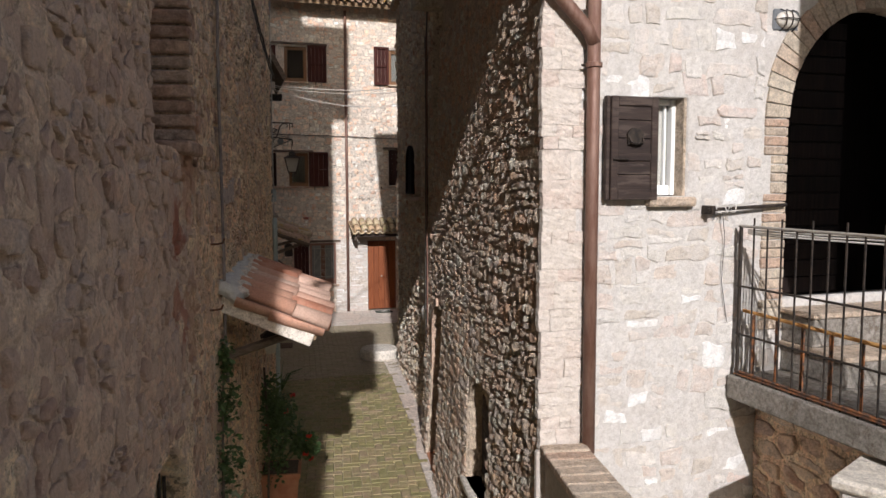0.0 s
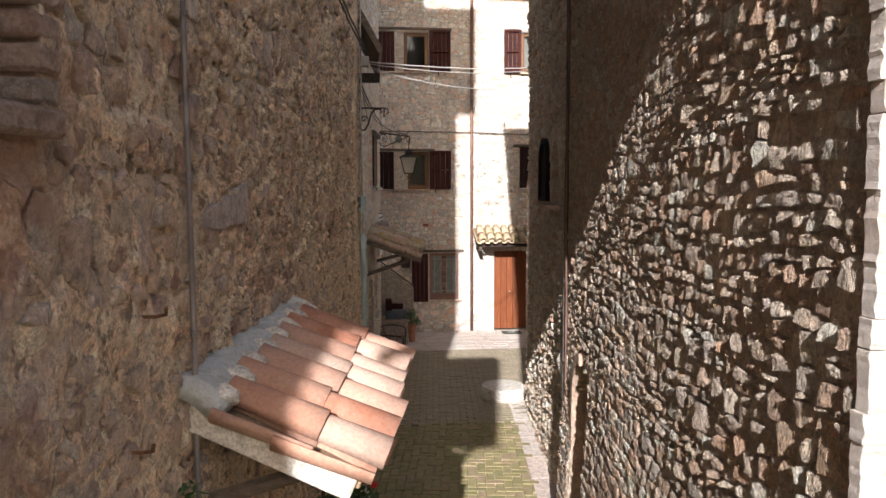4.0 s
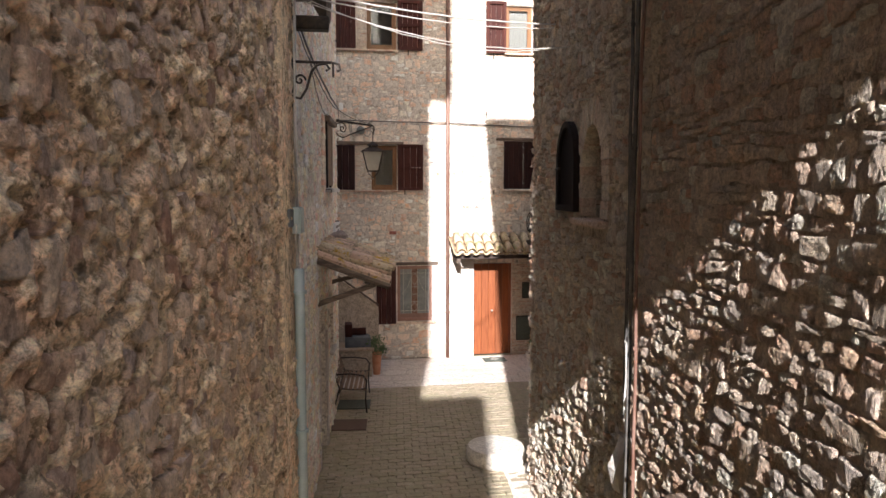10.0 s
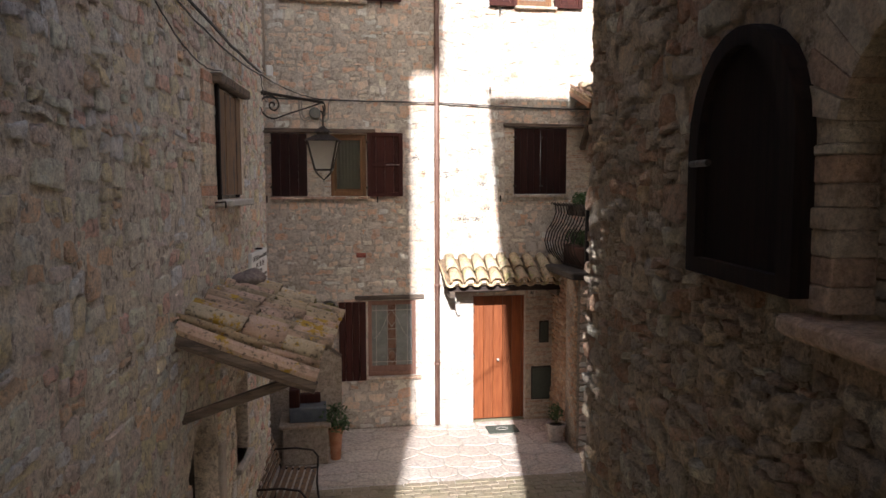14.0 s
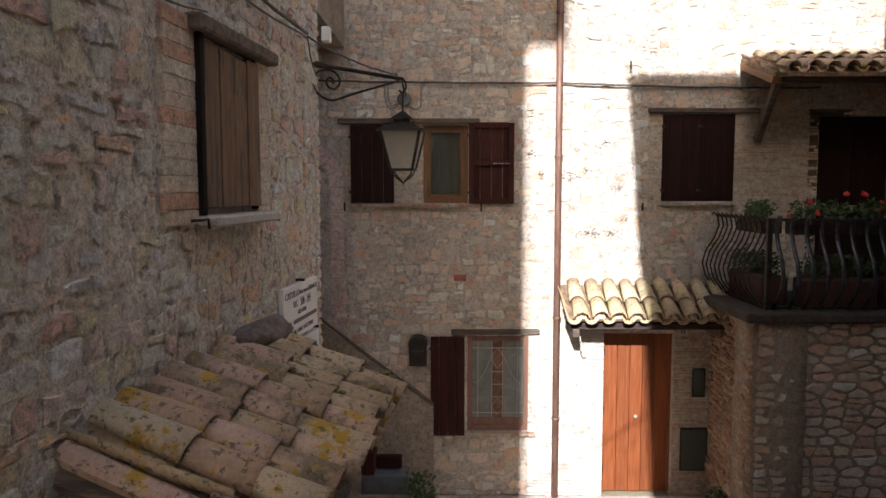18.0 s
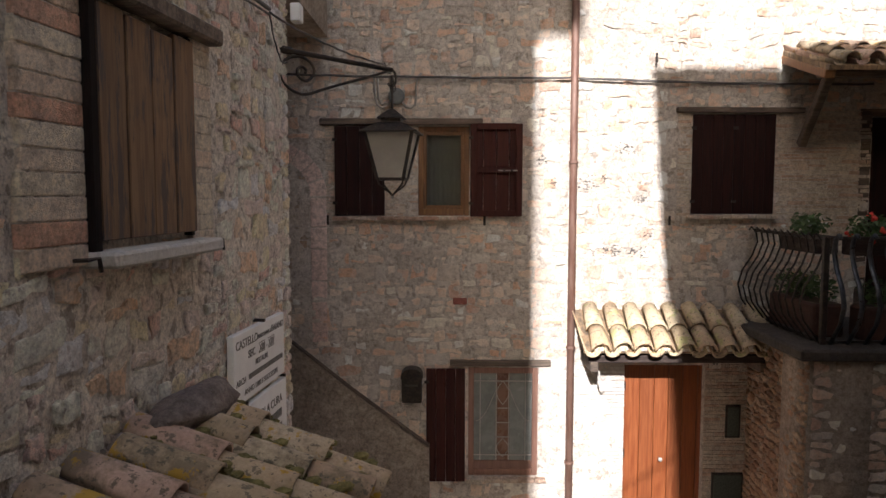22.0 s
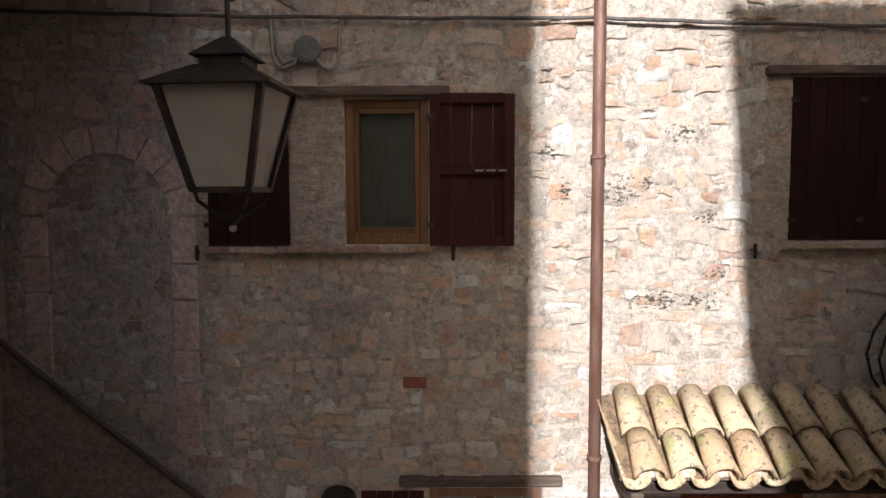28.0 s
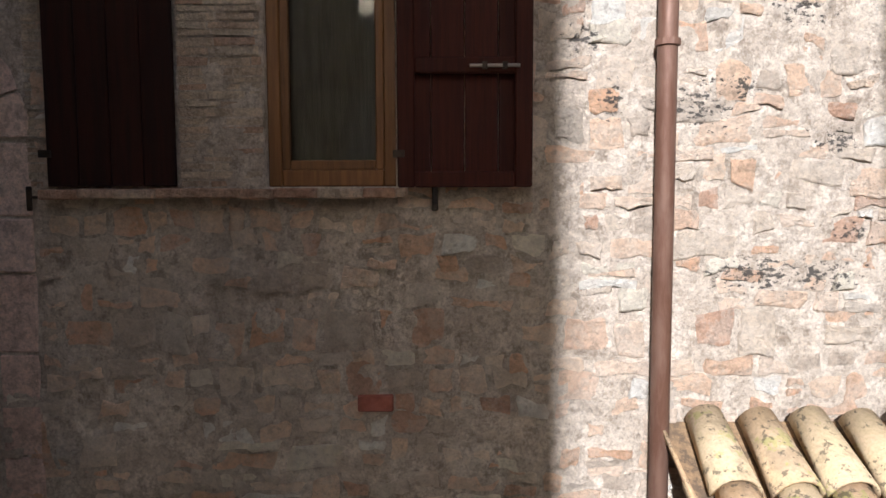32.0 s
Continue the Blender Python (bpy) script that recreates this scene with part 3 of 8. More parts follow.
def rubble_cells(width, height, course, length, rng, wild=0.25):
    """Stones of a coursed rubble wall as polygons in (u, v)."""
    seeds = []
    v = 0.0
    while v < height:
        h = course * rng.uniform(0.65, 1.4)
        u = rng.uniform(-0.5, 0.3) * length
        lean = rng.uniform(-0.02, 0.02)
        while u < width + length:
            w = length * rng.uniform(0.45, 1.65)
            c = u + w / 2
            if rng.random() < 0.12:
                seeds.append((c, v + h * 0.27 + lean * c))
                seeds.append((c + w * 0.05, v + h * 0.75 + lean * c))
            else:
                seeds.append((c, v + h * (0.5 + rng.uniform(-wild, wild)) + lean * c))
            u += w
        v += h
    sx = course / length * 1.15
    pts = [(a * sx, b) for a, b in seeds]
    g = course * 1.6
    grid = {}
    for i, (a, b) in enumerate(pts):
        grid.setdefault((int(a // g), int(b // g)), []).append(i)
    cells = []
    r = course * 2.2
    for i, (a, b) in enumerate(pts):
        poly = [(a - r, b - r), (a + r, b - r), (a + r, b + r), (a - r, b + r)]
        ci, cj = int(a // g), int(b // g)
        near = [k for di in (-2, -1, 0, 1, 2) for dj in (-2, -1, 0, 1, 2) for k in grid.get((ci + di, cj + dj), ()) if k != i]
        near.sort(key=lambda k: (pts[k][0] - a) ** 2 + (pts[k][1] - b) ** 2)
        for k in near[:14]:
            c, d = pts[k]
            nx, ny = c - a, d - b
            q = math.hypot(nx, ny)
            if q > 1e-6:
                poly = clip(poly, (a + c) / 2, (b + d) / 2, nx / q, ny / q)
            if len(poly) < 3:
                break
        if len(poly) >= 3:
            cells.append([(x / sx, y) for x, y in poly])
    return cells


def course_cells(width, height, course, length, rng, wild=0.25):
    """Stones of a wall laid in wavering courses, long and short, as polygons in (u, v)."""
    beds, v = [0.0], 0.0
    while v < height + course:
        v += course * rng.uniform(0.55, 1.45)
        beds.append(v)
    k0 = rng.uniform(0, 50)

    def bed(k, u):
        return beds[k] + course * wild * (1.5 * noise.noise((u * 1.1, k * 0.35, k0)) + 0.9 * noise.noise((u * 6.0, k * 3.1, k0)))

    cells = []
    for k in range(len(beds) - 1):
        h = beds[k + 1] - beds[k]
        u, s0 = -rng.random() * length, 0.0
        while u < width:
            w = length * rng.uniform(0.4, 1.0) * (1.9 if rng.random() < 0.28 else 1.0) + 0.25 * h
            s1 = rng.uniform(-0.22, 0.22) * h
            a0, a1, b0, b1 = u - s0 / 2, u + w - s1 / 2, u + s0 / 2, u + w + s1 / 2
            lo = [(a0 + (a1 - a0) * q / 3, bed(k, a0 + (a1 - a0) * q / 3)) for q in range(4)]
            hi = [(b1 + (b0 - b1) * q / 3, bed(k + 1, b1 + (b0 - b1) * q / 3)) for q in range(4)]
            dl, dh = rng.uniform(-0.5, 0.5) * wild * h, rng.uniform(-0.5, 0.5) * wild * h
            lo, hi = [(x, y + dl) for x, y in lo], [(x, y + dh) for x, y in hi]
            if h > course * 0.9 and rng.random() < 0.25:
                f = rng.uniform(0.35, 0.65)
                mid = [(p[0] + (q[0] - p[0]) * f, p[1] + (q[1] - p[1]) * f + rng.uniform(-0.05, 0.05) * h) for p, q in zip(lo, hi[::-1])]
                cells += [lo + mid[::-1], mid + hi]
            else:
                cells.append(lo + hi)
            u, s0 = u + w, s1
    return cells


def stone_mesh(poly, gap, proud, rng, rough=0.3, sink=0.03, points=10, lean=0.0):
    """A rough stone over a polygon: rings of (u, v, out) and faces."""
    n = len(poly)
    cu, cv = sum(p[0] for p in poly) / n, sum(p[1] for p in poly) / n
    per = []
    for i in range(n):
        a, b = poly[i], poly[(i + 1) % n]
        per.append(math.hypot(b[0] - a[0], b[1] - a[1]))
    total = sum(per)
    ring = []
    i, acc = 0, 0.0
    for k in range(points):
        s = total * (k + rng.uniform(-0.22, 0.22)) / points % total
        while s > acc + per[i]:
            acc += per[i]
            i = (i + 1) % n
            if i == 0:
                acc = 0.0
        if s < acc:
            i, acc = 0, 0.0
            while s > acc + per[i]:
                acc += per[i]
                i = (i + 1) % n
        f = (s - acc) / max(per[i], 1e-6)
        a, b = poly[i], poly[(i + 1) % n]
        x, y = a[0] + f * (b[0] - a[0]), a[1] + f * (b[1] - a[1])
        d = math.hypot(x - cu, y - cv)
        q = max(0.25, 1 - gap * rng.uniform(0.6, 1.6) / max(d, 1e-4)) * rng.uniform(0.93, 1.02)
        ring.append((cu + (x - cu) * q, cv + (y - cv) * q))
    tu, tv = lean + rng.uniform(-rough, rough) * 0.6, rng.uniform(-rough, rough) * 0.6
    size = max(0.02, total / 6)
    # one or two broken facets: beyond a line the face falls away
    chips = [(math.cos(a), math.sin(a), rng.uniform(-0.1, 0.45) * size, rng.uniform(0.3, 1.1) * rough) for a in (rng.uniform(0, 6.28), rng.uniform(0, 6.28))]
    k0 = rng.uniform(0, 90)

    def out(x, y, f):
        h = f * (1 + tu * (x - cu) / size + tv * (y - cv) / size)
        for ca, sa, at, fall in chips:
            h -= fall * max(0.0, (x - cu) * ca + (y - cv) * sa - at) / size
        h += f * rough * (0.42 * noise.noise((x * 24, y * 30, k0)) + 0.3 * noise.noise((x * 61, y * 70, k0)))
        return proud * h

    vs = [(x, y, -sink) for x, y in ring]
    for lo, hi, f in ((0.96, 0.99, 0.5), (0.80, 0.93, 0.95), (0.38, 0.56, 1.0)):
        for x, y in ring:
            q = rng.uniform(lo, hi)
            p = (cu + (x - cu) * q, cv + (y - cv) * q)
            vs.append((*p, out(*p, f)))
    c = (cu + rng.uniform(-0.1, 0.1) * size, cv + rng.uniform(-0.1, 0.1) * size)
    vs.append((*c, out(*c, 1.03)))
    m = points
    fs = []
    for k in range(m):
        j = (k + 1) % m
        for b in (0, m, 2 * m):
            fs.append((b + k, b + j, b + m + j, b + m + k))
        fs.append((3 * m + k, 3 * m + j, 4 * m))
    return vs, fs, (cu, cv)


def inside(o, u, v):
    """Whether (u, v) lies in an opening: (u0, u1, v0, v1) or with a round head (…, 'arch')."""
    u0, u1, v0, v1 = o[:4]
    if not (u0 < u < u1 and v0 < v < v1):
        return False
    if len(o) > 4:
        r = (u1 - u0) / 2
        if v > v1 - r:
            return (u - (u0 + u1) / 2) ** 2 + (v - (v1 - r)) ** 2 < r * r
    return True


def wall(name, start, end, z0, z1, stone, mortar, label, course=0.13, length=0.24, gap=0.012, proud=0.02, thick=0.5, openings=(), near=None, seed=1, round_off=False, wild=0.25,
         grid=0.06, rough=0.3, relief=0.012, stones=(0.0, 99.0), skip=0.0, keep=None, sink=0.03, voids=(), bulge=None, flat=False, vary=(0.4, 1.5), fine=None, crag=0.0, lean=0.0, laid=False, calm=None, deep=None):
    """A rubble wall: a mortar body with thickness and openings, and every stone set in it."""
    rng = random.Random(seed)
    s, e = Vector((*start, 0)), Vector((*end, 0))
    width = (e - s).length
    ud = (e - s) / width
    nd = Vector((ud.y, -ud.x, 0))
    height = z1 - z0

    def wave(u, v):
        p = s + ud * u
        q = noise.noise((p.x * 0.9 + seed, p.y * 0.9, (v + z0) * 0.9))
        b = bulge(u, v + z0) if bulge else 0.0
        return 0.02 * q + b

    def place(u, v, d):
        p = s + ud * u + nd * d
        return (p.x, p.y, z0 + v)

    ops = [(o[0], o[1], o[2] - z0, o[3] - z0, *o[4:]) for o in openings]
    gu, gv = np.linspace(0, width, max(2, int(width / grid) + 1)), np.linspace(0, height, max(2, int(height / grid) + 1))
    if fine:
        gu = [*(x for x in gu if not fine[0] < x < fine[1]), *np.arange(fine[0], fine[1], fine[4])]
        gv = [*(x for x in gv if not fine[2] < x + z0 < fine[3]), *np.arange(fine[2] - z0, fine[3] - z0, fine[4])]
    us = sorted({round(x, 4) for x in [*gu, *(q for o in ops for q in o[:2] if 0 <= q <= width)]})
    vs_ = sorted({round(x, 4) for x in [*gv, *(q for o in ops for q in o[2:4] if 0 <= q <= height)]})
    nu, nv = len(us), len(vs_)
    front, back = [], []
    for v in vs_:
        for u in us:
            p = s + ud * u
            d = wave(u, v) + relief * noise.fractal((p.x * 7, p.y * 7 + seed, (v + z0) * 7), 1.0, 2.0, 3)
            if crag:
                q = (p.x * 14, p.y * 14, (v + z0) * 13 + seed)
                k1 = noise.noise(q)
                k2 = noise.noise((q[0] * 2.4 + 7, q[1] * 2.4, q[2] * 2.2))
                k3 = noise.noise((q[0] * 0.5 + 3, q[1] * 0.5, q[2] * 0.5))
                k4 = noise.noise((q[0] * 5.5, q[1] * 5.5 + 5, q[2] * 5.0)) if crag > 0.02 else 0.0
                soft = 1.0 if calm is None else 0.15 + 0.85 * min(1.0, max(0.0, (u - calm[0]) / (calm[1] - calm[0])))
                d += soft * crag * (0.38 * math.tanh(5.0 * (k1 + 0.45 * k2)) + 0.22 * math.tanh(6.0 * (k2 + 0.5 * k4)) + 0.22 * k4) - soft * 5.0 * crag * max(0.0, k3 - 0.36)
            front.append(place(u, v, d))
            back.append(place(u, v, -thick))
    kept = [[not any(inside(o, (us[i] + us[i + 1]) / 2, (vs_[j] + vs_[j + 1]) / 2) for o in ops) for i in range(nu - 1)] for j in range(nv - 1)]
    F = len(front)
    faces = []
    for j in range(nv - 1):
        for i in range(nu - 1):
            if not kept[j][i]:
                continue
            a, b, c, d = j * nu + i, j * nu + i + 1, (j + 1) * nu + i + 1, (j + 1) * nu + i
            faces.append((a, b, c, d))
            faces.append((F + d, F + c, F + b, F + a))
            for dj, di, p, q in ((-1, 0, a, b), (1, 0, c, d), (0, 1, b, c), (0, -1, d, a)):
                jj, ii = j + dj, i + di
                if not (0 <= jj < nv - 1 and 0 <= ii < nu - 1) or not kept[jj][ii]:
                    faces.append((q, p, F + p, F + q))
    ob = tagged(mesh_object(name, front + back, faces, mortar, True), label, "wall", kind="structure")
    # the stones
    verts, polys, singles = [], [], []
    for poly in (course_cells if laid else rubble_cells)(width, height, course, length, rng, wild):
        poly = clip(clip(clip(clip(poly, 0.004, 0, -1, 0), width - 0.004, 0, 1, 0), 0, 0.0, 0, -1), 0, height, 0, 1)
        if len(poly) < 3:
            continue
        cu, cv = sum(p[0] for p in poly) / len(poly), sum(p[1] for p in poly) / len(poly)
        if any(inside(o, cu, cv) for o in ops) or any(inside((o[0], o[1], o[2] - z0, o[3] - z0, *o[4:]), cu, cv) for o in voids):
            continue
        if keep and not keep(cu, cv + z0):
            continue
        drop = rng.random() < (skip(cu, cv + z0) if callable(skip) else skip)
        for o in (*ops, *((o[0], o[1], o[2] - z0, o[3] - z0) for o in voids)):
            u0, u1, v0, v1 = o[:4]
            if len(poly) >= 3 and any(u0 < p[0] < u1 and v0 < p[1] < v1 for p in poly):
                gaps = [(u0 - cu, u0, 0, 1, 0), (cu - u1, u1, 0, -1, 0), (v0 - cv, 0, v0, 0, 1), (cv - v1, 0, v1, 0, -1)]
                g = max(gaps)
                poly = clip(poly, g[1], g[2], g[3], g[4])
        if len(poly) < 3 or drop:
            continue
        w_ = max(p[0] for p in poly) - min(p[0] for p in poly)
        h_ = max(p[1] for p in poly) - min(p[1] for p in poly)
        if w_ < 0.03 or h_ < 0.02:
            continue
        c0 = cu
        small = flat or (stones[0] <= cu <= stones[1]) is False
        v3, fs, c = stone_mesh(poly, gap, proud * rng.uniform(*vary) * (deep(c0) if deep else 1.0), rng, rough, sink, 10 if small else 14, lean(c0, cv + z0) if callable(lean) else lean)
        off = wave(*c)
        ring = [place(u, v, d + off) for u, v, d in v3]
        if near and near[0] < c[0] < near[1] and near[2] < c[1] + z0 < near[3] and len(singles) < 300:
            singles.append((ring, fs))
        else:
            k = len(verts)
            verts += ring
            polys += [tuple(q + k for q in f) for f in fs]
    if verts:
        rest = mesh_object("stones", verts, polys, stone, round_off)
        rest.parent = ob
        tagged(rest, "rough field stones bedded in mortar", kind="stuff")
    LATE.append((ob, singles, stone, "stone", round_off))
    return ob


LATE = []   # single pieces of walls and floors, linked at the end of the file


# ---- the large structure ----
ground = tagged(mesh_object("ground", [(-40, -40, -0.03), (60, -40, -0.03), (60, 60, -0.03), (-40, 60, -0.03)], [(0, 1, 2, 3)], M_JOINT), "earth and old mortar under the alley paving", "ground", kind="structure")


def on_a(y, out=0.0):
    """A place on the face of the left wall at y, some way out of it."""
    return (-0.045 + 0.149 * (y - 4.965) + out * 0.989, y - out * 0.147)


def on_b(y, out=0.0):
    return (1.0 + 0.1 * (y - 16.5) + out * 0.995, y - out * 0.0995)


def on_c(y, out=0.0):
    """A place on the right wall: rough house wall, then the tower."""
    x = 2.090 + 0.140 * (y - 4.35) if y < 9.6 else 2.90 + 0.1182 * (y - 9.6)
    return (x - out * 0.988, y + out * 0.15)


A0, A1 = on_a(-5.0), on_a(10.10)
AL = math.hypot(A1[0] - A0[0], A1[1] - A0[1])


def ua(y):
    return (y + 5.0) / 15.10 * AL


wall_left = wall("wall_left", A0, A1, 0.0, 6.6, M_LEFT, M_LEFT_MORTAR, "brown rubble house wall thick with old craggy mortar", course=0.095, length=0.13, gap=0.014, proud=0.013,
                 near=(ua(4.7), ua(9.0), 2.4, 4.0), seed=3, rough=0.8, relief=0.026, skip=lambda u, z: 0.08 if u < ua(4.3) else 0.26, sink=0.06, grid=0.05, vary=(0.0, 1.7), crag=0.030, calm=(ua(5.2), ua(6.0)),
                 fine=(ua(4.2), ua(10.05), 2.0, 5.4, 0.014), openings=[(ua(3.35), ua(4.25), 0.0, 2.2, "arch"), (ua(3.75), ua(4.61), 3.74, 6.6)])
wall_left_end = wall("wall_left_end", A1, (A1[0] - 3.0, A1[1] + 0.3), 0.0, 6.6, M_LEFT, M_LEFT_MORTAR, "end wall of the brown rubble house", course=0.16, length=0.28, gap=0.02, proud=0.02, seed=4, grid=0.12, flat=True)
# unseen shadow caster: upper storey a little forward, in line with the low sun
SLOPE = 0.203
bm = bmesh.new()
lo = [(-1.04 + SLOPE * y + q, y) for y, q in ((-7.0, 0.0), (10.0, 0.0), (10.0, -4.0), (-7.0, -4.0))]
vs = [[bm.verts.new((x, y, z)) for x, y in lo] for z in (6.6, 13.4)]
bm.faces.new(vs[0][::-1]), bm.faces.new(vs[1])
for k in range(4):
    bm.faces.new((vs[0][k], vs[0][(k + 1) % 4], vs[1][(k + 1) % 4], vs[1][k]))
bmesh.ops.recalc_face_normals(bm, faces=bm.faces[:])
tagged(part("wall_left_upper", bm, M_RENDER), "plain unseen upper storey added above the brown rubble house to cast shadow", "wall", kind="structure")
# Unseen bay and eave, added for the shadows they throw.
bay = thing("timber_bay", (0, -1.0, 0), "unseen boarded bay added high on the rubble house to cast shadow", "bay")
part("bay_box", boxes((-1.6, -0.15, -0.4, 0.05, 6.95, 9.5)), M_OLD_WOOD, bay)
part("strut", rod(bmesh.new(), (-0.2, 0.0, 6.95), (-0.7, 0.0, 6.5), 0.05), M_BEAM, bay)
eave_top = thing("upper_eave", (0, 0, 0), "unseen wooden eave added at the rubble house top to cast shadow", "eave")
bm = bmesh.new()
vs = [[bm.verts.new((-1.04 + SLOPE * y + q, y, z)) for y, q in ((5.2, -1.0), (5.2, 0.5), (9.9, 0.5), (9.9, -1.0))] for z in (13.4, 13.6)]
bm.faces.new(vs[0][::-1]), bm.faces.new(vs[1])
for k in range(4):
    bm.faces.new((vs[0][k], vs[0][(k + 1) % 4], vs[1][(k + 1) % 4], vs[1][k]))
part("eave_board", bm, M_OLD_WOOD, eave_top)

C0, C1, C2 = on_c(13.7), on_c(9.6), on_c(4.378)
DL = math.hypot(C1[0] - C0[0], C1[1] - C0[1])
CL = math.hypot(C2[0] - C1[0], C2[1] - C1[1])


def ud(y):
    return (13.7 - y) / 4.1 * DL


def uc(y):
    return (9.6 - y) / 5.222 * CL


wall_tower = wall("wall_tower", C0, C1, 0.0, 7.0, M_TOWER, M_TOWER_MORTAR, "grey rubble tower wall with an arched window", course=0.094, length=0.125, gap=0.013, proud=0.030, lean=-0.1, laid=True, wild=0.6, vary=(0.4, 1.5),
                  near=(0.2, 3.8, 2.4, 3.9), seed=7, rough=0.75, relief=0.006, crag=0.006, openings=[(ud(11.22), ud(10.60), 3.40, 4.19, "arch")],
                  voids=[(ud(11.42), ud(10.40), 3.28, 4.40, "arch")])
wall_right = wall("wall_right", C1, C2, 0.0, 5.65, M_RIGHT, M_RIGHT_MORTAR, "very rough rubble house wall in raking sun", thick=0.22, course=0.082, length=0.112, gap=0.006, proud=0.015, lean=lambda u, z: (-0.3 - 1.4 * min(1.0, max(0.0, (u - 2.8) / 1.6))) * (1.0 - 0.45 * min(1.0, max(0.0, (z - 3.5) / 0.9)) * (1.0 if u < 3.6 else 0.0)), laid=True,
                  near=(1.2, 4.9, 2.6, 4.4), seed=9, deep=lambda u: 1.0 + 0.6 * min(1.0, max(0.0, (2.4 - u) / 1.2)), rough=0.75, relief=0.008, crag=0.006, fine=(0.2, 5.25, 1.2, 5.6, 0.024), vary=(0.7, 1.3), skip=0.04, sink=0.03, wild=0.38,
                  bulge=lambda u, z: 0.045 * math.sin(math.pi * min(1.0, u / 5.36)) - 0.055 * (z - 3.4) * min(1.0, max(0.0, (5.28 - u) / 2.5)),
                  openings=[(uc(8.85), uc(8.02), 0.0, 2.07, "arch"), (uc(6.35), uc(5.62), 0.75, 1.76, "arch")])
wall_tower_end = wall("wall_tower_end", (C0[0] + 4.0, 14.1), C0, 0.0, 7.0, M_TOWER, M_TOWER_MORTAR, "back of the rubble tower", course=0.15, length=0.26, proud=0.03, seed=11, grid=0.12, flat=True)

wall_front = wall("wall_front", (2.10, 4.25), (9.0, 4.25), 0.0, 5.65, M_PALE, M_PALE_MORTAR, "pale sunlit house front of flush field stones", course=0.115, length=0.20, gap=0.014, proud=0.007, vary=(0.0, 2.0), thick=0.15, laid=True, wild=0.45, grid=0.035,
                  near=(0.4, 1.9, 2.2, 4.6), seed=13, rough=0.7, relief=0.008, skip=0.15,
                  openings=[(0.75, 1.03, 3.47, 4.135), (1.85, 3.53, 2.72, 4.86, "arch")], voids=[(0.0, 0.19, 0.0, 9.3), (1.66, 3.72, 2.5, 5.05, "arch"), (1.66, 1.85, 2.5, 4.1)], sink=0.02)

B0, B1 = on_b(11.95), on_b(17.85)
BL = math.hypot(B1[0] - B0[0], B1[1] - B0[1])


def ub(y):
    return (y - 11.95) / 5.9 * BL


wall_house = wall("wall_house", B0, B1, 0.0, 8.0, M_HOUSE, M_HOUSE_MORTAR, "grey and rosy rubble house wall with washed mortar", course=0.105, length=0.165, gap=0.015, proud=0.012, vary=(0.1, 1.8), laid=True, wild=0.5,
                  near=(1.8, 5.4, 2.9, 4.4), seed=15, bulge=lambda u, z: -0.035 * min(1.0, max(0.0, (u - BL + 0.8) / 0.75)) ** 1.5, rough=0.9, relief=0.015, skip=0.08, sink=0.04, grid=0.026,
                  openings=[(ub(15.55), ub(16.33), 3.74, 4.60), (ub(14.62), ub(15.42), 0.0, 2.05, "arch"), (ub(16.0), ub(16.5), 1.25, 2.0)], voids=[(ub(15.15), ub(16.62), 3.70, 4.62)])
# Darker than the house front: the wall's shade is in the stone colour.
wall_house_side = wall("wall_house_side", (B0[0] - 3.0, 11.95), B0, 0.0, 8.0, M_BROWN_AND_SHADE, M_PIER_MORTAR, "side wall of the rosy rubble house, its shade put into darker stone", course=0.16, length=0.3, gap=0.03, proud=0.012, seed=16, grid=0.1,
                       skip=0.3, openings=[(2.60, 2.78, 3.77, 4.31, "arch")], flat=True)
# Darkened as well, to keep the stair corner dim.
wall_house_end = wall("wall_house_end", (B1[0] - 0.12, B1[1] - 0.01), (B1[0] - 3.5, 17.9), 0.0, 8.0, M_BROWN_AND_SHADE, M_PIER_MORTAR, "end wall of the rosy rubble house in stone darkened for shade", course=0.15, length=0.26, gap=0.02, proud=0.02, seed=17, grid=0.12, flat=True)

FX = -3.5
wall_facade = wall("wall_facade", (FX, 20.5), (9.5, 20.5), 0.0, 8.9, M_FACADE, M_FACADE_MORTAR, "coursed rubble house front across the end of the alley", course=0.100, length=0.155, gap=0.012, proud=0.010, wild=0.5, vary=(0.0, 1.7), laid=True,
                   near=(5.2, 7.2, 2.4, 4.6), seed=21, rough=0.95, relief=0.012, sink=0.03, grid=0.05, skip=0.14, fine=(3.6, 9.6, 2.0, 5.4, 0.022),
                   openings=[(1.88 - FX, 2.42 - FX, 3.66, 4.60), (4.76 - FX, 5.60 - FX, 3.68, 4.72), (1.80 - FX, 2.42 - FX, 6.58, 7.55), (4.78 - FX, 5.36 - FX, 6.60, 7.60),
                             (2.42 - FX, 3.17 - FX, 0.83, 2.03), (4.10 - FX, 4.96 - FX, 0.0, 2.06), (6.62 - FX, 7.5 - FX, 2.62, 4.7)],
                   voids=[(1.53 - FX, 1.88 - FX, 3.66, 4.60), (4.60 - FX, 4.76 - FX, 3.66, 4.74), (5.60 - FX, 6.62 - FX, 3.4, 4.74), (3.17 - FX, 4.10 - FX, 0.0, 2.03), (4.96 - FX, 5.5 - FX, 0.0, 2.2), (1.57 - FX, 1.80 - FX, 6.58, 7.55),
                          (-0.14 - FX, 0.82 - FX, 2.8, 4.36, "arch"), (-0.24 - FX, 0.92 - FX, 2.8, 4.46, "arch")])
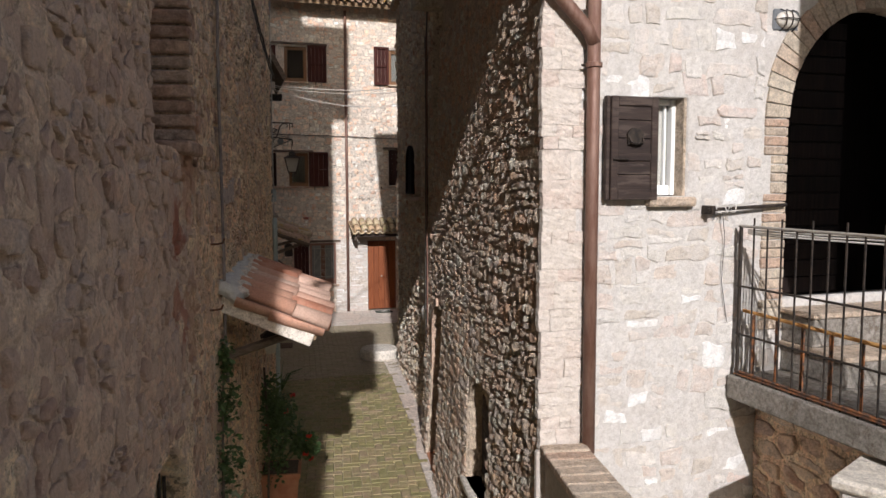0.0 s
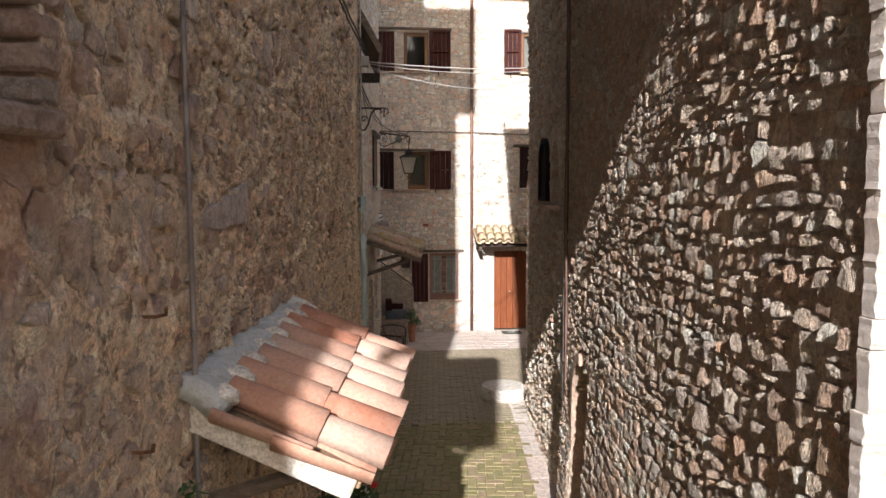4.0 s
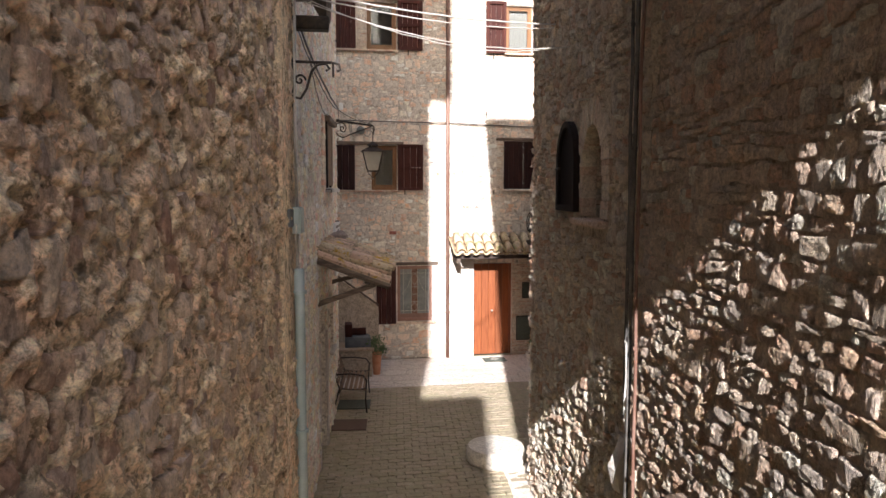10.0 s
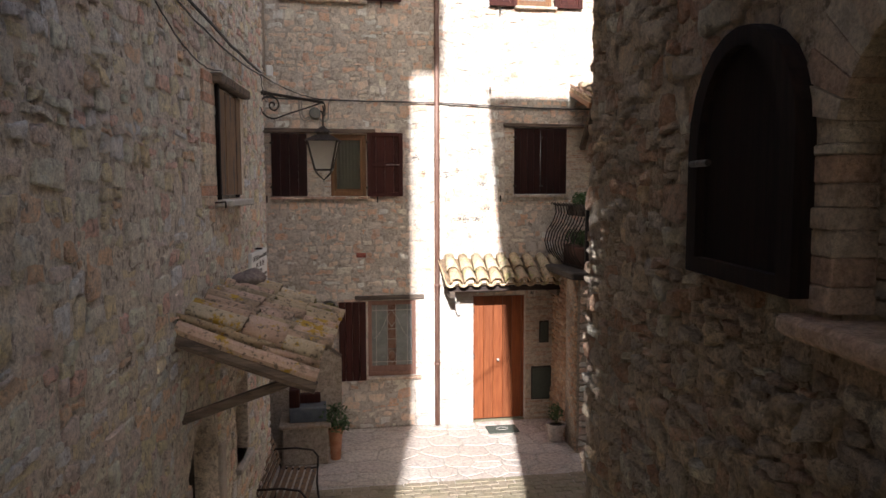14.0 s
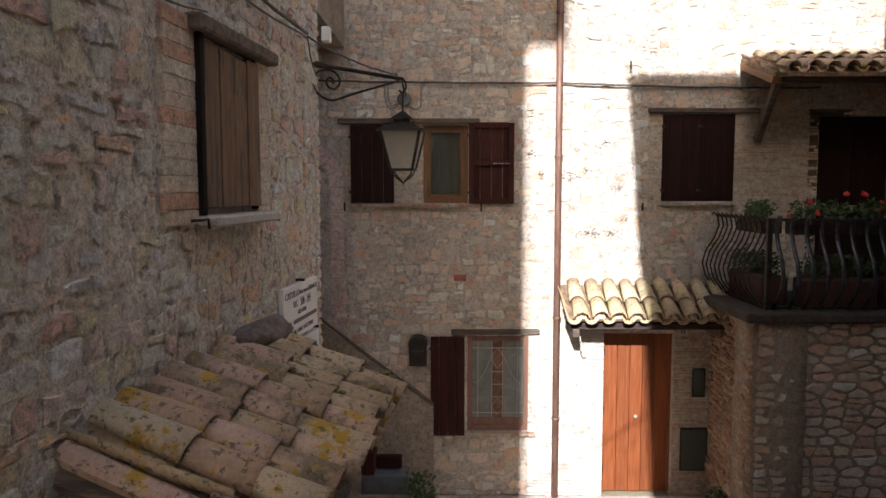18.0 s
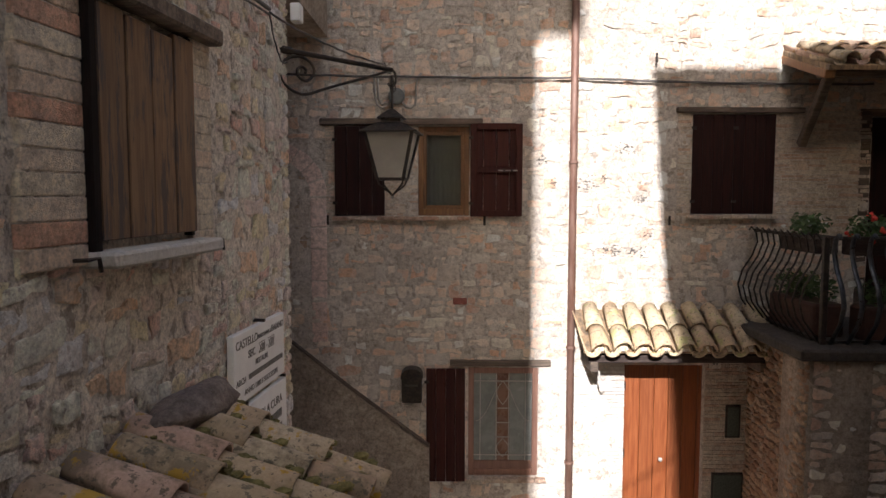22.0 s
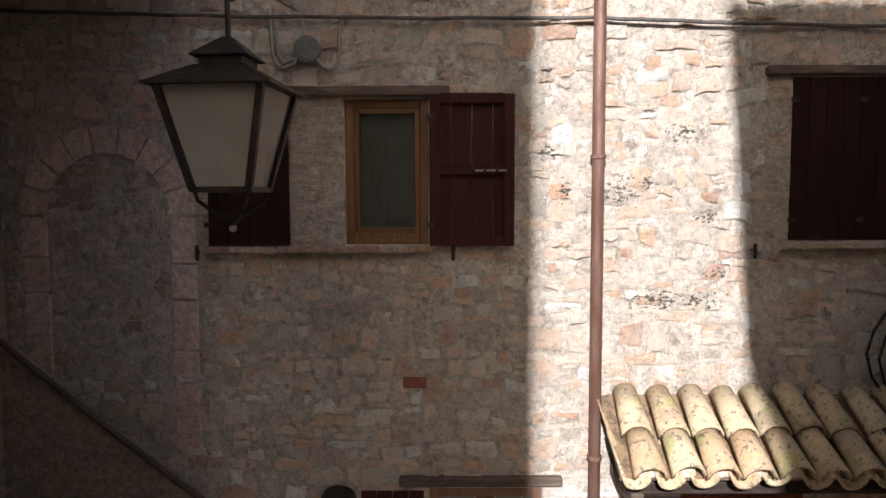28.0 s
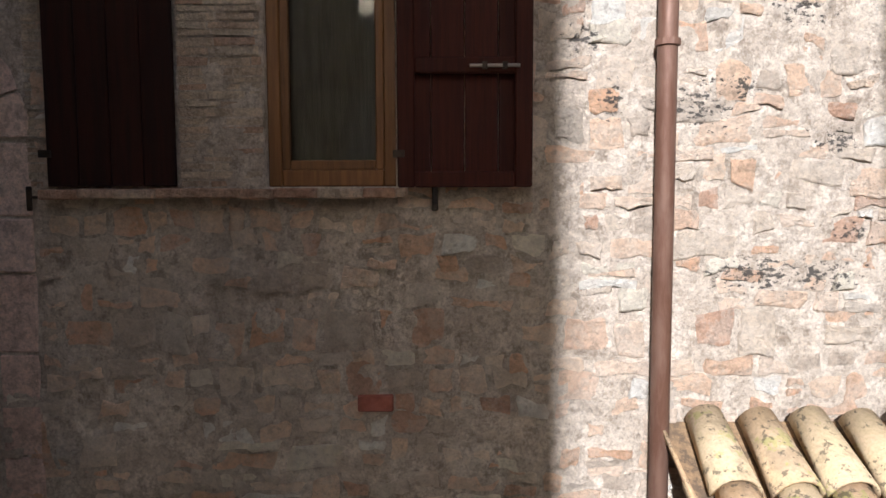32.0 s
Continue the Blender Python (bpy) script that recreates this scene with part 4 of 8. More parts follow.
wall_terrace = wall("wall_terrace", (3.77, 4.25), (3.77, -4.0), 0.0, 2.03, M_LEFT, M_LEFT_MORTAR, "shaded rubble wall under the terrace slab", course=0.14, length=0.25, gap=0.02, proud=0.02, seed=31, grid=0.12, flat=True)
# unseen closing walls behind the camera and beside the passages, sized to block sky
part("wall_back", boxes((-60, 60, -39.4, -39.0, 0, 19.0)), M_RENDER)
# dark brown so that less light bounces back to the house front
for nm, b in (("wall_passage_left", (-4.4, -4.0, 9.9, 21.0, 0, 11.0)), ("wall_passage_end", (7.75, 8.1, 14.01, 21.0, 0, 14.0)), ("wall_passage_corner", (7.0, 7.4, 14.5, 18.8, 0, 12.0)), ("wall_passage_right", (7.75, 8.1, 4.0, 14.0, 0, 7.0))):
    part(nm, boxes(b), M_PIER_MORTAR)
for nm in ("wall_back", "wall_passage_end", "wall_passage_corner", "wall_passage_left", "wall_passage_right"):
    tagged(bpy.data.objects[nm], "plain unseen wall added to close the place and block sky light", "wall", kind="structure")

# unseen roofs over the right house and tower, their eaves shaped to shade walls below
right_roof = thing("right_house_roof", (0, 0, 0), "low roof of the pale house with a deep eave", "roof")
bm = bmesh.new()
EAVE = [(-0.68, 4.05), (-0.61, 5.2), (-0.53, 6.5), (-0.44, 8.0), (-0.34, 9.75)]
rows = [[bm.verts.new((x, y, 5.62 + up + 0.19 * (y - 4.05) + rise)) for x, rise in ((q, 0.0), (7.0, 0.9))] for q, y in EAVE for up in (0.0, 0.12)]
for k in range(0, len(rows) - 2, 2):
    (a, b), (c, d), (e, f), (g, h) = rows[k:k + 4]
    bm.faces.new((a, b, f, e)), bm.faces.new((c, g, h, d)), bm.faces.new((a, e, g, c)), bm.faces.new((b, d, h, f))
for k in (0, len(rows) - 2):
    bm.faces.new((*rows[k], *rows[k + 1][::-1]))
bmesh.ops.recalc_face_normals(bm, faces=bm.faces[:])
part("roof_slab", bm, M_OLD_WOOD, right_roof)
bm = bmesh.new()
prism(bm, [(4.45, 5.60), (9.72, 5.60), (9.72, 6.75), (4.45, 5.80)], 0.14, 0.5)
for v in bm.verts:
    v.co.x, v.co.y = v.co.y, v.co.x
bmesh.ops.recalc_face_normals(bm, faces=bm.faces[:])
part("wall_head", bm, M_RIGHT_MORTAR, right_roof, "rough mortared wall head under the eave")
right_roof.matrix_basis = pose(on_c(4.35)[0] - 0.153 * 4.35, 0, 0, 0, 0, -8.7)
tower_roof = thing("tower_roof", (0, 0, 0), "roof of the tower with a wooden eave", "roof")
part("roof_slab", boxes((-0.12, 4.6, 9.5, 13.9, 7.0, 7.12)), M_OLD_WOOD, tower_roof)
tower_roof.matrix_basis = pose(on_c(14)[0] - 0.1182 * 14, 0, 0, 0, 0, -6.74)

# Unseen storey and room added to keep sky light off the house front.
bm = boxes((-3.0, -0.02, 0.0, BL, 8.0, 12.2))
tagged(part("wall_house_upper", bm, M_RENDER), "plain unseen upper storey added over the rosy rubble house to block sky", "wall", kind="structure").matrix_basis = Matrix.Translation((*on_b(11.95), 0)) @ pose(0, 0, 0, 0, 0, -5.71)
tagged(part("wall_passage_room", boxes((-3.98, 0.95, 17.98, 20.42, 5.50, 9.8)), M_PIER_MORTAR), "plain unseen room added over the stair passage to darken it", "wall", kind="structure")
# Unseen block whose slanted side throws the shadow edge over the door.
chimney = thing("roof_chimney", (0, 0, 0), "unseen chimney-shaped block added to shade the front door", "chimney")
part("shaft", prism(bmesh.new(), [(2.375, 6.0), (2.145, 9.05), (2.60, 9.05), (2.75, 6.0)], 8.55, 8.85), M_RENDER, chimney)
part("corbel", boxes((2.375, 2.75, 8.58, 8.82, 5.75, 6.0, 0.01)), M_RENDER, chimney)
# Added above view: its slanting edge draws the shadow on the front.
turret = thing("tower_turret", (0, 0, 0), "unseen tower stage added over the alley to shade the house front", "turret")
part("turret_wall", prism(bmesh.new(), [(2.84, 7.15), (2.655, 9.43), (7.6, 9.43), (7.6, 7.15)], 11.98, 12.28), M_RENDER, turret)
for x in (3.25, 4.6, 6.0):
    part("corbel", boxes((x, x + 0.2, 12.0, 12.26, 6.95, 7.16, 0.01)), M_RENDER, turret)
house_roof = thing("house_roof", (0, 0, 0), "unseen wooden roof slab added over the rosy house", "roof")
part("roof_slab", boxes((-3.9, 0.10, 11.6, 18.1, 12.2, 12.34)), M_OLD_WOOD, house_roof)
house_roof.matrix_basis = pose(1.0 - 1.65, 0, 0, 0, 0, -5.71)


# ---- windows, shutters and doors of the facade ----
def shutter(name, x0, x1, z0, z1, y, material, label, rails=True, planks=4, group="window shutters"):
    """A ledged shutter folded open on a wall that faces -y."""
    ob = thing(name, (x0, y, z0), label, "shutter", group)
    w, h = x1 - x0, z1 - z0
    pw = w / planks
    for k in range(planks):
        part("plank", boxes((k * pw + 0.002, (k + 1) * pw - 0.002, -0.022 if not rails else -0.010, 0.0, 0.004, h - 0.004, 0.003)), material, ob)
    if rails:
        for z in (0.0, h * 0.5 - 0.03, h - 0.06):
            part("rail", boxes((0.07, w - 0.07, -0.044, -0.009, z, z + 0.065, 0.006)), material, ob)
        for x in (0.0, w - 0.07):
            part("stile", boxes((x, x + 0.07, -0.045, -0.009, 0, h, 0.006)), material, ob)
    for z in (0.12, h - 0.16):
        hg = part("hinge", boxes((-0.018, 0.03, -0.047, -0.035, z, z + 0.03)), M_IRON, ob)
    return ob


def window(name, x0, x1, z0, z1, y, frame_mat, label, bars=False, curtain=True):
    ob = thing(name, (x0, y, z0), label, "window", "windows of the house front")
    w, h, f = x1 - x0, z1 - z0, 0.055
    part("window_frame", boxes((0, f, 0, 0.06, 0, h, 0.006), (w - f, w, 0, 0.06, 0, h, 0.006), (f, w - f, 0.002, 0.058, 0, f * 1.3, 0.006), (f, w - f, 0.002, 0.058, h - f, h, 0.006)), frame_mat, ob)
    i = f + 0.035
    sash = part("sash", boxes((f, i, 0.012, 0.05, f * 1.3, h - f, 0.004), (w - i, w - f, 0.012, 0.05, f * 1.3, h - f, 0.004), (i, w - i, 0.014, 0.048, f * 1.3, f * 1.3 + 0.04, 0.004), (i, w - i, 0.014, 0.048, h - f - 0.035, h - f, 0.004)), frame_mat, ob)
    pane = part("pane", boxes((i, w - i, 0.03, 0.034, f * 1.3 + 0.04, h - f - 0.035)), M_GLASS, sash)
    pane.visible_shadow = False
    if curtain:
        bm = bmesh.new()
        n = 40
        lo = [bm.verts.new((i - 0.03 + (w - 2 * i + 0.06) * k / n, 0.09 + 0.005 * math.sin(k * 1.3) + 0.003 * math.sin(k * 3.1), f)) for k in range(n + 1)]
        hi = [bm.verts.new((v.co.x, v.co.y, h - f)) for v in lo]
        for k in range(n):
            bm.faces.new((lo[k], lo[k + 1], hi[k + 1], hi[k]))
        part("curtain", bm, M_CURTAIN, ob, smooth=True)
        part("reveal_board", boxes((-0.02, w + 0.02, 0.06, 0.29, h - 0.03, h - 0.005), (-0.02, 0.0, 0.06, 0.29, 0, h), (w, w + 0.02, 0.06, 0.29, 0, h)), M_HOLLOW_SHADE, ob)
    part("dark_back", boxes((-0.1, w + 0.1, 0.30, 0.32, -0.1, h + 0.1)), M_HOLLOW_SHADE, ob)
    return ob


FY = 20.5
window("window_1", 1.88, 2.42, 3.66, 4.60, FY + 0.05, M_FRAME, "small golden wooden window with a pale curtain, first floor")
window("window_2", 1.80, 2.42, 6.58, 7.55, FY + 0.05, M_FRAME, "golden wooden window under the roof, in shade", curtain=False)
window("window_3", 4.78, 5.36, 6.60, 7.60, FY + 0.05, M_FRAME, "golden wooden window under the roof, in sun")
shutter("shutter", 1.005, 1.53, 3.66, 4.60, FY - 0.035, M_SHUTTER_DEEP, "dark red-brown wooden shutter folded open on the wall", rails=False)
shutter("shutter", 2.43, 2.972, 3.655, 4.62, FY - 0.035, M_SHUTTER, "red-brown wooden shutter with an iron bolt, open")
shutter("shutter", 1.17, 1.57, 6.58, 7.55, FY - 0.035, M_SHUTTER, "dark red-brown upper shutter folded open on the wall", rails=False)
shutter("shutter", 2.44, 2.965, 6.58, 7.59, FY - 0.035, M_SHUTTER, "red-brown plank shutter of the upper window", planks=5)
shutter("shutter", 4.33, 4.77, 6.58, 7.66, FY - 0.035, M_SHUTTER, "sunlit red-brown shutter of the upper window")
shutter("shutter", 5.37, 5.83, 6.58, 7.66, FY - 0.035, M_SHUTTER, "sunlit red-brown shutter of the upper window")
shutter("shutter", 4.75, 5.1835, 3.68, 4.725, FY + 0.0, M_SHUTTER_DEEP, "closed dark brown shutter leaf", rails=False)
shutter("shutter", 5.185, 5.615, 3.68, 4.725, FY + 0.0, M_SHUTTER_DEEP, "closed dark brown shutter leaf", rails=False)
shutter("shutter", 1.965, 2.385, 0.78, 2.03, FY - 0.035, M_SHUTTER, "tall red-brown shutter folded open beside the stained-glass window", rails=False)

door = thing("front_door", (4.10, FY + 0.10, 0.02), "red-brown plank front door standing closed under a tiled canopy", "door")
for k in range(5):
    part("plank", boxes((0.04 + k * 0.156, 0.04 + (k + 1) * 0.156 - 0.004, 0, 0.04, 0.0, 2.02, 0.004)), M_DOOR, door)
part("door_frame", boxes((0, 0.04, -0.02, 0.06, 0, 2.04, 0.004), (0.82, 0.86, -0.02, 0.06, 0, 2.04, 0.004)), M_DOOR, door)
bm = bmesh.new()
rod(bm, (0.42, 0.0, 0.98), (0.42, -0.035, 0.98), 0.012)
bmesh.ops.create_uvsphere(bm, u_segments=12, v_segments=8, radius=0.024, matrix=Matrix.Translation((0.42, -0.05, 0.98)))
part("knob", bm, M_GREY_PIPE, door, "small brass door knob", True)
for z in (0.25, 1.0, 1.75):
    part("hinge", boxes((-0.02, 0.03, -0.035, -0.02, z, z + 0.09)), M_IRON, door)
part("dark_back", boxes((-0.1, 0.96, 0.2, 0.22, 0, 2.1)), M_HOLLOW_SHADE, door)


# ---- tiled roofs ----
def cover_tile(length, r0, r1, thick=0.013, n=8, down=False):
    """One half-round clay tile along +x, hollow, wider at the low end."""
    bm = bmesh.new()
    rows = []
    for x, r in ((0, r0), (length, r1)):
        rows.append([[bm.verts.new((x, q * math.cos(math.pi * k / n), (-1 if down else 1) * q * math.sin(math.pi * k / n))) for k in range(n + 1)] for q in (r, r - thick)])
    (a, ai), (b, bi) = rows
    for k in range(n):
        bm.faces.new((a[k], a[k + 1], b[k + 1], b[k]))
        bm.faces.new((ai[k + 1], ai[k], bi[k], bi[k + 1]))
        bm.faces.new((a[k + 1], a[k], ai[k], ai[k + 1]))
        bm.faces.new((b[k], b[k + 1], bi[k + 1], bi[k]))
    for k in (0, n):
        bm.faces.new((a[k], b[k], bi[k], ai[k]))
    bmesh.ops.recalc_face_normals(bm, faces=bm.faces[:])
    me = bpy.data.meshes.new("tile")
    bm.to_mesh(me)
    bm.free()
    me.polygons.foreach_set("use_smooth", [True] * len(me.polygons))
    return me


def tile_roof(parent, origin, along, down, cols, rows, pitch, material, length=0.42, lap=0.34, r0=0.065, r1=0.085, seed=1, jitter=0.012):
    """Cover and pan tiles on a slope: along = across the eave, down = down the slope."""
    rng = random.Random(seed)
    al, dn = Vector(along).normalized(), Vector(down).normalized()
    up = al.cross(dn).normalized()
    if up.z < 0:
        up = -up
    o = Vector(origin)
    cover, pan = cover_tile(length, r0, r1), cover_tile(length, r1, r0, down=True)
    for me in (cover, pan):
        me.materials.append(material)
    for c in range(cols):
        for r in range(rows):
            for kind, me, off, lift in (("cover_tile", cover, 0.5, 0.045), ("pan_tile", pan, 0.0, 0.055)):
                j = lambda: rng.uniform(-jitter, jitter)
                p = o + al * ((c + off) * pitch + j()) + dn * (r * lap + j() * 1.5) + up * (lift + (rows - r) * 0.004 + j() * 0.4)
                d = (dn + al * j() * 1.5 + up * (0.03 + j())).normalized()
                s = d.cross(up).normalized() * -1
                u2 = s.cross(d).normalized()
                if u2.dot(up) < 0:
                    s = -s
                    u2 = -u2
                ob = new(kind, me)
                ob.parent = parent
                ob.matrix_basis = Matrix(((d.x, s.x, u2.x, p.x), (d.y, s.y, u2.y, p.y), (d.z, s.z, u2.z, p.z), (0, 0, 0, 1)))


canopy = thing("door_canopy", (0, 0, 0), "small canopy of pale mossy roof tiles over the front door", "canopy")
tile_roof(canopy, (3.60, 20.47, 2.64), (1, 0, 0), (0, -0.64, -0.34), 9, 2, 0.208, M_TILE_PALE, length=0.40, lap=0.31, r0=0.078, r1=0.098, seed=4)
part("deck_board", boxes((3.54, 5.5, -0.68, 0.0, -0.03, 0.0)), M_OLD_WOOD, canopy).matrix_basis = pose(0, 20.49, 2.665, 27.5)
part("front_beam", boxes((3.60, 5.46, 19.97, 20.05, 2.21, 2.29, 0.008)), M_SHUTTER_DARK, canopy)
for k in range(9):
    bm = bmesh.new()
    bmesh.ops.create_uvsphere(bm, u_segments=10, v_segments=6, radius=1.0)
    for v in bm.verts:
        v.co = Vector((v.co.x * 0.074, v.co.y * 0.03, max(v.co.z, -0.2) * 0.078)) * (1 + 0.12 * noise.noise((v.co.x * 2, v.co.y * 2, v.co.z * 2 + k)))
    part("mortar_plug", bm, M_PLASTER, canopy, "pale mortar filling the tile end", True).matrix_basis = pose(3.60 + (k + 0.5) * 0.208, 19.90, 2.365)
hook = part("pull_hook", tube(bmesh.new(), [(3.70, 19.93, 2.14), (3.70, 19.90, 2.09), (3.73, 19.89, 2.05), (3.76, 19.90, 2.075)], 0.009, 6), M_GREY_PIPE, canopy, "small bright metal hook")
for x in (3.62, 5.30):
    part("bracket", boxes((x, x + 0.08, 19.95, 20.5, 2.12, 2.22, 0.008)), M_BEAM, canopy)

porch = thing("new_tile_porch", (0, 0, 0), "small porch roof of new orange clay tiles bedded in grey cement", "porch roof")
dn = Vector((0.72, -0.115, -0.32)).normalized()
al = Vector((0.149, 0.989, 0.06)).normalized()
o = Vector((*on_a(5.50), 2.75))
tile_roof(porch, o + dn * 0.10, al, dn, 7, 2, 0.216, M_TILE_NEW, length=0.42, lap=0.31, r0=0.078, r1=0.096, seed=8, jitter=0.016)
ux = (al - dn * al.dot(dn)).normalized()
PORCH_M = Matrix.Translation(o + Vector((0, 0, -0.01))) @ Matrix(((*ux, 0), (*dn, 0), (*ux.cross(dn), 0), (0, 0, 0, 1))).transposed()
if PORCH_M.col[2].z < 0:
    PORCH_M = PORCH_M @ Matrix.Diagonal((1, 1, -1, 1))
part("deck_board", boxes((-0.02, 1.50, 0.0, 0.74, -0.005, 0.025)), M_OLD_WOOD, porch).matrix_basis = PORCH_M
porch_b = thing("old_tile_porch", (0, 0, 0), "sagging porch roof of lichen-covered old clay tiles on the house wall", "porch roof")
dn2 = Vector((0.9, -0.10, -0.34)).normalized()
al2 = Vector((0.1, 0.995, 0.0)).normalized()
o2 = Vector((*on_b(14.5), 2.88))
tile_roof(porch_b, o2, al2, dn2, 9, 3, 0.20, M_TILE_OLD, length=0.40, lap=0.29, r0=0.072, r1=0.096, seed=12, jitter=0.024)

facade_roof = thing("facade_roof", (0, 0, 0), "old clay tile roof of the house front", "roof")
tile_roof(facade_roof, (-1.0, 21.2, 9.2), (1, 0, 0), (0, -1, -0.36), 34, 4, 0.21, M_TILE_OLD, length=0.44, lap=0.34, seed=14)
part("roof_deck", boxes((-3.5, 9.5, -1.32, 0.6, -0.12, 0.0)), M_OLD_WOOD, facade_roof).matrix_basis = pose(0, 21.2, 9.19, 19.8)

pipe = thing("downpipe", (3.50, FY - 0.085, 0), "brown copper rainwater downpipe clamped to the house front", "downpipe")
bm = rod(bmesh.new(), (0, 0, 0.02), (0, 0, 8.6), 0.04, n=14)
part("tube", bm, M_COPPER, pipe, smooth=True)
for z in (1.02, 2.27, 4.22, 5.9, 7.4):
    part("clamp", lathe(bmesh.new(), [(0.041, -0.014), (0.05, -0.012), (0.05, 0.012), (0.041, 0.014)], 14, (0, 0, z)), M_COPPER, pipe)

millstone = thing("millstone", (3.14, 14.5, 0.0), "worn white millstone lying flat at the foot of the tower", "millstone")
part("stone_disc", lathe(bmesh.new(), [(0.37, 0.0), (0.40, 0.05), (0.40, 0.17), (0.37, 0.225), (0.1, 0.235)], 40), M_WHITE_STONE, millstone)



# ---- house front: lintels, sills, brick panels, small fixtures ----
def brick_course(parent, x0, x1, z0, z1, y, seed, h=0.036, l=0.24, proud=0.0, material=M_BRICK, axis=None):
    """Thin bricks laid flush, each one a piece: (x, z) extents on a wall that faces -y, or on a frame given by axis."""
    rng = random.Random(seed)
    z = z0
    verts, faces = [], []
    while z < z1 - 0.01:
        hh = min(h * rng.uniform(0.8, 1.25), z1 - z)
        x = x0 - rng.uniform(0, l * 0.5)
        while x < x1:
            w = l * rng.uniform(0.7, 1.2)
            a, b = max(x, x0), min(x + w, x1)
            x += w
            if b - a < 0.03:
                continue
            p = proud + rng.uniform(-0.004, 0.006)
            g = 0.004
            c = [(a + g, z + g), (b - g, z + g), (b - g, z + hh - g), (a + g, z + hh - g)]
            k = len(verts)
            j = lambda: rng.uniform(-0.004, 0.004)
            verts += [(u, y + 0.03, v) for u, v in c] + [(u + j(), y - 0.006 - p, v + j()) for u, v in c]
            faces += [tuple(k + q for q in f) for f in ((4, 5, 6, 7), (0, 1, 5, 4), (1, 2, 6, 5), (2, 3, 7, 6), (3, 0, 4, 7))]
        z += hh
    if axis is not None:
        verts = [tuple(axis @ Vector(v)) for v in verts]
    ob = mesh_object("bricks", verts, faces, material)
    ob.parent = parent
    return tagged(ob, "thin pale hand-made bricks in courses", kind="stuff")


brick_course(wall_facade, 1.53, 1.88, 3.66, 4.62, FY, 3, 0.034, 0.20, 0.004)
brick_course(wall_facade, 0.90, 1.01, 3.66, 4.60, FY, 4, 0.034, 0.20, 0.004)
brick_course(wall_facade, 4.60, 4.76, 3.66, 4.74, FY, 5, 0.036, 0.2, 0.004)
brick_course(wall_facade, 5.60, 6.62, 3.40, 4.76, FY, 6, 0.038, 0.22, 0.004)
brick_course(wall_facade, 3.17, 4.10, 0.0, 2.12, FY, 7, 0.04, 0.24, 0.002, M_PALE)
brick_course(wall_facade, 4.96, 5.5, 0.0, 2.2, FY, 8, 0.04, 0.22, 0.002)
brick_course(wall_facade, 1.57, 1.80, 6.58, 7.55, FY, 9, 0.04, 0.2, 0.004)


def lintel(x0, x1, z0, z1, label="weathered grey oak lintel over a window"):
    ob = thing("lintel", (x0, FY, z0), label, "lintel", "window lintels")
    bm = boxes((0, x1 - x0, -0.055, 0.1, 0, z1 - z0, 0.008))
    for v in bm.verts:
        v.co.z += 0.010 * noise.noise((v.co.x * 3 + x0, 0.3, z0))
    part("beam", bm, M_BEAM, ob)


lintel(0.85, 2.56, 4.612, 4.675)
lintel(4.58, 5.90, 4.735, 4.79)
lintel(2.22, 3.3, 2.05, 2.115)
lintel(1.1, 3.0, 7.6, 7.66)


def brick_sill(x0, x1, z, label, material=M_BRICK):
    ob = thing("window_sill", (x0, FY, z), label, "sill", "window sills")
    rng = random.Random(int(x0 * 100))
    x = 0.0
    while x < x1 - x0 - 0.03:
        w = min(rng.uniform(0.13, 0.2), x1 - x0 - x)
        d = rng.uniform(0.0, 0.008)
        part("brick", boxes((x, x + w - 0.004, -0.085 - d, 0.06, -0.038 - d, 0.0 - d * 0.5, 0.006)), material, ob)
        x += w


brick_sill(0.98, 2.47, 3.655, "projecting window sill of thin rosy bricks", M_BRICK_SILL)
brick_sill(4.70, 5.66, 3.675, "projecting window sill of thin bricks, in shade")
brick_sill(2.40, 3.26, 0.822, "narrow stone sill under the leaded window")
brick_sill(1.15, 2.45, 6.575, "projecting window sill of thin bricks, upper floor")
brick_sill(4.74, 5.42, 6.595, "sunlit projecting window sill, upper floor")

# the leaded window
leaded = thing("window_4", (2.42, FY + 0.03, 0.83), "leaded window with grey panes and an amber middle strip", "window", "windows of the house front")
part("window_frame", boxes((0, 0.06, -0.02, 0.05, 0, 1.2, 0.006), (0.69, 0.75, -0.02, 0.05, 0, 1.2, 0.006), (0.06, 0.69, -0.018, 0.048, 0, 0.07, 0.006), (0.06, 0.69, -0.018, 0.048, 1.13, 1.2, 0.006)), M_FRAME_PINK, leaded)
part("lower_board", boxes((0.06, 0.69, 0.0, 0.03, 0.07, 0.16, 0.004)), M_FRAME_PINK, leaded)
M_PANE_GREY = plain_material("grey_leaded_glass", (0.16, 0.17, 0.16), (0.22, 0.23, 0.215), 5, 0.18, bump=0.05)
M_PANE_AMBER = plain_material("amber_leaded_glass", (0.13, 0.065, 0.04), (0.17, 0.085, 0.05), 5, 0.3, bump=0.05)
for x0, x1, mt in ((0.06, 0.30, M_PANE_GREY), (0.45, 0.69, M_PANE_GREY), (0.315, 0.435, M_PANE_AMBER)):
    part("pane", boxes((x0, x1, 0.012, 0.018, 0.16, 1.13)), mt, leaded)
bm = bmesh.new()
for x in (0.13, 0.305, 0.44, 0.62):
    box(bm, x - 0.005, x + 0.005, 0.004, 0.012, 0.16, 1.13)
for z in (0.22, 1.04):
    box(bm, 0.06, 0.69, 0.003, 0.011, z - 0.005, z + 0.005)
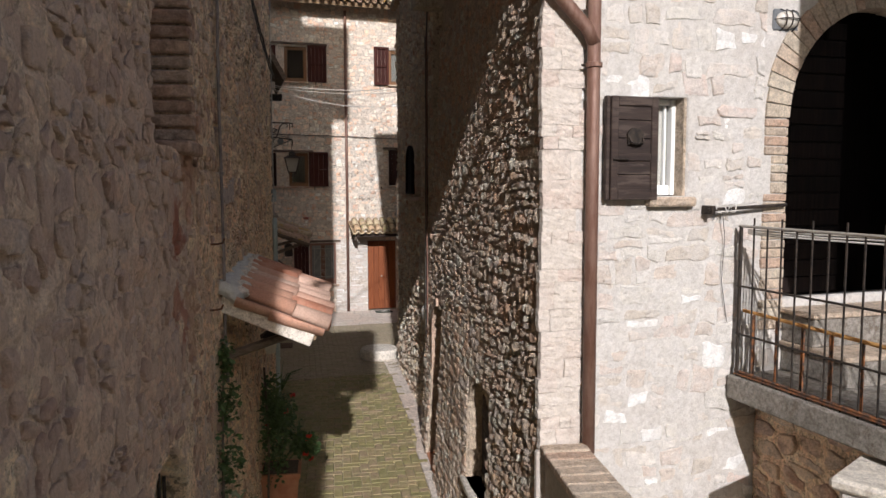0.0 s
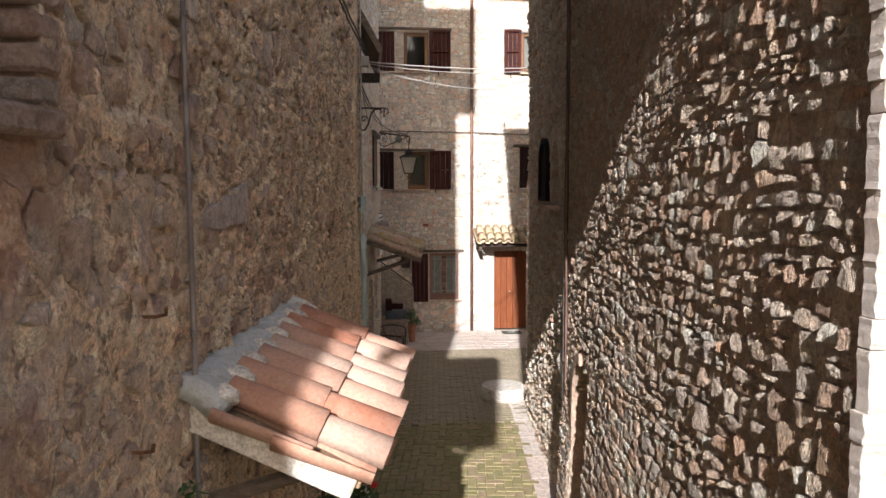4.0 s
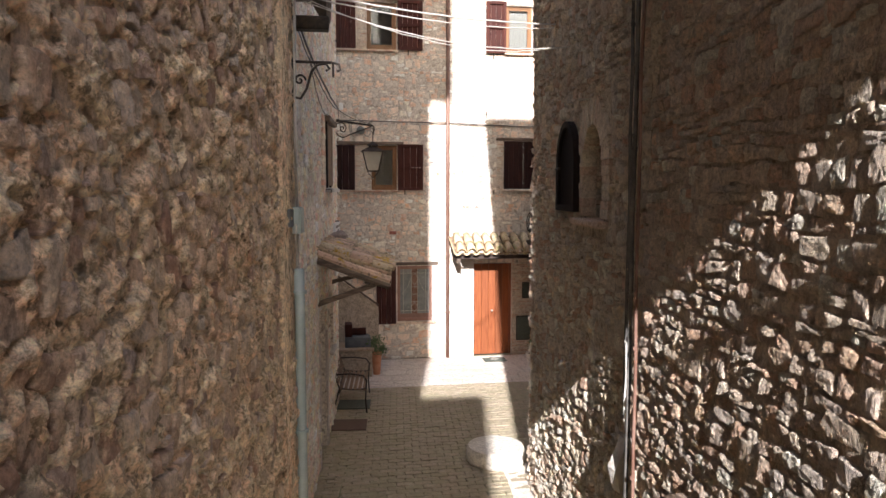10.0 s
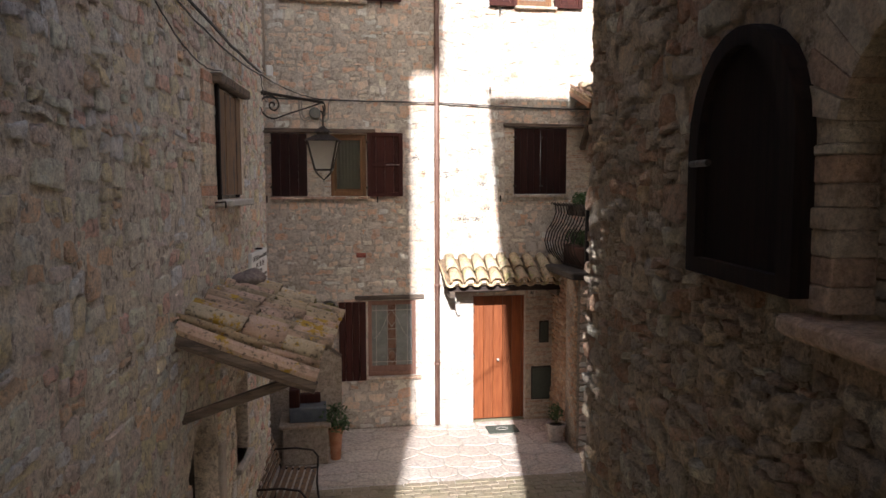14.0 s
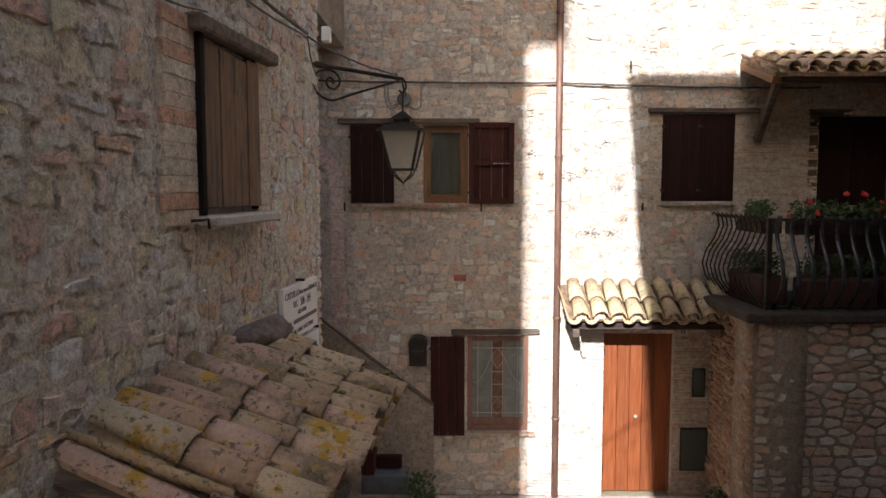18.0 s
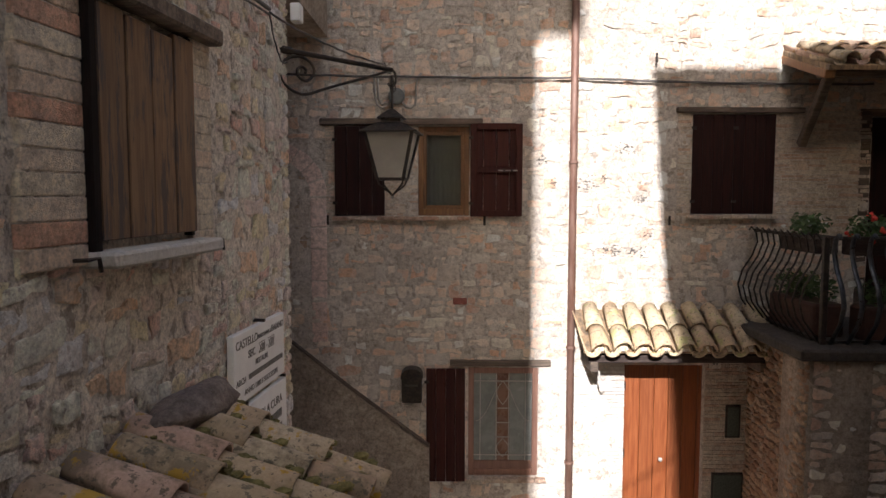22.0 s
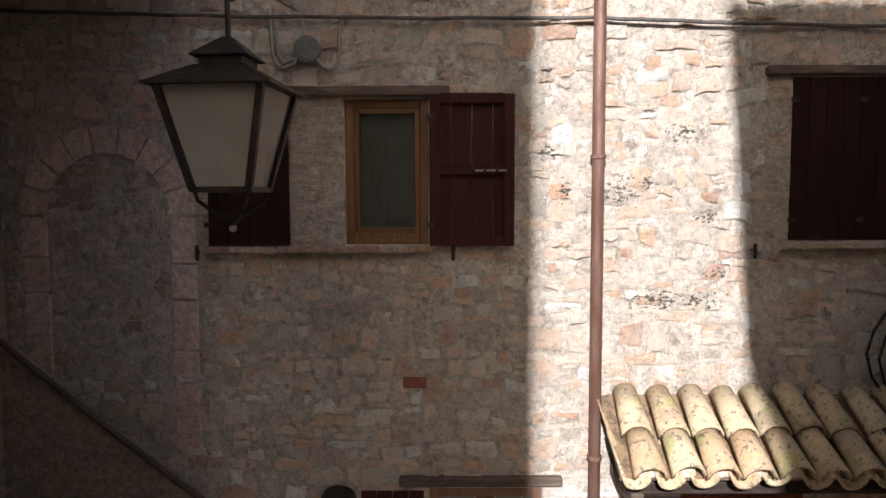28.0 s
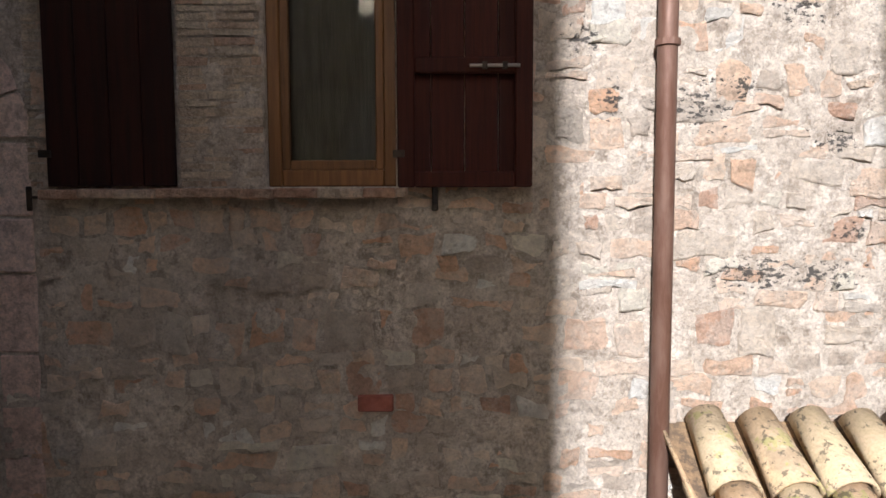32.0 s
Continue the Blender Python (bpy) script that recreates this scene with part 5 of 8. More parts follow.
for z in (0.42, 0.58, 0.74):
    box(bm, 0.30, 0.45, 0.003, 0.011, z - 0.005, z + 0.005)
for sx in (-1, 1):
    tube(bm, [(0.375 + sx * 0.066 * math.sin(math.pi * k / 10), 0.007, 0.78 + 0.26 * k / 10) for k in range(11)], 0.004, 5)
    tube(bm, [(0.375 + sx * 0.066 * math.sin(math.pi * k / 10), 0.007, 0.2 + 0.2 * k / 10) for k in range(11)], 0.004, 5)
    tube(bm, [(0.375 + sx * (0.07 + 0.22 * k / 10), 0.007, 0.95 - 0.35 * math.sin(math.pi * 0.5 * k / 10)) for k in range(11)], 0.004, 5)
part("lead_cames", bm, M_GREY_PIPE, leaded, "pale lead strips")
part("dark_back", boxes((0, 0.75, 0.06, 0.08, 0, 1.2)), M_HOLLOW_SHADE, leaded)
# iron bolt of the first-floor shutter
bolt = thing("shutter_bolt", (2.72, FY - 0.085, 4.135), "small iron bolt on the shutter's middle rail", "bolt")
part("bar", rod(bmesh.new(), (0, 0, 0), (0.2, 0, 0), 0.007), M_GREY_PIPE, bolt)
for x in (0.05, 0.13):
    part("staple", boxes((x, x + 0.02, -0.01, 0.012, -0.014, 0.014)), M_IRON, bolt)


def holdback(x, z):
    ob = thing("shutter_catch", (x, FY, z), "small black iron shutter catch on the wall", "catch", "shutter catches")
    bm = rod(bmesh.new(), (0, 0, 0), (0, -0.06, 0), 0.006)
    box(bm, -0.012, 0.012, -0.065, -0.055, -0.055, 0.045, 0.004)
    part("arm", bm, M_IRON, ob)


for x, z in ((0.93, 3.62), (2.58, 3.615), (4.52, 3.62), (4.347, 5.30), (2.66, 6.53), (4.5, 6.52)):
    holdback(x, z)

# the walled-up arch on the facade
arch_ring = thing("blind_arch", (0.34, FY, 0), "walled-up arch of rosy cut stones in the house front", "arch")
rng = random.Random(5)
for k in range(9):
    a0, a1 = radians(180 * k / 9 + 0.8), radians(180 * (k + 1) / 9 - 0.8)
    bm = bmesh.new()
    pts = [(r * math.cos(a), 3.86 + r * math.sin(a)) for r, a in ((0.40, a0), (0.40, (a0 + a1) / 2), (0.40, a1), (0.57, a1), (0.58, (a0 + a1) / 2), (0.57, a0))]
    prism(bm, pts, -0.012 - rng.uniform(0, 0.012), 0.05)
    part("voussoir", bm, M_ARCH, arch_ring)
for sx in (-1, 1):
    z = 2.3
    while z < 3.84:
        h = min(rng.uniform(0.2, 0.36), 3.855 - z)
        part("jamb_stone", boxes((sx * 0.40 if sx > 0 else -0.57, 0.57 if sx > 0 else -0.40, -0.012 - rng.uniform(0, 0.01), 0.05, z, z + h - 0.01, 0.008)), M_ARCH, arch_ring)
        z += h
brick_course(wall_facade, -0.07, 0.75, 2.4, 4.24, FY, 31, 0.075, 0.2, -0.01, M_BROWN_AND_SHADE)

# junction knob with two looping conduits, and the cable run across the front
knob = thing("junction_box", (1.656, FY - 0.03, 4.905), "round grey electrical junction box with looped conduits", "junction box")
part("cover", lathe(bmesh.new(), [(0.085, -0.03), (0.088, 0.0), (0.084, 0.025), (0.06, 0.034), (0.0, 0.036)], 16), M_BOX, knob, "dull grey round cover").matrix_basis = pose(0, 0, 0, 90)
for d in (0.0, 0.032):
    pts = [(-0.235 + d, 0, 0.25), (-0.225 + d, 0, 0.10), (-0.22 + d, 0, -0.02), (-0.20 + d, 0, -0.09 + d), (-0.15, 0, -0.12 + d), (-0.09, 0, -0.09 + d), (-0.06, 0, -0.05)]
    part("conduit", tube(bmesh.new(), pts, 0.011), M_GREY_PIPE, knob, smooth=True)
part("conduit", tube(bmesh.new(), [(0.06, 0, -0.06), (0.10, 0, -0.11), (0.15, 0, -0.125), (0.195, 0, -0.09), (0.205, 0, 0.0), (0.205, 0, 0.10), (0.22, 0, 0.18), (0.26, 0, 0.235)], 0.012), M_GREY_PIPE, knob, smooth=True)
part("red_brick", boxes((2.25, 2.40, FY - 0.030, FY + 0.03, 2.715, 2.785, 0.006)), M_BRICK_DARK, wall_facade, "one dark red brick")


def cable(name, a, b, sag, r, material, label, n=24, group="cables"):
    ob = thing(name, a, label, "cable", group)
    d = Vector(b) - Vector(a)
    rng = random.Random(int(a[0] * 77 + a[2] * 31))
    pts = [tuple(d * (k / n) + Vector((rng.uniform(-0.004, 0.004), 0, -4 * sag * (k / n) * (1 - k / n) + rng.uniform(-0.004, 0.004)))) for k in range(n + 1)]
    part("strand", tube(bmesh.new(), pts, r, 6), material, ob, smooth=True)
    return ob


cable("wall_cable", (-1.5, FY - 0.03, 5.20), (3.5, FY - 0.05, 5.09), 0.03, 0.012, M_CABLE_DARK, "dark cable bundle stapled along the house front")
cable("wall_cable", (3.5, FY - 0.05, 5.09), (6.6, FY - 0.03, 5.03), 0.02, 0.012, M_CABLE_DARK, "dark cable bundle stapled along the house front")

# mailbox, meter doors, number plate, doormat, pot
mail = thing("mailbox", (1.70, FY - 0.16, 1.68), "dark iron mailbox with a curved lid hung on the wall", "mailbox")
bm = boxes((0.01, 0.22, 0.0, 0.15, 0.0, 0.27, 0.01))
part("body", bm, M_IRON, mail)
part("lid", prism(bmesh.new(), [(0.0, 0.26), (0.0, 0.29), *[(0.115 - 0.115 * math.cos(math.pi * k / 8), 0.29 + 0.08 * math.sin(math.pi * k / 8)) for k in range(1, 8)], (0.23, 0.29), (0.23, 0.26)], -0.02, 0.155), M_IRON, mail)
part("slot", boxes((0.05, 0.18, -0.004, 0.001, 0.18, 0.2)), M_HOLLOW_SHADE, mail)
for nm, x0, x1, z0, z1 in (("meter_cupboard", 5.19, 5.35, 1.27, 1.63), ("meter_cupboard", 5.06, 5.40, 0.33, 0.88)):
    ob = thing(nm, (x0, FY - 0.012, z0), "dark green-grey metal meter cupboard set in the wall", "cupboard", "meter cupboards")
    part("frame", boxes((0, x1 - x0, -0.012, 0.02, 0, z1 - z0, 0.004)), M_IRON, ob)
    part("door", boxes((0.02, x1 - x0 - 0.02, -0.02, -0.01, 0.02, z1 - z0 - 0.02, 0.003)), M_GREEN_MAT, ob)
plate = thing("number_plate", (5.0, FY - 0.02, 2.03), "small pale tile with dark marks beside the door", "plate")
part("tile", boxes((0, 0.12, -0.008, 0.01, 0, 0.13, 0.003)), M_PLASTER, plate)
part("marks", boxes((0.035, 0.055, -0.011, -0.007, 0.04, 0.09), (0.065, 0.085, -0.011, -0.007, 0.04, 0.09)), M_INK, plate)
mat = thing("doormat", (4.22, 19.86, 0.02), "dark doormat with a pale ring lying before the front door", "doormat")
part("mat_body", boxes((0, 0.48, 0, 0.32, 0, 0.018, 0.005)), M_GREEN_MAT, mat)
part("ring", tube(bmesh.new(), [(0.24 + 0.09 * math.cos(k * math.pi / 8), 0.16 + 0.06 * math.sin(k * math.pi / 8), 0.019) for k in range(17)], 0.006, 5), M_GREY_PIPE, mat)


# ---- plants ----
def leaves(parent, centres, material, size, count, seed, name="foliage", flat=0.5):
    """Many small folded leaves round some centres (x, y, z, radius, height)."""
    rng = random.Random(seed)
    verts, faces = [], []
    for _ in range(count):
        cx, cy, cz, r, h = rng.choice(centres)
        a, b, q = rng.uniform(0, 2 * math.pi), rng.uniform(-1, 1), rng.random() ** 0.5
        p = Vector((cx + r * q * math.cos(a) * math.sqrt(1 - b * b), cy + r * q * math.sin(a) * math.sqrt(1 - b * b), cz + h * q * b))
        s = size * rng.uniform(0.6, 1.3)
        m = Euler((rng.uniform(-1, 1) * 1.2, rng.uniform(-1, 1) * 1.2, rng.uniform(0, 6.28))).to_matrix()
        k = len(verts)
        for v in ((0, -0.5, 0), (0.32, -0.1, flat * 0.12), (0.0, 0.55, 0), (-0.32, -0.1, flat * 0.12), (0, -0.05, -flat * 0.1)):
            verts.append(tuple(p + m @ (Vector(v) * s)))
        faces += [(k, k + 1, k + 4), (k + 1, k + 2, k + 4), (k + 2, k + 3, k + 4), (k + 3, k, k + 4)]
    ob = mesh_object(name, verts, faces, material)
    ob.parent = parent
    return tagged(ob, kind="stuff")


def stems(parent, base, tips, r=0.006):
    bm = bmesh.new()
    for t in tips:
        b, e = Vector(base), Vector(t)
        mid = (b + e) / 2 + Vector((0.03, 0.02, 0.05))
        tube(bm, [b, mid, e], lambda f: r * (1 - 0.6 * f), 5)
    return part("stems", bm, M_LEAF, parent)


def blooms(parent, spots, seed, material=M_FLOWER, size=0.022):
    rng = random.Random(seed)
    for x, y, z in spots:
        bm = bmesh.new()
        for _ in range(7):
            bmesh.ops.create_icosphere(bm, subdivisions=1, radius=size * rng.uniform(0.6, 1.0), matrix=Matrix.Translation((x + rng.uniform(-1, 1) * size, y + rng.uniform(-1, 1) * size, z + rng.uniform(-1, 1) * size * 0.7)))
        part("flower_head", bm, material, parent)


def pot(name, at, r, h, label, material=M_POT):
    ob = thing(name, at, label, "flowerpot", "flowerpots")
    part("pot_body", lathe(bmesh.new(), [(r * 0.68, 0), (r * 0.95, h * 0.82), (r * 1.06, h * 0.82), (r * 1.08, h), (r * 0.95, h), (r * 0.9, h * 0.9)], 24), material, ob, smooth=False)
    part("soil", lathe(bmesh.new(), [(r * 0.9, h * 0.86), (r * 0.5, h * 0.93)], 20), M_SOIL, ob)
    return ob


p1 = pot("flowerpot", (5.13, 19.42, 0.03), 0.14, 0.26, "pale clay flowerpot with a dark bare plant by the door", M_FLAG)
stems(p1, (0, 0, 0.2), [(0.06, 0.02, 0.5), (-0.07, 0.0, 0.46), (0.0, -0.06, 0.55)])
leaves(p1, [(0, 0, 0.42, 0.12, 0.14)], M_LEAF, 0.05, 160, 3)

# ---- stone planter ledge and stairs at the left of the house front ----
ledge = thing("planter_ledge", (0, 0, 0), "low rubble ledge with a brick top beside the stairs", "ledge")
part("ledge_body", boxes((1.16, 1.78, 19.12, 19.9, 0.0, 0.52, 0.02)), M_PIER_MORTAR, ledge)
part("ledge_cap", boxes((1.12, 1.82, 19.08, 19.92, 0.52, 0.57, 0.012)), M_BROWN_AND_SHADE, ledge)
trough = thing("planter_box", (1.26, 19.2, 0.575), "dark red planter box with a long trough", "planter")
part("box", boxes((0, 0.5, 0, 0.3, 0, 0.2, 0.01)), M_PLATE, trough)
part("back_panel", boxes((0, 0.14, 0.0, 0.3, 0.21, 0.46, 0.01), (0.14, 0.42, 0.2, 0.3, 0.21, 0.34, 0.01)), M_SHUTTER, trough)
fern = pot("flowerpot", (1.88, 19.3, 0.0), 0.1, 0.46, "tall slim clay pot with a feathery green plant")
leaves(fern, [(0, 0, 0.62, 0.2, 0.18), (-0.12, 0, 0.66, 0.16, 0.14), (0.06, -0.05, 0.5, 0.16, 0.12)], M_LEAF, 0.055, 420, 8)
stair = thing("stone_stair", (0, 0, 0), "outside stone stair climbing along the house front", "stair")
# Stone and mortar darkened here so the colour carries the corner's shade.
for k in range(12):
    x = 1.9 - k * 0.25
    part("step", boxes((x - 0.27, x, 19.95, 20.46, 0.0 if k < 2 else 0.18 * k - 0.12, 0.18 * (k + 1), 0.01)), M_BROWN_AND_SHADE, stair)
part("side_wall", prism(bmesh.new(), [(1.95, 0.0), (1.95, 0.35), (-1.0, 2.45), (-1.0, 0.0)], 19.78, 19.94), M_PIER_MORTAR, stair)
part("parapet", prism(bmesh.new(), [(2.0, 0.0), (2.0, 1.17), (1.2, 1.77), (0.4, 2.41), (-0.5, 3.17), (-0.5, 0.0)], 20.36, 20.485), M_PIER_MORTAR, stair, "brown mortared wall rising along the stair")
hand = thing("handrail", (0, 0, 0), "brown iron handrail along the stair wall", "handrail")
part("bar", tube(bmesh.new(), [(2.0, 20.34, 1.22), (1.2, 20.34, 1.82), (0.4, 20.34, 2.46), (-0.5, 20.34, 3.22)], 0.020, 10), M_RAIL, hand)
for x, z in ((1.7, 1.44), (0.5, 2.38)):
    part("bracket", rod(bmesh.new(), (x, 20.34, z), (x, 20.4, z - 0.05), 0.01), M_IRON, hand)

# ---- balcony on the rubble pier ----
wall_pier = wall("wall_pier", (5.27, 18.92), (9.4, 18.92), 0.0, 2.5, M_FACADE, M_PIER_MORTAR, "rubble pier carrying the balcony", course=0.105, length=0.21, gap=0.016, proud=0.022, seed=41, rough=0.45, grid=0.1, near=(0.0, 1.6, 1.2, 2.5))
wall_pier_side = wall("wall_pier_side", (5.42, 20.5), (5.27, 18.92), 0.0, 2.5, M_PIER_SIDE, M_PIER_MORTAR, "side of the rubble pier beside the front door", course=0.075, length=0.17, gap=0.012, proud=0.025, seed=43, rough=0.45, grid=0.1)
balcony = thing("balcony", (0, 0, 0), "wrought-iron balcony with bellied bars on a stone slab", "balcony")
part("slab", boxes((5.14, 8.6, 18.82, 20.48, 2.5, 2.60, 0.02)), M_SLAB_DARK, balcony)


def belly(x, y, nx, ny, flat=0.0):
    """A bellied bar: a round rod, or a flat strap some way wide."""
    prof = [(0.0, 2.60), (0.06, 2.68), (0.15, 2.80), (0.19, 2.95), (0.15, 3.10), (0.05, 3.26), (0.0, 3.40), (0.02, 3.50), (0.07, 3.555), (0.09, 3.52)]
    bm = tube(bmesh.new(), [(x + nx * d, y + ny * d, z) for d, z in prof], 0.009, 6)
    if flat:
        for v in bm.verts:
            v.co.x = x + (v.co.x - x) * flat
    return bm


for k in range(11):
    part("bar", belly(5.43, 19.10 + k * 0.13, -1, 0), M_IRON, balcony, smooth=True)
for k in range(20):
    part("bar", belly(5.50 + k * 0.15, 19.06, 0, -1, 2.5), M_STRAP, balcony, smooth=True)
part("top_rail", boxes((5.41, 5.45, 19.04, 20.46, 3.50, 3.53, 0.004), (5.41, 8.6, 19.04, 19.08, 3.50, 3.53, 0.004)), M_IRON, balcony)
part("bottom_rail", boxes((5.41, 5.45, 19.04, 20.46, 2.615, 2.635, 0.004), (5.41, 8.6, 19.04, 19.08, 2.615, 2.635, 0.004)), M_IRON, balcony)
part("corner_post", boxes((5.405, 5.455, 19.035, 19.085, 2.6, 3.53, 0.006)), M_IRON, balcony)
for k, (x, y, w, d) in enumerate(((5.47, 19.3, 0.2, 0.7), (5.7, 19.12, 0.6, 0.2), (6.4, 19.12, 0.6, 0.2), (7.1, 19.12, 0.6, 0.2))):
    fb = thing("flower_box", (x, y, 3.36), "planter box with geraniums hung inside the balcony rail", "flower box", "balcony flower boxes")
    part("box", boxes((0, w, 0, d, 0, 0.16, 0.012)), M_SHUTTER_DARK, fb)
    cs = [(w * (0.2 + 0.3 * q), d * 0.5 if w > d else d * (0.2 + 0.3 * q), 0.24, 0.16, 0.12) for q in range(3)]
    leaves(fb, cs, M_LEAF, 0.05, 420, 60 + k)
    rng = random.Random(70 + k)
    if k:
        blooms(fb, [(rng.uniform(0, w), rng.uniform(-0.08, d), rng.uniform(0.12, 0.42)) for _ in range(7)], k)
    else:
        blooms(fb, [(rng.uniform(0, w), rng.uniform(0, d), rng.uniform(0.2, 0.32)) for _ in range(4)], k, M_WHITE, 0.014)
# Troughs added as a dark back behind the bars.
for k, (x, y, w, d) in enumerate(((5.50, 19.35, 0.28, 0.9), (5.85, 19.14, 0.75, 0.28), (6.7, 19.14, 0.75, 0.28))):
    tr = thing("plant_trough", (x, y, 2.60), "long dark terracotta trough added as a back behind the balcony bars", "planter", "balcony troughs")
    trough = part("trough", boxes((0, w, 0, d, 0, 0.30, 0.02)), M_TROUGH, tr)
    part("soil", boxes((0.03, w - 0.03, 0.03, d - 0.03, 0.28, 0.305)), M_SOIL, trough)
    leaves(tr, [(w * f if w > d else w / 2, d / 2 if w > d else d * f, 0.42, 0.16, 0.14) for f in (0.2, 0.5, 0.8)], M_LEAF, 0.05, 500, 90 + k)
bdoor = thing("balcony_door", (6.62, FY + 0.08, 2.62), "dark brown panelled balcony door in shade", "door")
part("leaf", boxes((0, 0.43, 0, 0.05, 0, 2.08, 0.006), (0.44, 0.88, 0, 0.05, 0, 2.08, 0.006)), M_SHUTTER_DEEP, bdoor)
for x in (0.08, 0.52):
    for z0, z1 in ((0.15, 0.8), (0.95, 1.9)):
        part("panel", boxes((x, x + 0.28, -0.012, 0.002, z0, z1, 0.008)), M_SHUTTER_DEEP, bdoor)
part("handle", rod(bmesh.new(), (0.40, -0.03, 1.0), (0.52, -0.03, 1.0), 0.012), M_GREY_PIPE, bdoor, "pale metal door handle")
part("door_frame", boxes((-0.12, 0.0, -0.09, 0.08, 0, 2.14, 0.01), (0.88, 1.0, -0.09, 0.08, 0, 2.14, 0.01), (-0.12, 1.0, -0.09, 0.08, 2.08, 2.16)), M_BEAM, bdoor)
broof = thing("balcony_roof", (0, 0, 0), "small tiled roof on wooden struts over the balcony door", "canopy")
tile_roof(broof, (5.74, 20.5, 5.36), (1, 0, 0), (0, -0.9, -0.30), 13, 3, 0.205, M_TILE_OLD, length=0.40, lap=0.30, seed=24)
part("deck_board", boxes((5.66, 8.4, -0.98, 0.0, -0.05, 0.0, 0.006)), M_OLD_WOOD, broof).matrix_basis = pose(0, 20.49, 5.375, 18.4)
part("edge_beam", boxes((5.65, 5.75, -0.95, 0.0, -0.13, -0.05, 0.008)), M_FRAME, broof).matrix_basis = pose(0, 20.49, 5.375, 18.4)
part("strut", boxes((5.82, 5.90, -0.04, 0.04, 0.0, 0.85, 0.008)), M_BEAM, broof).matrix_basis = pose(0, 20.44, 4.40, 38)
part("eave_beam", boxes((5.66, 8.4, 19.72, 19.80, 4.98, 5.06, 0.008)), M_BEAM, broof)

# ---- street lantern on its scrolled bracket ----
LANTERN = (1.775, 18.42)
bracket = thing("lantern_bracket", (1.065, 17.72, 4.84), "wrought-iron wall bracket with a scroll", "bracket")
tip = Vector((LANTERN[0] - 1.065, LANTERN[1] - 17.72, -0.02))
part("arm", tube(bmesh.new(), [(0, 0, 0.0), tuple(tip * 0.5 + Vector((0, 0, 0.0))), tuple(tip)], 0.018, 8), M_IRON, bracket)
part("sleeve", tube(bmesh.new(), [(-0.02, -0.02, 0.0), tuple(tip * 0.12)], 0.027, 8), M_IRON, bracket)
hd = Vector((tip.x, tip.y, 0)).normalized()
L = tip.length
sc = [(0.97, -0.03), (0.8, -0.09), (0.59, -0.157), (0.40, -0.22), (0.24, -0.275), (0.14, -0.265), (0.06, -0.215), (0.035, -0.15), (0.06, -0.08), (0.14, -0.035), (0.23, -0.035), (0.295, -0.08), (0.295, -0.14), (0.24, -0.185), (0.18, -0.165), (0.168, -0.12), (0.205, -0.095), (0.24, -0.115), (0.225, -0.14)]
fine = []
for k in range(len(sc) - 1):
    p0, p1, p2, p3 = sc[max(k - 1, 0)], sc[k], sc[k + 1], sc[min(k + 2, len(sc) - 1)]
    for q in range(4):
        t = q / 4
        fine.append(tuple(0.5 * (2 * b + (c - a) * t + (2 * a - 5 * b + 4 * c - d) * t * t + (3 * b - a - 3 * c + d) * t ** 3) for a, b, c, d in zip(p0, p1, p2, p3)))
part("scroll", tube(bmesh.new(), [tuple(hd * (u * L) + Vector((0, 0, v))) for u, v in fine], 0.010, 6), M_IRON, bracket, smooth=True)
part("tip_hook", tube(bmesh.new(), [tuple(tip + hd * (-0.005 + 0.045 * math.sin(a)) + Vector((0, 0, -0.062 + 0.062 * math.cos(a)))) for a in [k * 0.4 for k in range(11)]], 0.010, 6), M_IRON, bracket, smooth=True)
part("ring", tube(bmesh.new(), [tuple(tip + hd * (0.010 + 0.026 * math.cos(a)) + Vector((0, 0, -0.135 + 0.026 * math.sin(a)))) for a in [k * 0.45 for k in range(15)]], 0.006, 5), M_IRON, bracket, smooth=True)
lantern = thing("street_lantern", (*LANTERN, 4.0), "black iron street lantern with milky glass hung from a wall bracket", "lantern", turn=-5)


def frustum(bm, r0, z0, r1, z1):
    a = [bm.verts.new((sx * r0, sy * r0, z0)) for sx, sy in ((-1, -1), (1, -1), (1, 1), (-1, 1))]
    b = [bm.verts.new((sx * r1, sy * r1, z1)) for sx, sy in ((-1, -1), (1, -1), (1, 1), (-1, 1))]
    bm.faces.new(a[::-1]), bm.faces.new(b)
    for k in range(4):
        bm.faces.new((a[k], a[(k + 1) % 4], b[(k + 1) % 4], b[k]))
    return bm


part("lower_roof", frustum(frustum(bmesh.new(), 0.215, 0.345, 0.215, 0.355), 0.21, 0.355, 0.09, 0.425), M_IRON, lantern)
part("vent", frustum(bmesh.new(), 0.075, 0.425, 0.075, 0.455), M_IRON, lantern)
part("cap", frustum(frustum(bmesh.new(), 0.10, 0.455, 0.10, 0.46), 0.10, 0.46, 0.018, 0.53), M_IRON, lantern)
part("stem", tube(bmesh.new(), [(0, 0, 0.52), (0, 0, 0.60), (0.0, 0, 0.66), (0.012, 0, 0.72), (0, 0, 0.78)], 0.010, 8), M_IRON, lantern)
for sx, sy in ((-1, -1), (1, -1), (1, 1), (-1, 1)):
    part("corner_bar", tube(bmesh.new(), [(sx * 0.098, sy * 0.098, 0.0), (sx * 0.178, sy * 0.178, 0.35)], 0.017, 4), M_IRON, lantern)
    part("lower_scroll", tube(bmesh.new(), [(sx * 0.095, sy * 0.095, 0.0), (sx * 0.088, sy * 0.088, -0.035), (sx * 0.05, sy * 0.05, -0.075), (sx * 0.02, sy * 0.02, -0.10), (0, 0, -0.125)], 0.007, 6), M_IRON, lantern, smooth=True)
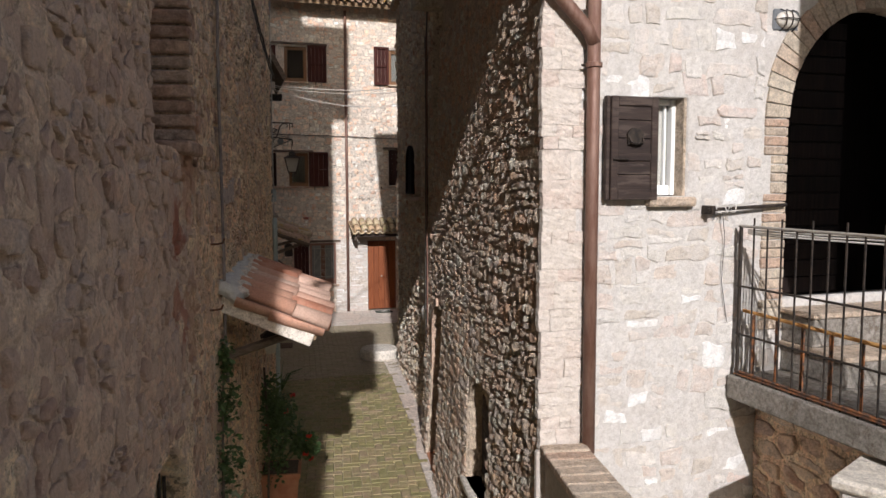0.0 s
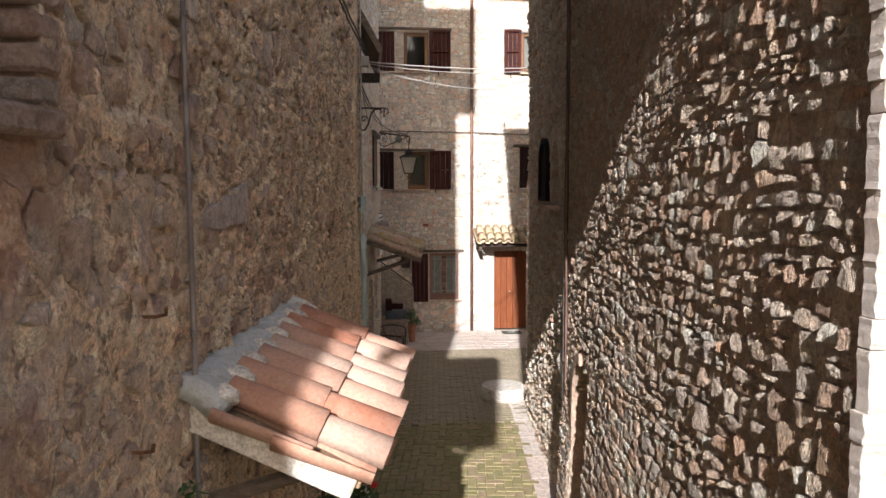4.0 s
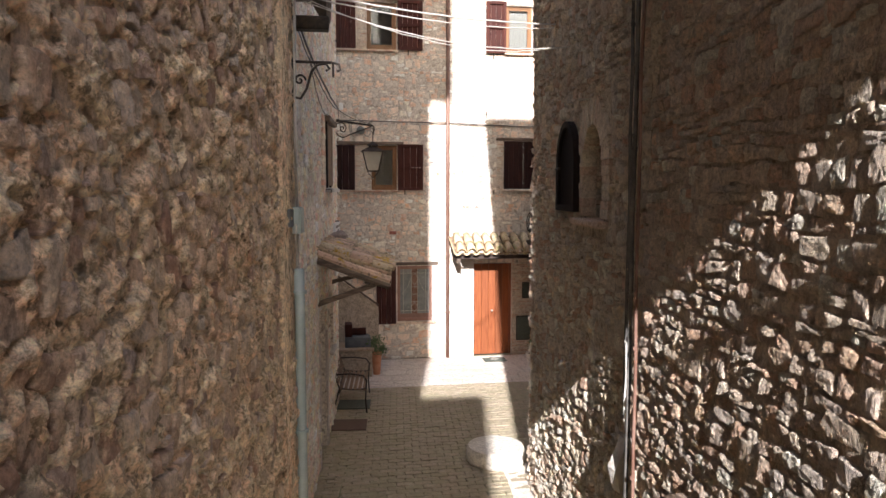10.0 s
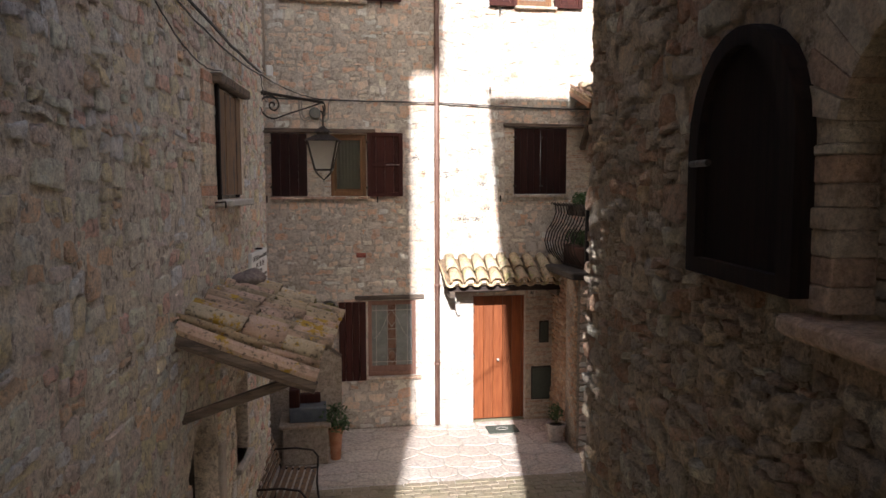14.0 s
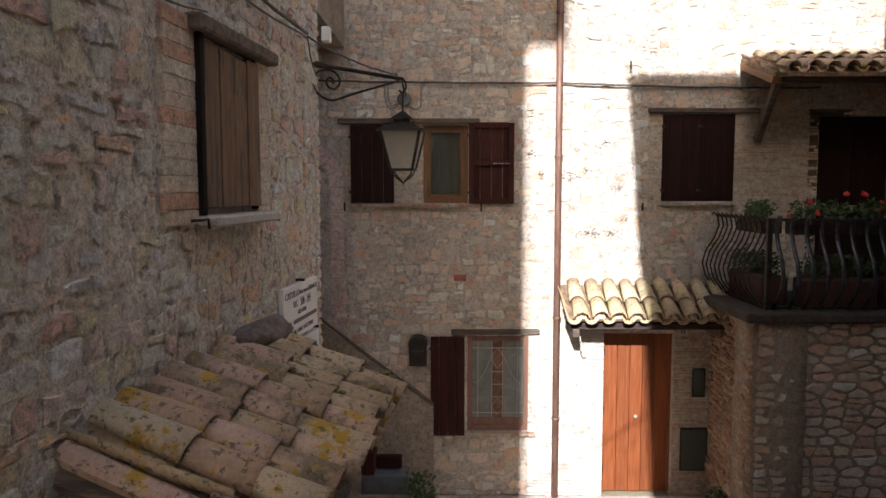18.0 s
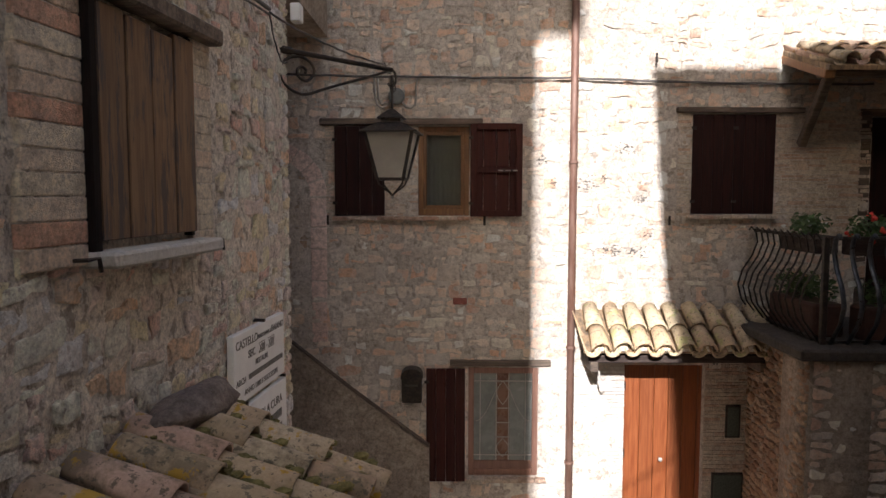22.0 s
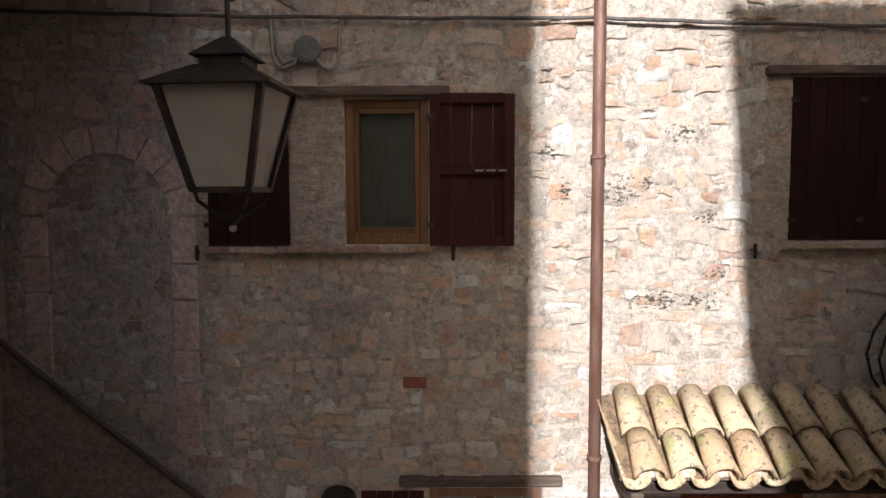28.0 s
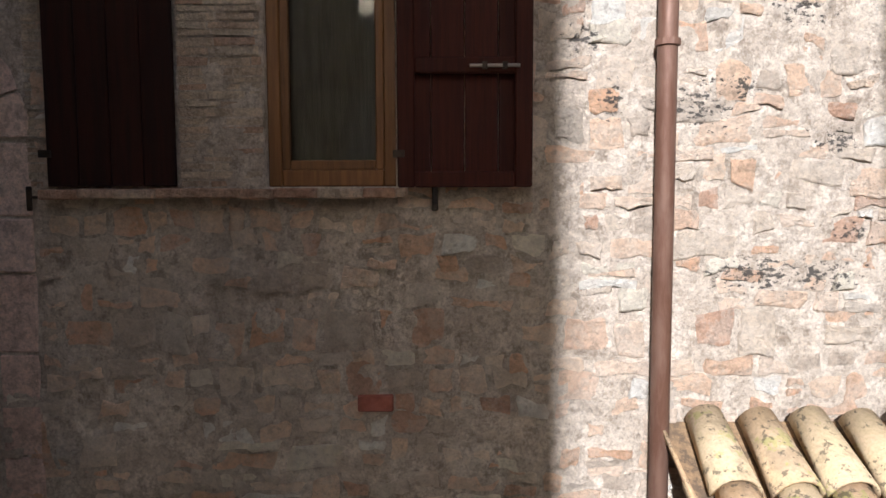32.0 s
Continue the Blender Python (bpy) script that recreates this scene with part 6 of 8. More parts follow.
part("bottom_ring", boxes((-0.105, 0.105, -0.108, -0.092, -0.008, 0.012), (-0.105, 0.105, 0.092, 0.108, -0.008, 0.012), (-0.108, -0.092, -0.092, 0.092, -0.008, 0.012), (0.092, 0.108, -0.092, 0.092, -0.008, 0.012)), M_IRON, lantern)
bmf = bmesh.new()
bmesh.ops.create_uvsphere(bmf, u_segments=10, v_segments=8, radius=0.014, matrix=Matrix.Translation((0, 0, -0.135)))
part("finial", bmf, M_GREY_PIPE, lantern, "pale ball at the bottom")
for ang in (0, 90, 180, 270):
    bm = bmesh.new()
    q = [bm.verts.new(v) for v in ((-0.092, -0.096, 0.008), (0.092, -0.096, 0.008), (0.168, -0.172, 0.345), (-0.168, -0.172, 0.345))]
    f = bm.faces.new(q)
    bmesh.ops.solidify(bm, geom=[f], thickness=0.004)
    part("glass_pane", bm, M_LAMP_GLASS, lantern, "milky glass").matrix_basis = pose(0, 0, 0, 0, 0, ang)


# ---- pale house front beside the start of the way ----
NY = 4.25
rng = random.Random(17)
quoins = thing("corner_quoins", (0, 0, 0), "rough pale blocks stacked at the sunlit house corner", "quoins")
z = 1.80
k = 0
while z < 5.6:
    h = min(rng.uniform(0.07, 0.20), 5.62 - z)
    w = 0.285 + (0.03 if k % 2 else 0.0) + rng.uniform(-0.02, 0.02)
    cuts = sorted(rng.uniform(0.2, 0.85) for _ in range(rng.choice((0, 1, 1, 2))))
    x0 = 2.024 + rng.uniform(0.0, 0.022)
    ends = [x0, *(x0 + w * q for q in cuts), 2.05 + w]
    for a, b in zip(ends, ends[1:]):
        if b - a < 0.05:
            continue
        deep = rng.uniform(0, 0.007)
        bm = boxes((a, b - 0.002, NY - 0.016 - deep, NY + 0.03, z, z + h - 0.0005, 0.0015))
        bmesh.ops.subdivide_edges(bm, edges=bm.edges[:], cuts=9, use_grid_fill=True)
        for v in bm.verts:
            q = (v.co.x, 3.0, v.co.z)
            g = noise.fractal((q[0] * 16, 3.0, q[2] * 24), 1.0, 2.0, 4)
            v.co.z += 0.007 * noise.noise((q[0] * 9, 1.0, z * 3)) * (1 if z > 1.85 else 0)
            v.co.x += (0.006 * noise.noise((2.0, 5.0, q[2] * 11)) + 0.006 * noise.noise((2.0, 9.0, q[2] * 37))) * (1 if q[0] < 2.2 else 0.3)
            if v.co.y < NY:
                v.co.y += 0.008 * g + 0.010 * max(0.0, noise.noise((q[0] * 7, 8.0, q[2] * 19)) - 0.15)
        part("quoin_block", bm, M_QUOIN, quoins)
    z += h
    k += 1
part("quoin_base", boxes((2.022, 2.33, NY - 0.02, NY + 0.03, 0.0, 1.80, 0.01)), M_QUOIN, quoins)

fp = thing("front_downpipe", (2.360, NY - 0.085, 0), "brown copper downpipe with a slanting branch at the house corner", "downpipe")
part("tube", rod(bmesh.new(), (0, 0, 1.78), (0, 0, 5.6), 0.042, n=16), M_COPPER, fp, smooth=True)
part("branch", tube(bmesh.new(), [(0, -0.005, 4.43), (-0.05, -0.005, 4.52), (-0.2, 0, 4.67), (-0.42, 0.02, 4.86), (-0.6, 0.05, 5.05)], 0.042, 14), M_COPPER, fp, smooth=True)
for z in (4.30,):
    clamp = part("clamp", lathe(bmesh.new(), [(0.043, -0.018), (0.054, -0.014), (0.054, 0.014), (0.043, 0.018)], 16, (0, 0, z)), M_COPPER, fp)
    part("clamp_bolt", rod(bmesh.new(), (-0.075, 0.02, z), (-0.05, 0.02, z), 0.008), M_IRON, clamp)

sh = thing("dark_shutter", (2.50, NY - 0.055, 3.446), "dark brown panelled shutter with an iron latch, folded open", "shutter")
for k in range(5):
    part("board", boxes((0.05, 0.31, -0.012, 0.012, 0.05 + k * 0.118, 0.05 + (k + 1) * 0.118 - 0.004, 0.003)), M_SHUTTER_DARK, sh)
for x in (0.0, 0.298):
    part("stile", boxes((x, x + 0.052, -0.026, 0.022, 0, 0.672, 0.005)), M_SHUTTER_DARK, sh)
for z, h in ((0.0, 0.07), (0.255, 0.05), (0.61, 0.062)):
    part("rail", boxes((0.05, 0.30, -0.025, 0.014, z, z + h, 0.005)), M_SHUTTER_DARK, sh)
part("edge_strip", boxes((-0.03, -0.004, -0.012, 0.03, 0.0, 0.672, 0.004)), M_SHUTTER_DARK, sh)
plate = part("latch_plate", prism(bmesh.new(), [(0.12, 0.36), (0.23, 0.36), (0.235, 0.43), *[(0.175 + 0.055 * math.cos(radians(a)), 0.43 + 0.04 * math.sin(radians(a))) for a in range(20, 180, 20)], (0.115, 0.43)], -0.03, -0.012), M_IRON, sh)
part("latch_grip", tube(bmesh.new(), [(0.125, -0.032, 0.41), (0.13, -0.05, 0.375), (0.175, -0.055, 0.365), (0.22, -0.05, 0.375), (0.225, -0.032, 0.41)], 0.006, 6), M_IRON, plate)
part("bolt", rod(bmesh.new(), (0.01, -0.035, 0.265), (0.12, -0.035, 0.265), 0.007), M_IRON, sh)
for x, z in ((0.026, 0.09), (0.026, 0.58), (0.324, 0.12), (0.324, 0.5)):
    part("nail", rod(bmesh.new(), (x, -0.025, z), (x, -0.03, z), 0.006), M_IRON, sh)

fw = thing("white_window", (2.85, NY + 0.12, 3.475), "small white-painted window with a white curtain, half behind its shutter", "window")
frame_w = part("window_frame", boxes((0, 0.035, 0, 0.06, 0, 0.66, 0.005), (0.225, 0.28, -0.02, 0.06, 0, 0.66, 0.005), (0.035, 0.225, 0, 0.058, 0, 0.07, 0.005), (0.035, 0.225, 0, 0.058, 0.62, 0.66, 0.005)), M_WHITE, fw)
part("glazing_bar", boxes((0.185, 0.20, 0.01, 0.05, 0.07, 0.62, 0.003)), M_WHITE, frame_w)
part("pane", boxes((0.035, 0.225, 0.03, 0.034, 0.07, 0.62)), M_GLASS, frame_w).visible_shadow = False
part("curtain", boxes((0.03, 0.23, 0.045, 0.05, 0.06, 0.63)), M_WHITE, fw)
fs = thing("stone_sill", (2.84, NY, 3.40), "worn yellowish stone window sill", "sill")
part("slab", boxes((-0.03, 0.335, -0.07, 0.12, 0, 0.065, 0.014)), M_BRICK, fs)
# The reveal's shade is painted: brown instead of the pale wall colour.
part("reveal", boxes((0.262, 0.284, 0.002, 0.118, 0.066, 0.735, 0.004)), M_BROWN_AND_SHADE, fs, "reveal strip coloured brown for its shade")

# arched doorway: brick ring, jambs, plank leaf
doorway = thing("arched_doorway", (4.79, NY, 0), "brick arch round a dark plank door on the terrace", "doorway")
n = 30
for k in range(n):
    a0, a1 = math.pi * k / n + 0.006, math.pi * (k + 1) / n - 0.006
    r0, r1 = 0.825, 1.03 + rng.uniform(-0.02, 0.02)
    bm = bmesh.new()
    prism(bm, [(r * math.cos(a), 4.02 + r * math.sin(a)) for r, a in ((r0, a0), (r1, a0), (r1, a1), (r0, a1))], -0.018 - rng.uniform(0, 0.01), 0.12)
    part("arch_brick", bm, M_BRICK, doorway)
for sx in (-1, 1):
    z = 2.5
    while z < 4.0:
        h = min(rng.uniform(0.055, 0.085), 4.015 - z)
        w = rng.choice((0.14, 0.2, 0.2))
        x = (-0.825 - w, -0.825) if sx < 0 else (0.825, 0.825 + w)
        part("jamb_brick", boxes((x[0], x[1], -0.016 - rng.uniform(0, 0.01), 0.12, z + 0.004, z + h - 0.004, 0.006)), M_BRICK, doorway)
        z += h
leaf = thing("plank_door", (3.965, NY + 0.10, 2.74), "dark brown horizontally boarded door leaf, closed", "door")
z = 0.0
while z < 2.05:
    h = 0.125
    zz = 2.74 + z + h
    x0 = 0.0 if zz < 4.02 else 0.825 - math.sqrt(max(0.0, 0.825 ** 2 - (zz - 4.02) ** 2))
    if x0 < 0.56:
        part("board", boxes((x0, 0.60, -0.012 - 0.006 * (int(z * 8) % 2), 0.03, z + 0.003, z + h - 0.003, 0.006)), M_BLACK_WOOD_AND_SHADE, leaf)
    z += h
for z in (0.25, 0.85, 1.4):
    part("hinge", tube(bmesh.new(), [(-0.03, -0.03, z), (-0.01, -0.035, z + 0.05), (0.0, -0.03, z + 0.10)], 0.012, 6), M_IRON, leaf)
# Black panels stand for the unlit hall: its shade is their colour.
part("dark_hall", boxes((-0.4, 2.1, 0.75, 0.8, -0.3, 2.6), (-0.42, -0.4, 0.42, 0.8, -0.3, 2.6), (2.1, 2.12, 0.42, 0.8, -0.3, 2.6), (-0.4, 2.1, 0.42, 0.8, 2.58, 2.62)), M_BLACK_WOOD_AND_SHADE, leaf)
bulk = thing("bulkhead_lamp", (3.904, NY - 0.03, 4.697), "small oval bulkhead lamp with a wire cage", "wall lamp")
bm = bmesh.new()
bmesh.ops.create_uvsphere(bm, u_segments=20, v_segments=10, radius=1.0, matrix=Matrix.Diagonal((0.095, 0.05, 0.06, 1)))
part("glass", bm, M_LAMP_GLASS, bulk, "milky oval glass", True)
part("base", boxes((-0.11, 0.11, 0.005, 0.03, -0.075, 0.075, 0.012)), M_PLATE, bulk)
for x in (-0.05, 0.0, 0.05):
    part("cage_wire", tube(bmesh.new(), [(x, 0.01, -0.075), (x, -0.045, -0.045), (x, -0.06, 0), (x, -0.045, 0.045), (x, 0.01, 0.075)], 0.004, 5), M_IRON, bulk)
part("cage_wire", tube(bmesh.new(), [(-0.1, 0.01, 0), (-0.07, -0.05, 0), (0, -0.064, 0), (0.07, -0.05, 0), (0.1, 0.01, 0)], 0.004, 5), M_IRON, bulk)
bar = thing("iron_bar", (3.236, NY - 0.10, 3.375), "old iron bar on the wall wound with white wire", "bar")
part("rod", rod(bmesh.new(), (0, 0, 0), (0.70, 0.05, 0.03), 0.013), M_IRON, bar)
part("plug", boxes((0.02, 0.05, -0.02, 0.10, -0.03, 0.03, 0.005)), M_IRON, bar)
part("wire", tube(bmesh.new(), [(0.06 + 0.012 * k, -0.012 * math.cos(k * 1.9), 0.03 * math.sin(k * 1.4) + 0.005) for k in range(16)], 0.004, 5), M_CABLE, bar)
part("hanging_wire", tube(bmesh.new(), [(0.16, 0.05, -0.02), (0.2, 0.07, -0.2), (0.19, 0.08, -0.5), (0.25, 0.085, -0.8)], 0.003, 5), M_CABLE_DARK, bar)

# terrace slab, railing, clothes lines
terrace = tagged(part("terrace_slab", boxes((3.50, 9.0, -4.0, 4.24, 2.03, 2.20, 0.012)), M_TERRACE), "weathered concrete terrace slab", "floor", kind="structure")
rail = thing("terrace_railing", (0, 0, 0), "rusty iron railing with thin upright bars on the slab edge", "railing")
part("top_rail", tube(bmesh.new(), [(3.54, 4.2, 3.26), (3.54, 2.8, 3.25), (3.54, -1.0, 3.25)], 0.010, 8), M_GREY_PIPE, rail)
part("middle_rail", tube(bmesh.new(), [(3.54, 4.2, 2.84), (3.54, -1.0, 2.84)], 0.008, 8), M_IRON, rail)
part("middle_rail", tube(bmesh.new(), [(3.54, 4.2, 2.50), (3.54, -1.0, 2.50)], 0.008, 8), M_IRON, rail)
part("lower_rail", tube(bmesh.new(), [(3.60, 4.2, 2.66), (3.60, 2.6, 2.62), (3.60, -1.0, 2.62)], 0.013, 8), M_ROPE, rail, "rust-orange lower rail")
for k in range(12):
    part("short_post", rod(bmesh.new(), (3.60, 4.1 - 0.22 * k, 2.2), (3.60, 4.1 - 0.22 * k, 2.64), 0.013), M_RUST, rail, "short rusty post")
for k in range(4):
    part("bottom_rod", tube(bmesh.new(), [(3.53 + 0.025 * k, 4.2, 2.215), (3.54 + 0.02 * k, 2.0, 2.225), (3.53 + 0.025 * k, -1.0, 2.215)], 0.007, 6), M_RUST, rail)
part("bottom_rail", tube(bmesh.new(), [(3.54, 4.2, 2.235), (3.54, -1.0, 2.235)], 0.010, 8), M_RUST, rail)
for k in range(40):
    y = 4.18 - k * 0.125
    top = 3.26 + (0.06 if k % 2 else 0.0)
    j = rng.uniform(-0.01, 0.01)
    part("bar", tube(bmesh.new(), [(3.54, y, 2.2), (3.54 + j, y + j, 2.7), (3.54, y, top)], 0.007 if k else 0.014, 6), M_IRON, rail)
for k in range(3):
    cable("clothes_line", (3.55, 4.12, 3.235 - 0.014 * k), (3.75 + 0.3 * k, -0.6, 3.34 + 0.02 * k), 0.03 + 0.02 * k, 0.006, M_CABLE, "white plastic clothes line tied to the railing", group="clothes lines")
steps = thing("terrace_steps", (3.97, 3.66, 2.2), "two brick-edged white steps before the arched door", "steps")
part("step", boxes((0, 1.6, 0, 0.58, 0, 0.18, 0.01)), M_TERRACE, steps)
part("tread", boxes((-0.02, 1.62, -0.02, 0.58, 0.18, 0.215, 0.008)), M_BRICK, steps)
part("step", boxes((0, 1.6, 0.28, 0.58, 0.215, 0.42, 0.01)), M_TERRACE, steps)
part("tread", boxes((-0.02, 1.62, 0.26, 0.58, 0.42, 0.46, 0.008)), M_BRICK, steps)
par = thing("low_parapet", (2.06, 4.23, 0), "low wall topped with worn brown bricks", "parapet", turn=-10.8)
part("body", boxes((0.02, 0.27, -2.2, 0.0, 0, 1.78)), M_PALE_MORTAR, par)
for k in range(18):
    part("coping_brick", boxes((-0.02, 0.29, -0.125 * (k + 1) + 0.005, -0.125 * k, 1.78, 1.84 + rng.uniform(-0.006, 0.006), 0.008)), M_BRICK, par)
pier = thing("gate_pier", (3.36, 2.9, 0), "stone pier with a pale worn cap beside the terrace", "pier", turn=25)
part("shaft", boxes((-0.16, 0.26, -0.25, 0.12, 0, 1.93, 0.02)), M_PALE_MORTAR, pier)
part("cap", boxes((-0.2, 0.3, -0.29, 0.16, 1.93, 2.0, 0.02)), M_WHITE_STONE, pier)

# Unseen storey, added so that the arched doorway lies in shadow.
upper = tagged(part("wall_terrace_upper", boxes((3.50, 9.0, 0.9, 1.4, 4.52, 8.0), (8.0, 9.0, 0.9, 1.4, 2.2, 4.52)), M_RENDER), "plain unseen storey added over the terrace to shade the arched doorway", "wall", kind="structure")
# the whole pale house stands a hand's width further on
GROW = Matrix.Translation((0.061, 0.113, 3.505)) @ Matrix.Scale(1.0229, 4) @ Matrix.Translation((-0.079, -0.113, -3.505))
PALE_HOUSE = ("wall_front", "wall_terrace", "corner_quoins", "front_downpipe", "dark_shutter", "white_window", "stone_sill", "arched_doorway", "plank_door", "bulkhead_lamp", "iron_bar",
              "terrace_slab", "terrace_railing", "clothes_line", "terrace_steps", "low_parapet", "gate_pier")
for ob in bpy.data.objects:
    if ob.parent is None and ob.name.split(".")[0] in PALE_HOUSE:
        ob.matrix_basis = GROW @ ob.matrix_basis

# ---- along the brown rubble wall ----
niche = thing("brick_jamb", (0, 0, 0), "old brick jamb of a blocked opening in the rubble wall", "brickwork")
frame_a = Matrix.Translation((*on_a(4.3), 0)) @ pose(0, 0, 0, 0, 0, 81.5)
z = 3.80
while z < 6.5:
    h = rng.uniform(0.078, 0.095)
    b = part("brick", boxes((0.285 - rng.uniform(0.0, 0.02), 0.40, -0.012 - rng.uniform(0.0, 0.012), 0.25, z + 0.006, z + h - 0.008, 0.012)), M_BRICK_RED, niche)
    b.matrix_basis = frame_a
    z += h
part("ledge", boxes((-0.03, 0.33, -0.07, 0.25, 3.715, 3.79, 0.014)), M_BRICK_RED, niche, "projecting brick ledge").matrix_basis = frame_a
part("infill", boxes((-0.6, 0.33, 0.25, 0.30, 3.70, 6.59)), M_LEFT_MORTAR, niche, "mortar infill").matrix_basis = frame_a


def wall_conduit(name, y, z0, z1, r, out, material, label, on=on_a, clips=0.5):
    x, yy = on(y, out)
    ob = thing(name, (x, yy, 0), label, "conduit", "conduits")
    rr = random.Random(int(y * 100))
    n = max(3, int((z1 - z0) / 0.4))
    part("tube", tube(bmesh.new(), [(rr.uniform(-0.006, 0.006), rr.uniform(-0.006, 0.006), z0 + (z1 - z0) * k / n) for k in range(n + 1)], r, 8), material, ob, smooth=True)
    z = z0 + 0.3
    while z < z1:
        part("clip", lathe(bmesh.new(), [(r * 1.02, -0.012), (r * 1.4, -0.01), (r * 1.4, 0.01), (r * 1.02, 0.012)], 10, (0, 0, z)), material, ob)
        z += clips
    return ob


wall_conduit("grey_conduit", 5.49, 2.1, 6.5, 0.011, 0.04, M_CONDUIT, "thin brown-grey steel conduit clipped up the rubble wall", clips=0.62)
wall_conduit("corner_conduit", 10.00, 3.5, 6.2, 0.008, 0.03, M_GREY_PIPE, "thin pale conduit at the house corner", clips=0.35)
wall_conduit("corner_conduit", 10.03, 3.5, 6.2, 0.008, 0.03, M_CABLE, "thin pale conduit at the house corner", clips=0.35)
wall_conduit("corner_conduit", 10.02, 3.1, 3.4, 0.009, 0.03, M_GREY_PIPE, "thin pale conduit at the house corner", clips=0.2)
wall_conduit("blue_downpipe", 10.0, 0.0, 3.15, 0.032, 0.04, M_ZINC, "blue-grey plastic pipe sleeve at the house corner", clips=0.9)
jb = thing("wall_box", (*on_a(10.02, 0.0), 3.37), "blue-grey plastic junction box on the house corner", "junction box", turn=-8.5)
part("box", boxes((0.0, 0.055, -0.055, 0.06, 0.0, 0.17, 0.006)), M_ZINC, jb)
part("cover", boxes((0.055, 0.064, -0.05, 0.055, 0.006, 0.164, 0.004)), M_ZINC, jb)
part("loop_wire", tube(bmesh.new(), [(0.03, -0.05, 0.06), (0.04, -0.085, 0.05), (0.04, -0.10, 0.01), (0.03, -0.08, -0.03)], 0.005, 6), M_CABLE, jb)
pl = thing("cover_plate", (*on_a(9.78, 0.0), 3.42), "flat dark slate-blue cover plate on the rubble wall", "plate", turn=-8.5)
part("plate", boxes((0.0, 0.03, 0.0, 0.13, 0.0, 0.11, 0.004)), M_PLATE, pl)
for y, z in ((5.13, 3.15), (5.0, 2.72)):
    hk = thing("iron_hook", (*on_a(y), z), "rusty iron hook driven into the rubble wall", "hook", "iron hooks")
    part("shank", tube(bmesh.new(), [(-0.03, 0, 0), (0.05, 0, 0.0), (0.09, -0.02, 0.01), (0.10, -0.05, 0.04)], 0.007, 6), M_RUST, hk)

lv = thing("big_flat_stone", (0, 0, 0), "large flat purplish stone built into the rubble wall", "stone")
lv.matrix_basis = frame_a
LAV = [(5.72, 3.50), (5.88, 3.54), (6.04, 3.57), (6.16, 3.61), (6.29, 3.64), (6.31, 3.53), (6.29, 3.41), (6.1, 3.42), (5.9, 3.40), (5.74, 3.42)]
bm = bmesh.new()
prism(bm, [(x - 4.3, z) for x, z in LAV], -0.022, 0.06)
bmesh.ops.bevel(bm, geom=bm.edges[:], offset=0.012, segments=2, affect="EDGES")
part("face", bm, M_LAVENDER, lv)
# the new porch: cement bed, fascia, strut
fl = thing("cement_flashing", (0, 0, 0), "rough grey cement fillet where the porch roof meets the wall", "flashing")
bm = bmesh.new()
rows = []
for i in range(61):
    y = 5.44 + (7.22 - 5.44) * i / 60
    zt = 2.865 + 0.03 * (y - 5.5)
    row = []
    for q in range(7):
        f = q / 6
        out = -0.01 + (0.19 + 0.05 * noise.noise((y * 5, 2.0, 1.0))) * f
        row.append(bm.verts.new((*on_a(y, out), zt + 0.035 * noise.noise((y * 6, 5.0, 0)) * (1 - f) - 0.115 * f + 0.03 * math.sin(math.pi * f) + 0.018 * noise.noise((y * 14, f * 8, 2.0)))))
    rows.append(row)
for a, b in zip(rows, rows[1:]):
    for q in range(6):
        bm.faces.new((a[q], a[q + 1], b[q + 1], b[q]))
r = bmesh.ops.extrude_face_region(bm, geom=bm.faces[:])
bmesh.ops.translate(bm, verts=[v for v in r["geom"] if isinstance(v, bmesh.types.BMVert)], vec=(-0.06, 0.01, -0.08))
bmesh.ops.recalc_face_normals(bm, faces=bm.faces[:])
part("fillet", bm, M_CEMENT, fl, smooth=True)
rb = random.Random(19)
for k in range(8):
    p = o + al * (k * 0.216) + dn * (0.15 + rb.uniform(-0.02, 0.03))
    bm = bmesh.new()
    bmesh.ops.create_icosphere(bm, subdivisions=3, radius=1.0)
    for v in bm.verts:
        q = 1 + 0.35 * noise.noise(v.co * 1.8 + Vector((k * 3.0, 0, 0)))
        v.co = Vector((v.co.x * 0.075 * q, v.co.y * 0.05 * q, v.co.z * 0.042 * q))
    m = Matrix.Translation(p + Vector((0, 0, 0.085))) @ PORCH_M.to_3x3().to_4x4() @ pose(0, 0, 0, 0, 0, 90 + rb.uniform(-15, 15))
    part("mortar_plug", bm, M_PLASTER, fl, "pale mortar plug between tile ends", True).matrix_basis = m
part("fascia_board", boxes((-0.03, 0.0, 0.02, 0.75, -0.10, 0.02, 0.008)), M_PLASTER, porch, "white-limed gable board").matrix_basis = PORCH_M
part("eave_board", boxes((0.0, 1.50, 0.74, 0.77, -0.05, 0.03, 0.006)), M_OLD_WOOD, porch).matrix_basis = PORCH_M
for x in (0.12, 1.34):
    part("rafter", boxes((x, x + 0.08, 0.0, 0.74, -0.09, -0.002, 0.006)), M_BEAM, porch).matrix_basis = PORCH_M
    part("strut", rod(bmesh.new(), (x + 0.04, 0.62, -0.08), (x + 0.04, 0.02, -0.62), 0.035, n=6), M_BEAM, porch).matrix_basis = PORCH_M
sl = thing("porch_lantern", (0.47, 6.9, 1.98), "small black lantern hanging under the porch", "lantern")
part("cage", frustum(bmesh.new(), 0.04, 0.0, 0.07, 0.16), M_LAMP_GLASS, sl, "dusty glass")
part("roof", frustum(bmesh.new(), 0.09, 0.16, 0.02, 0.22), M_IRON, sl)
